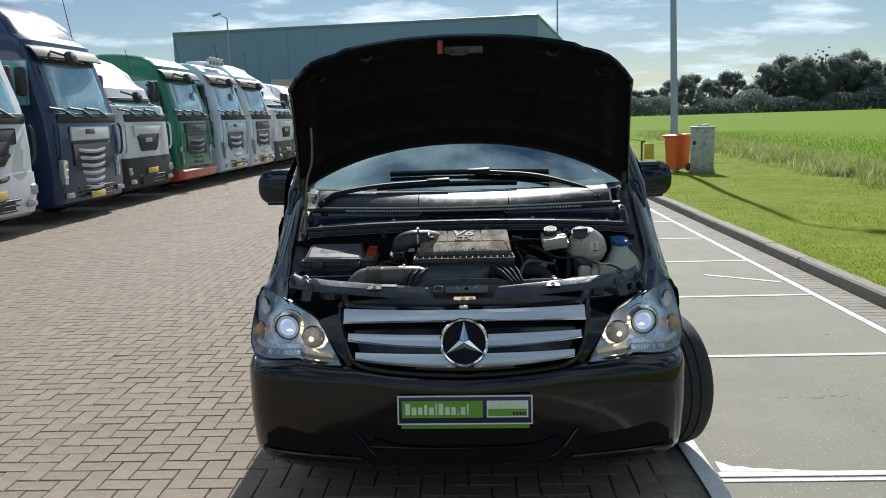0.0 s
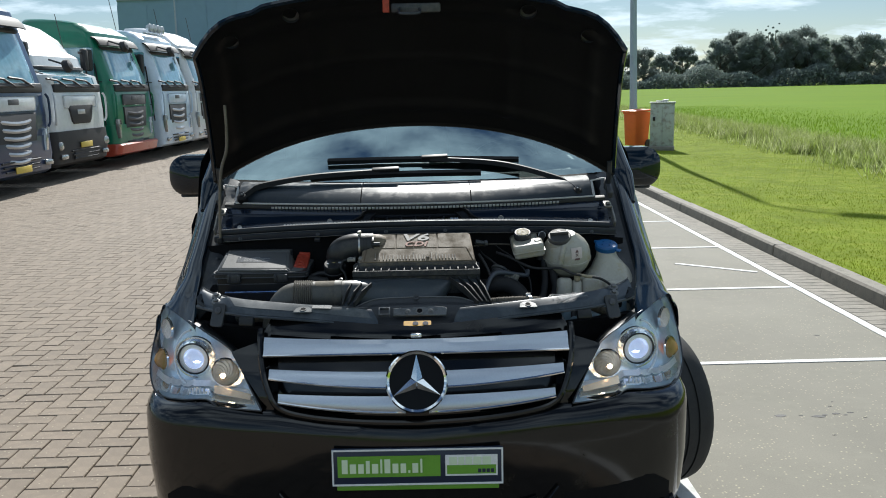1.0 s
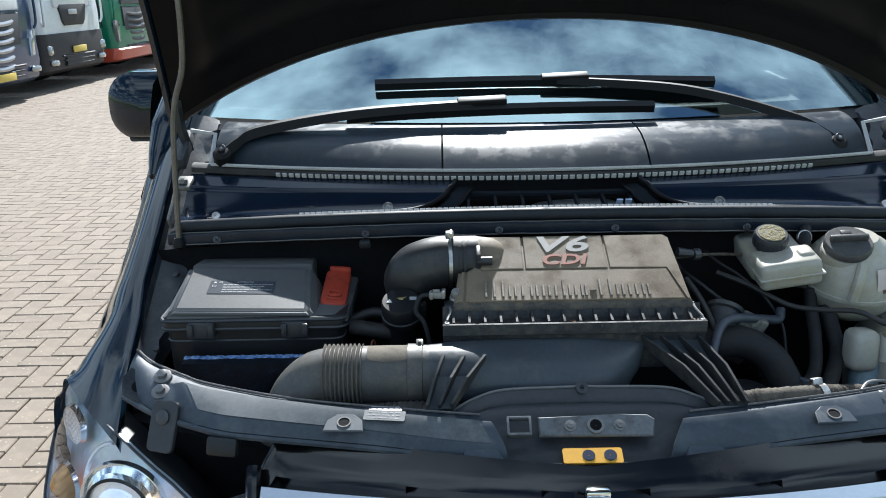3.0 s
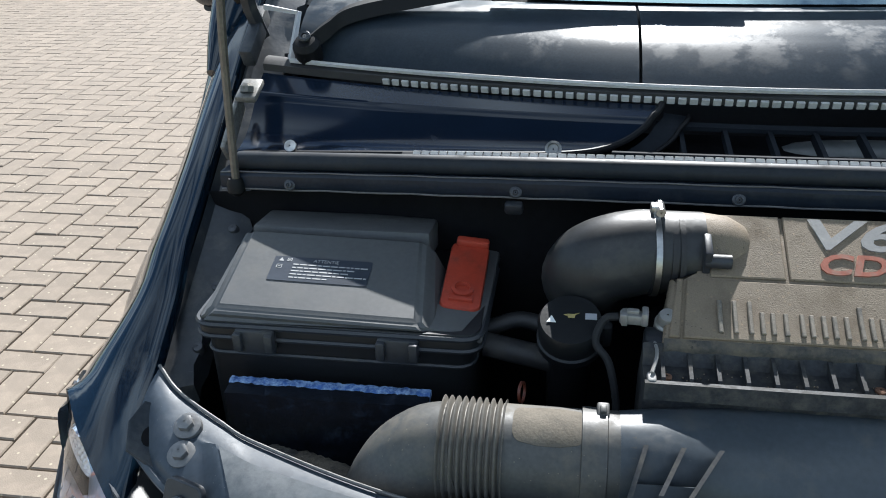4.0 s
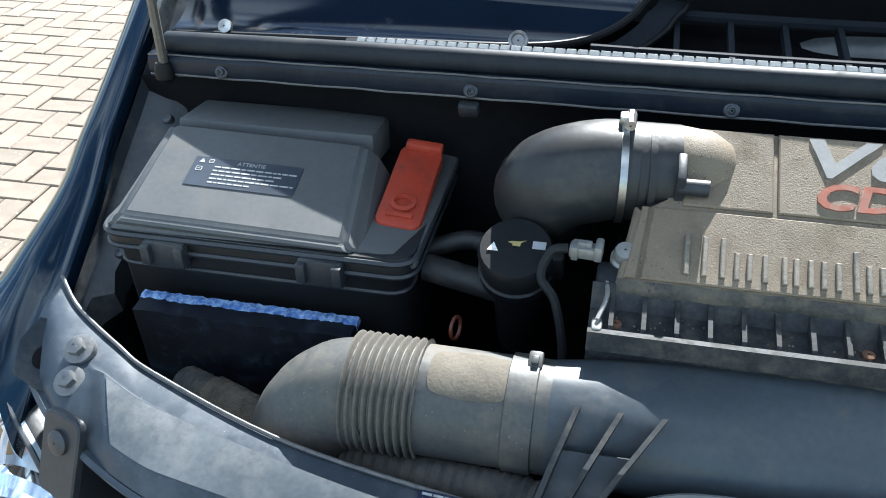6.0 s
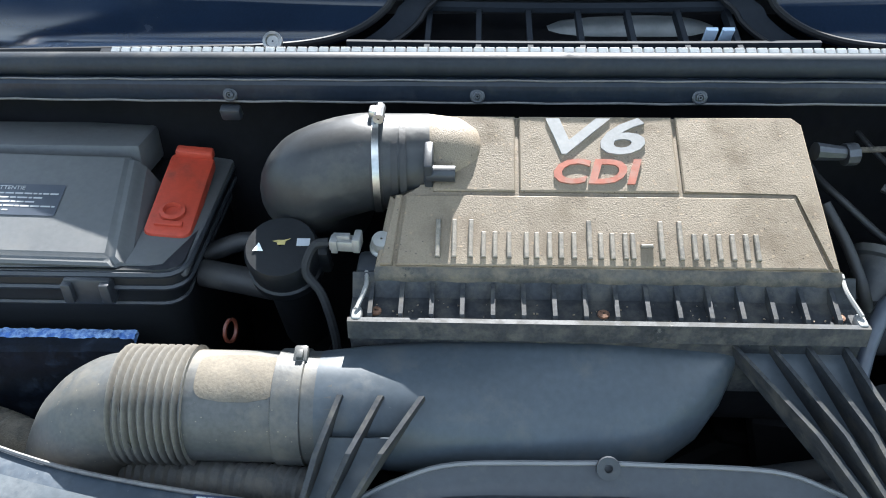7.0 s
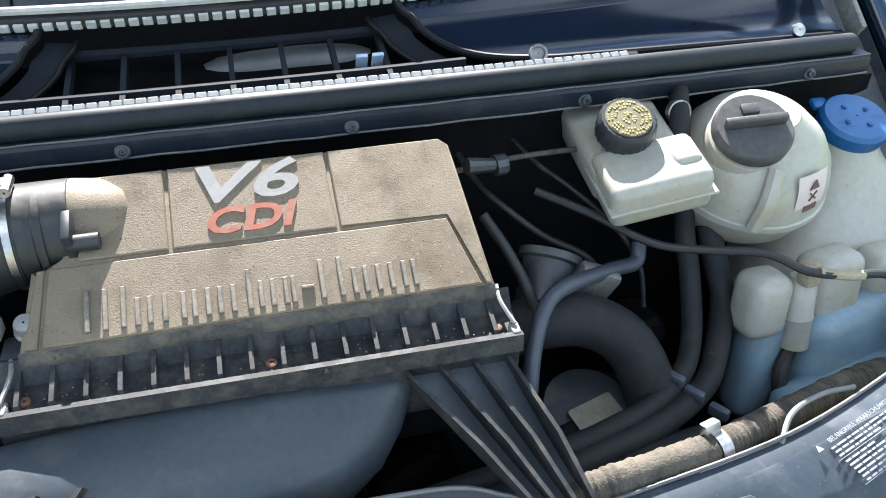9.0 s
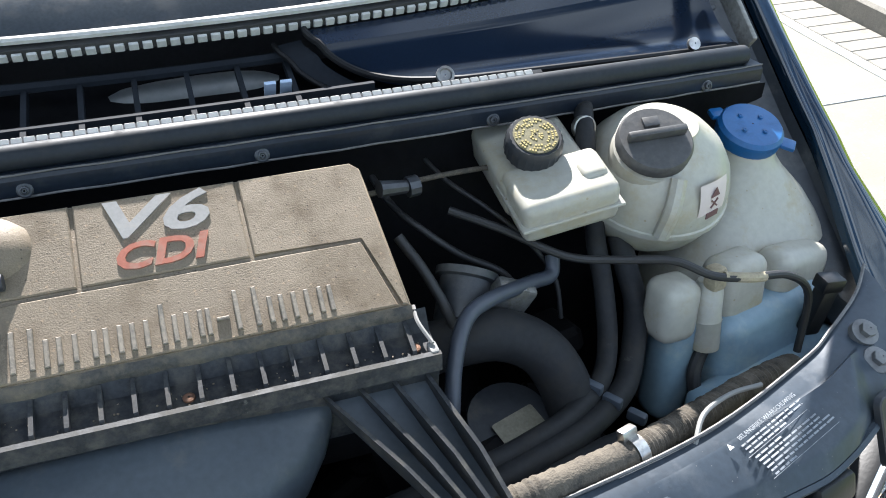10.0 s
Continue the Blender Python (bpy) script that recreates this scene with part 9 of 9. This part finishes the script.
truck(-6.38, 23.35, P_GREY, TR_GREY, 3.10, "pale grey high-roof truck cab", 0.34, TR_DARK, P_GREY, 5, P_WHITE, heading=HEAD)
truck(-6.25, 26.1, P_WHITE, P_WHITE, 2.5, "low white truck cab with roof deflector", 0.7, False, TR_GREY, 0, P_WHITE, heading=HEAD, compact=True)
truck(-6.10, 29.1, P_GREY, TR_DARK, 2.7, "pale grey truck cab with dark bumper", 0.3, False, TR_GREY, 4, P_WHITE, heading=HEAD)
truck(-5.95, 32.2, P_WHITE, TR_DARK, 2.7, "white truck cab with red roof deflector", 0.3, False, TR_GREY, 4, P_RED, heading=HEAD)

# ---- paving bricks, last ----
L, Wb = 0.212, 0.106
PAV = Matrix.Rotation(radians(1.0), 4, "Z")


def brick_mesh(name, horizontal):
    bm = bmesh.new()
    sx, sy = (L - 0.006, Wb - 0.006) if horizontal else (Wb - 0.006, L - 0.006)
    lo = [(-sx / 2, -sy / 2), (sx / 2, -sy / 2), (sx / 2, sy / 2), (-sx / 2, sy / 2)]
    c = 0.0035
    rings = [[(x, y, -0.02) for x, y in lo], [(x, y, -0.004) for x, y in lo], [(x - math.copysign(c, x), y - math.copysign(c, y), 0.0) for x, y in lo]]
    loft(bm, rings)
    bmesh.ops.recalc_face_normals(bm, faces=bm.faces)
    me = bpy.data.meshes.new(name)
    bm.to_mesh(me)
    bm.free()
    me.materials.append(BRICK)
    return me


BR_H, BR_V = brick_mesh("brick", True), brick_mesh("brick", False)
rb = random.Random(21)
cells = []
for j in range(-75, 320):
    for i in range(-110, 12):
        k = (i - j) % 4
        if k == 0:
            cells.append((i * Wb + L / 2, j * Wb + Wb / 2, True))
        elif k == 3:
            cells.append((i * Wb + Wb / 2, j * Wb + L / 2, False))
near, rest = [], []
for cx, cy, hz in cells:
    if cx > SLAB_X - 0.15:
        continue
    (near if -2.5 < cx < -1.05 and -0.9 < cy < 3.4 and len(near) < 300 else rest).append((cx, cy, hz))
for cx, cy, hz in near:
    o = bpy.data.objects.new("brick", BR_H if hz else BR_V)
    scene.collection.objects.link(o)
    o.parent = pavement
    o.location, o.rotation_euler = (cx, cy, rb.uniform(-0.0015, 0.0015)), (radians(rb.gauss(0, 0.5)), radians(rb.gauss(0, 0.5)), radians(rb.gauss(0, 0.5)))
tv = {h: np.array([v.co[:] for v in m_.vertices]) for h, m_ in ((True, BR_H), (False, BR_V))}
tf = {h: [tuple(p.vertices) for p in m_.polygons] for h, m_ in ((True, BR_H), (False, BR_V))}
verts, faces = [], []
for cx, cy, hz in rest:
    if cy > 14 and (int(cx * 50) + int(cy * 50)) % 1:
        continue
    b = len(verts)
    a, tx, ty = rb.gauss(0, 0.008), rb.gauss(0, 0.007), rb.gauss(0, 0.007)
    for vx, vy, vz in tv[hz]:
        verts.append((cx + vx - a * vy, cy + vy + a * vx, vz + tx * vx + ty * vy))
    faces += [tuple(b + q for q in f) for f in tf[hz]]
me = bpy.data.meshes.new("bricks")
me.from_pydata(verts, [], faces)
me.materials.append(BRICK)
rest_ob = new("brick_rest", me)
rest_ob.parent = pavement
rest_ob["kind"] = "stuff"
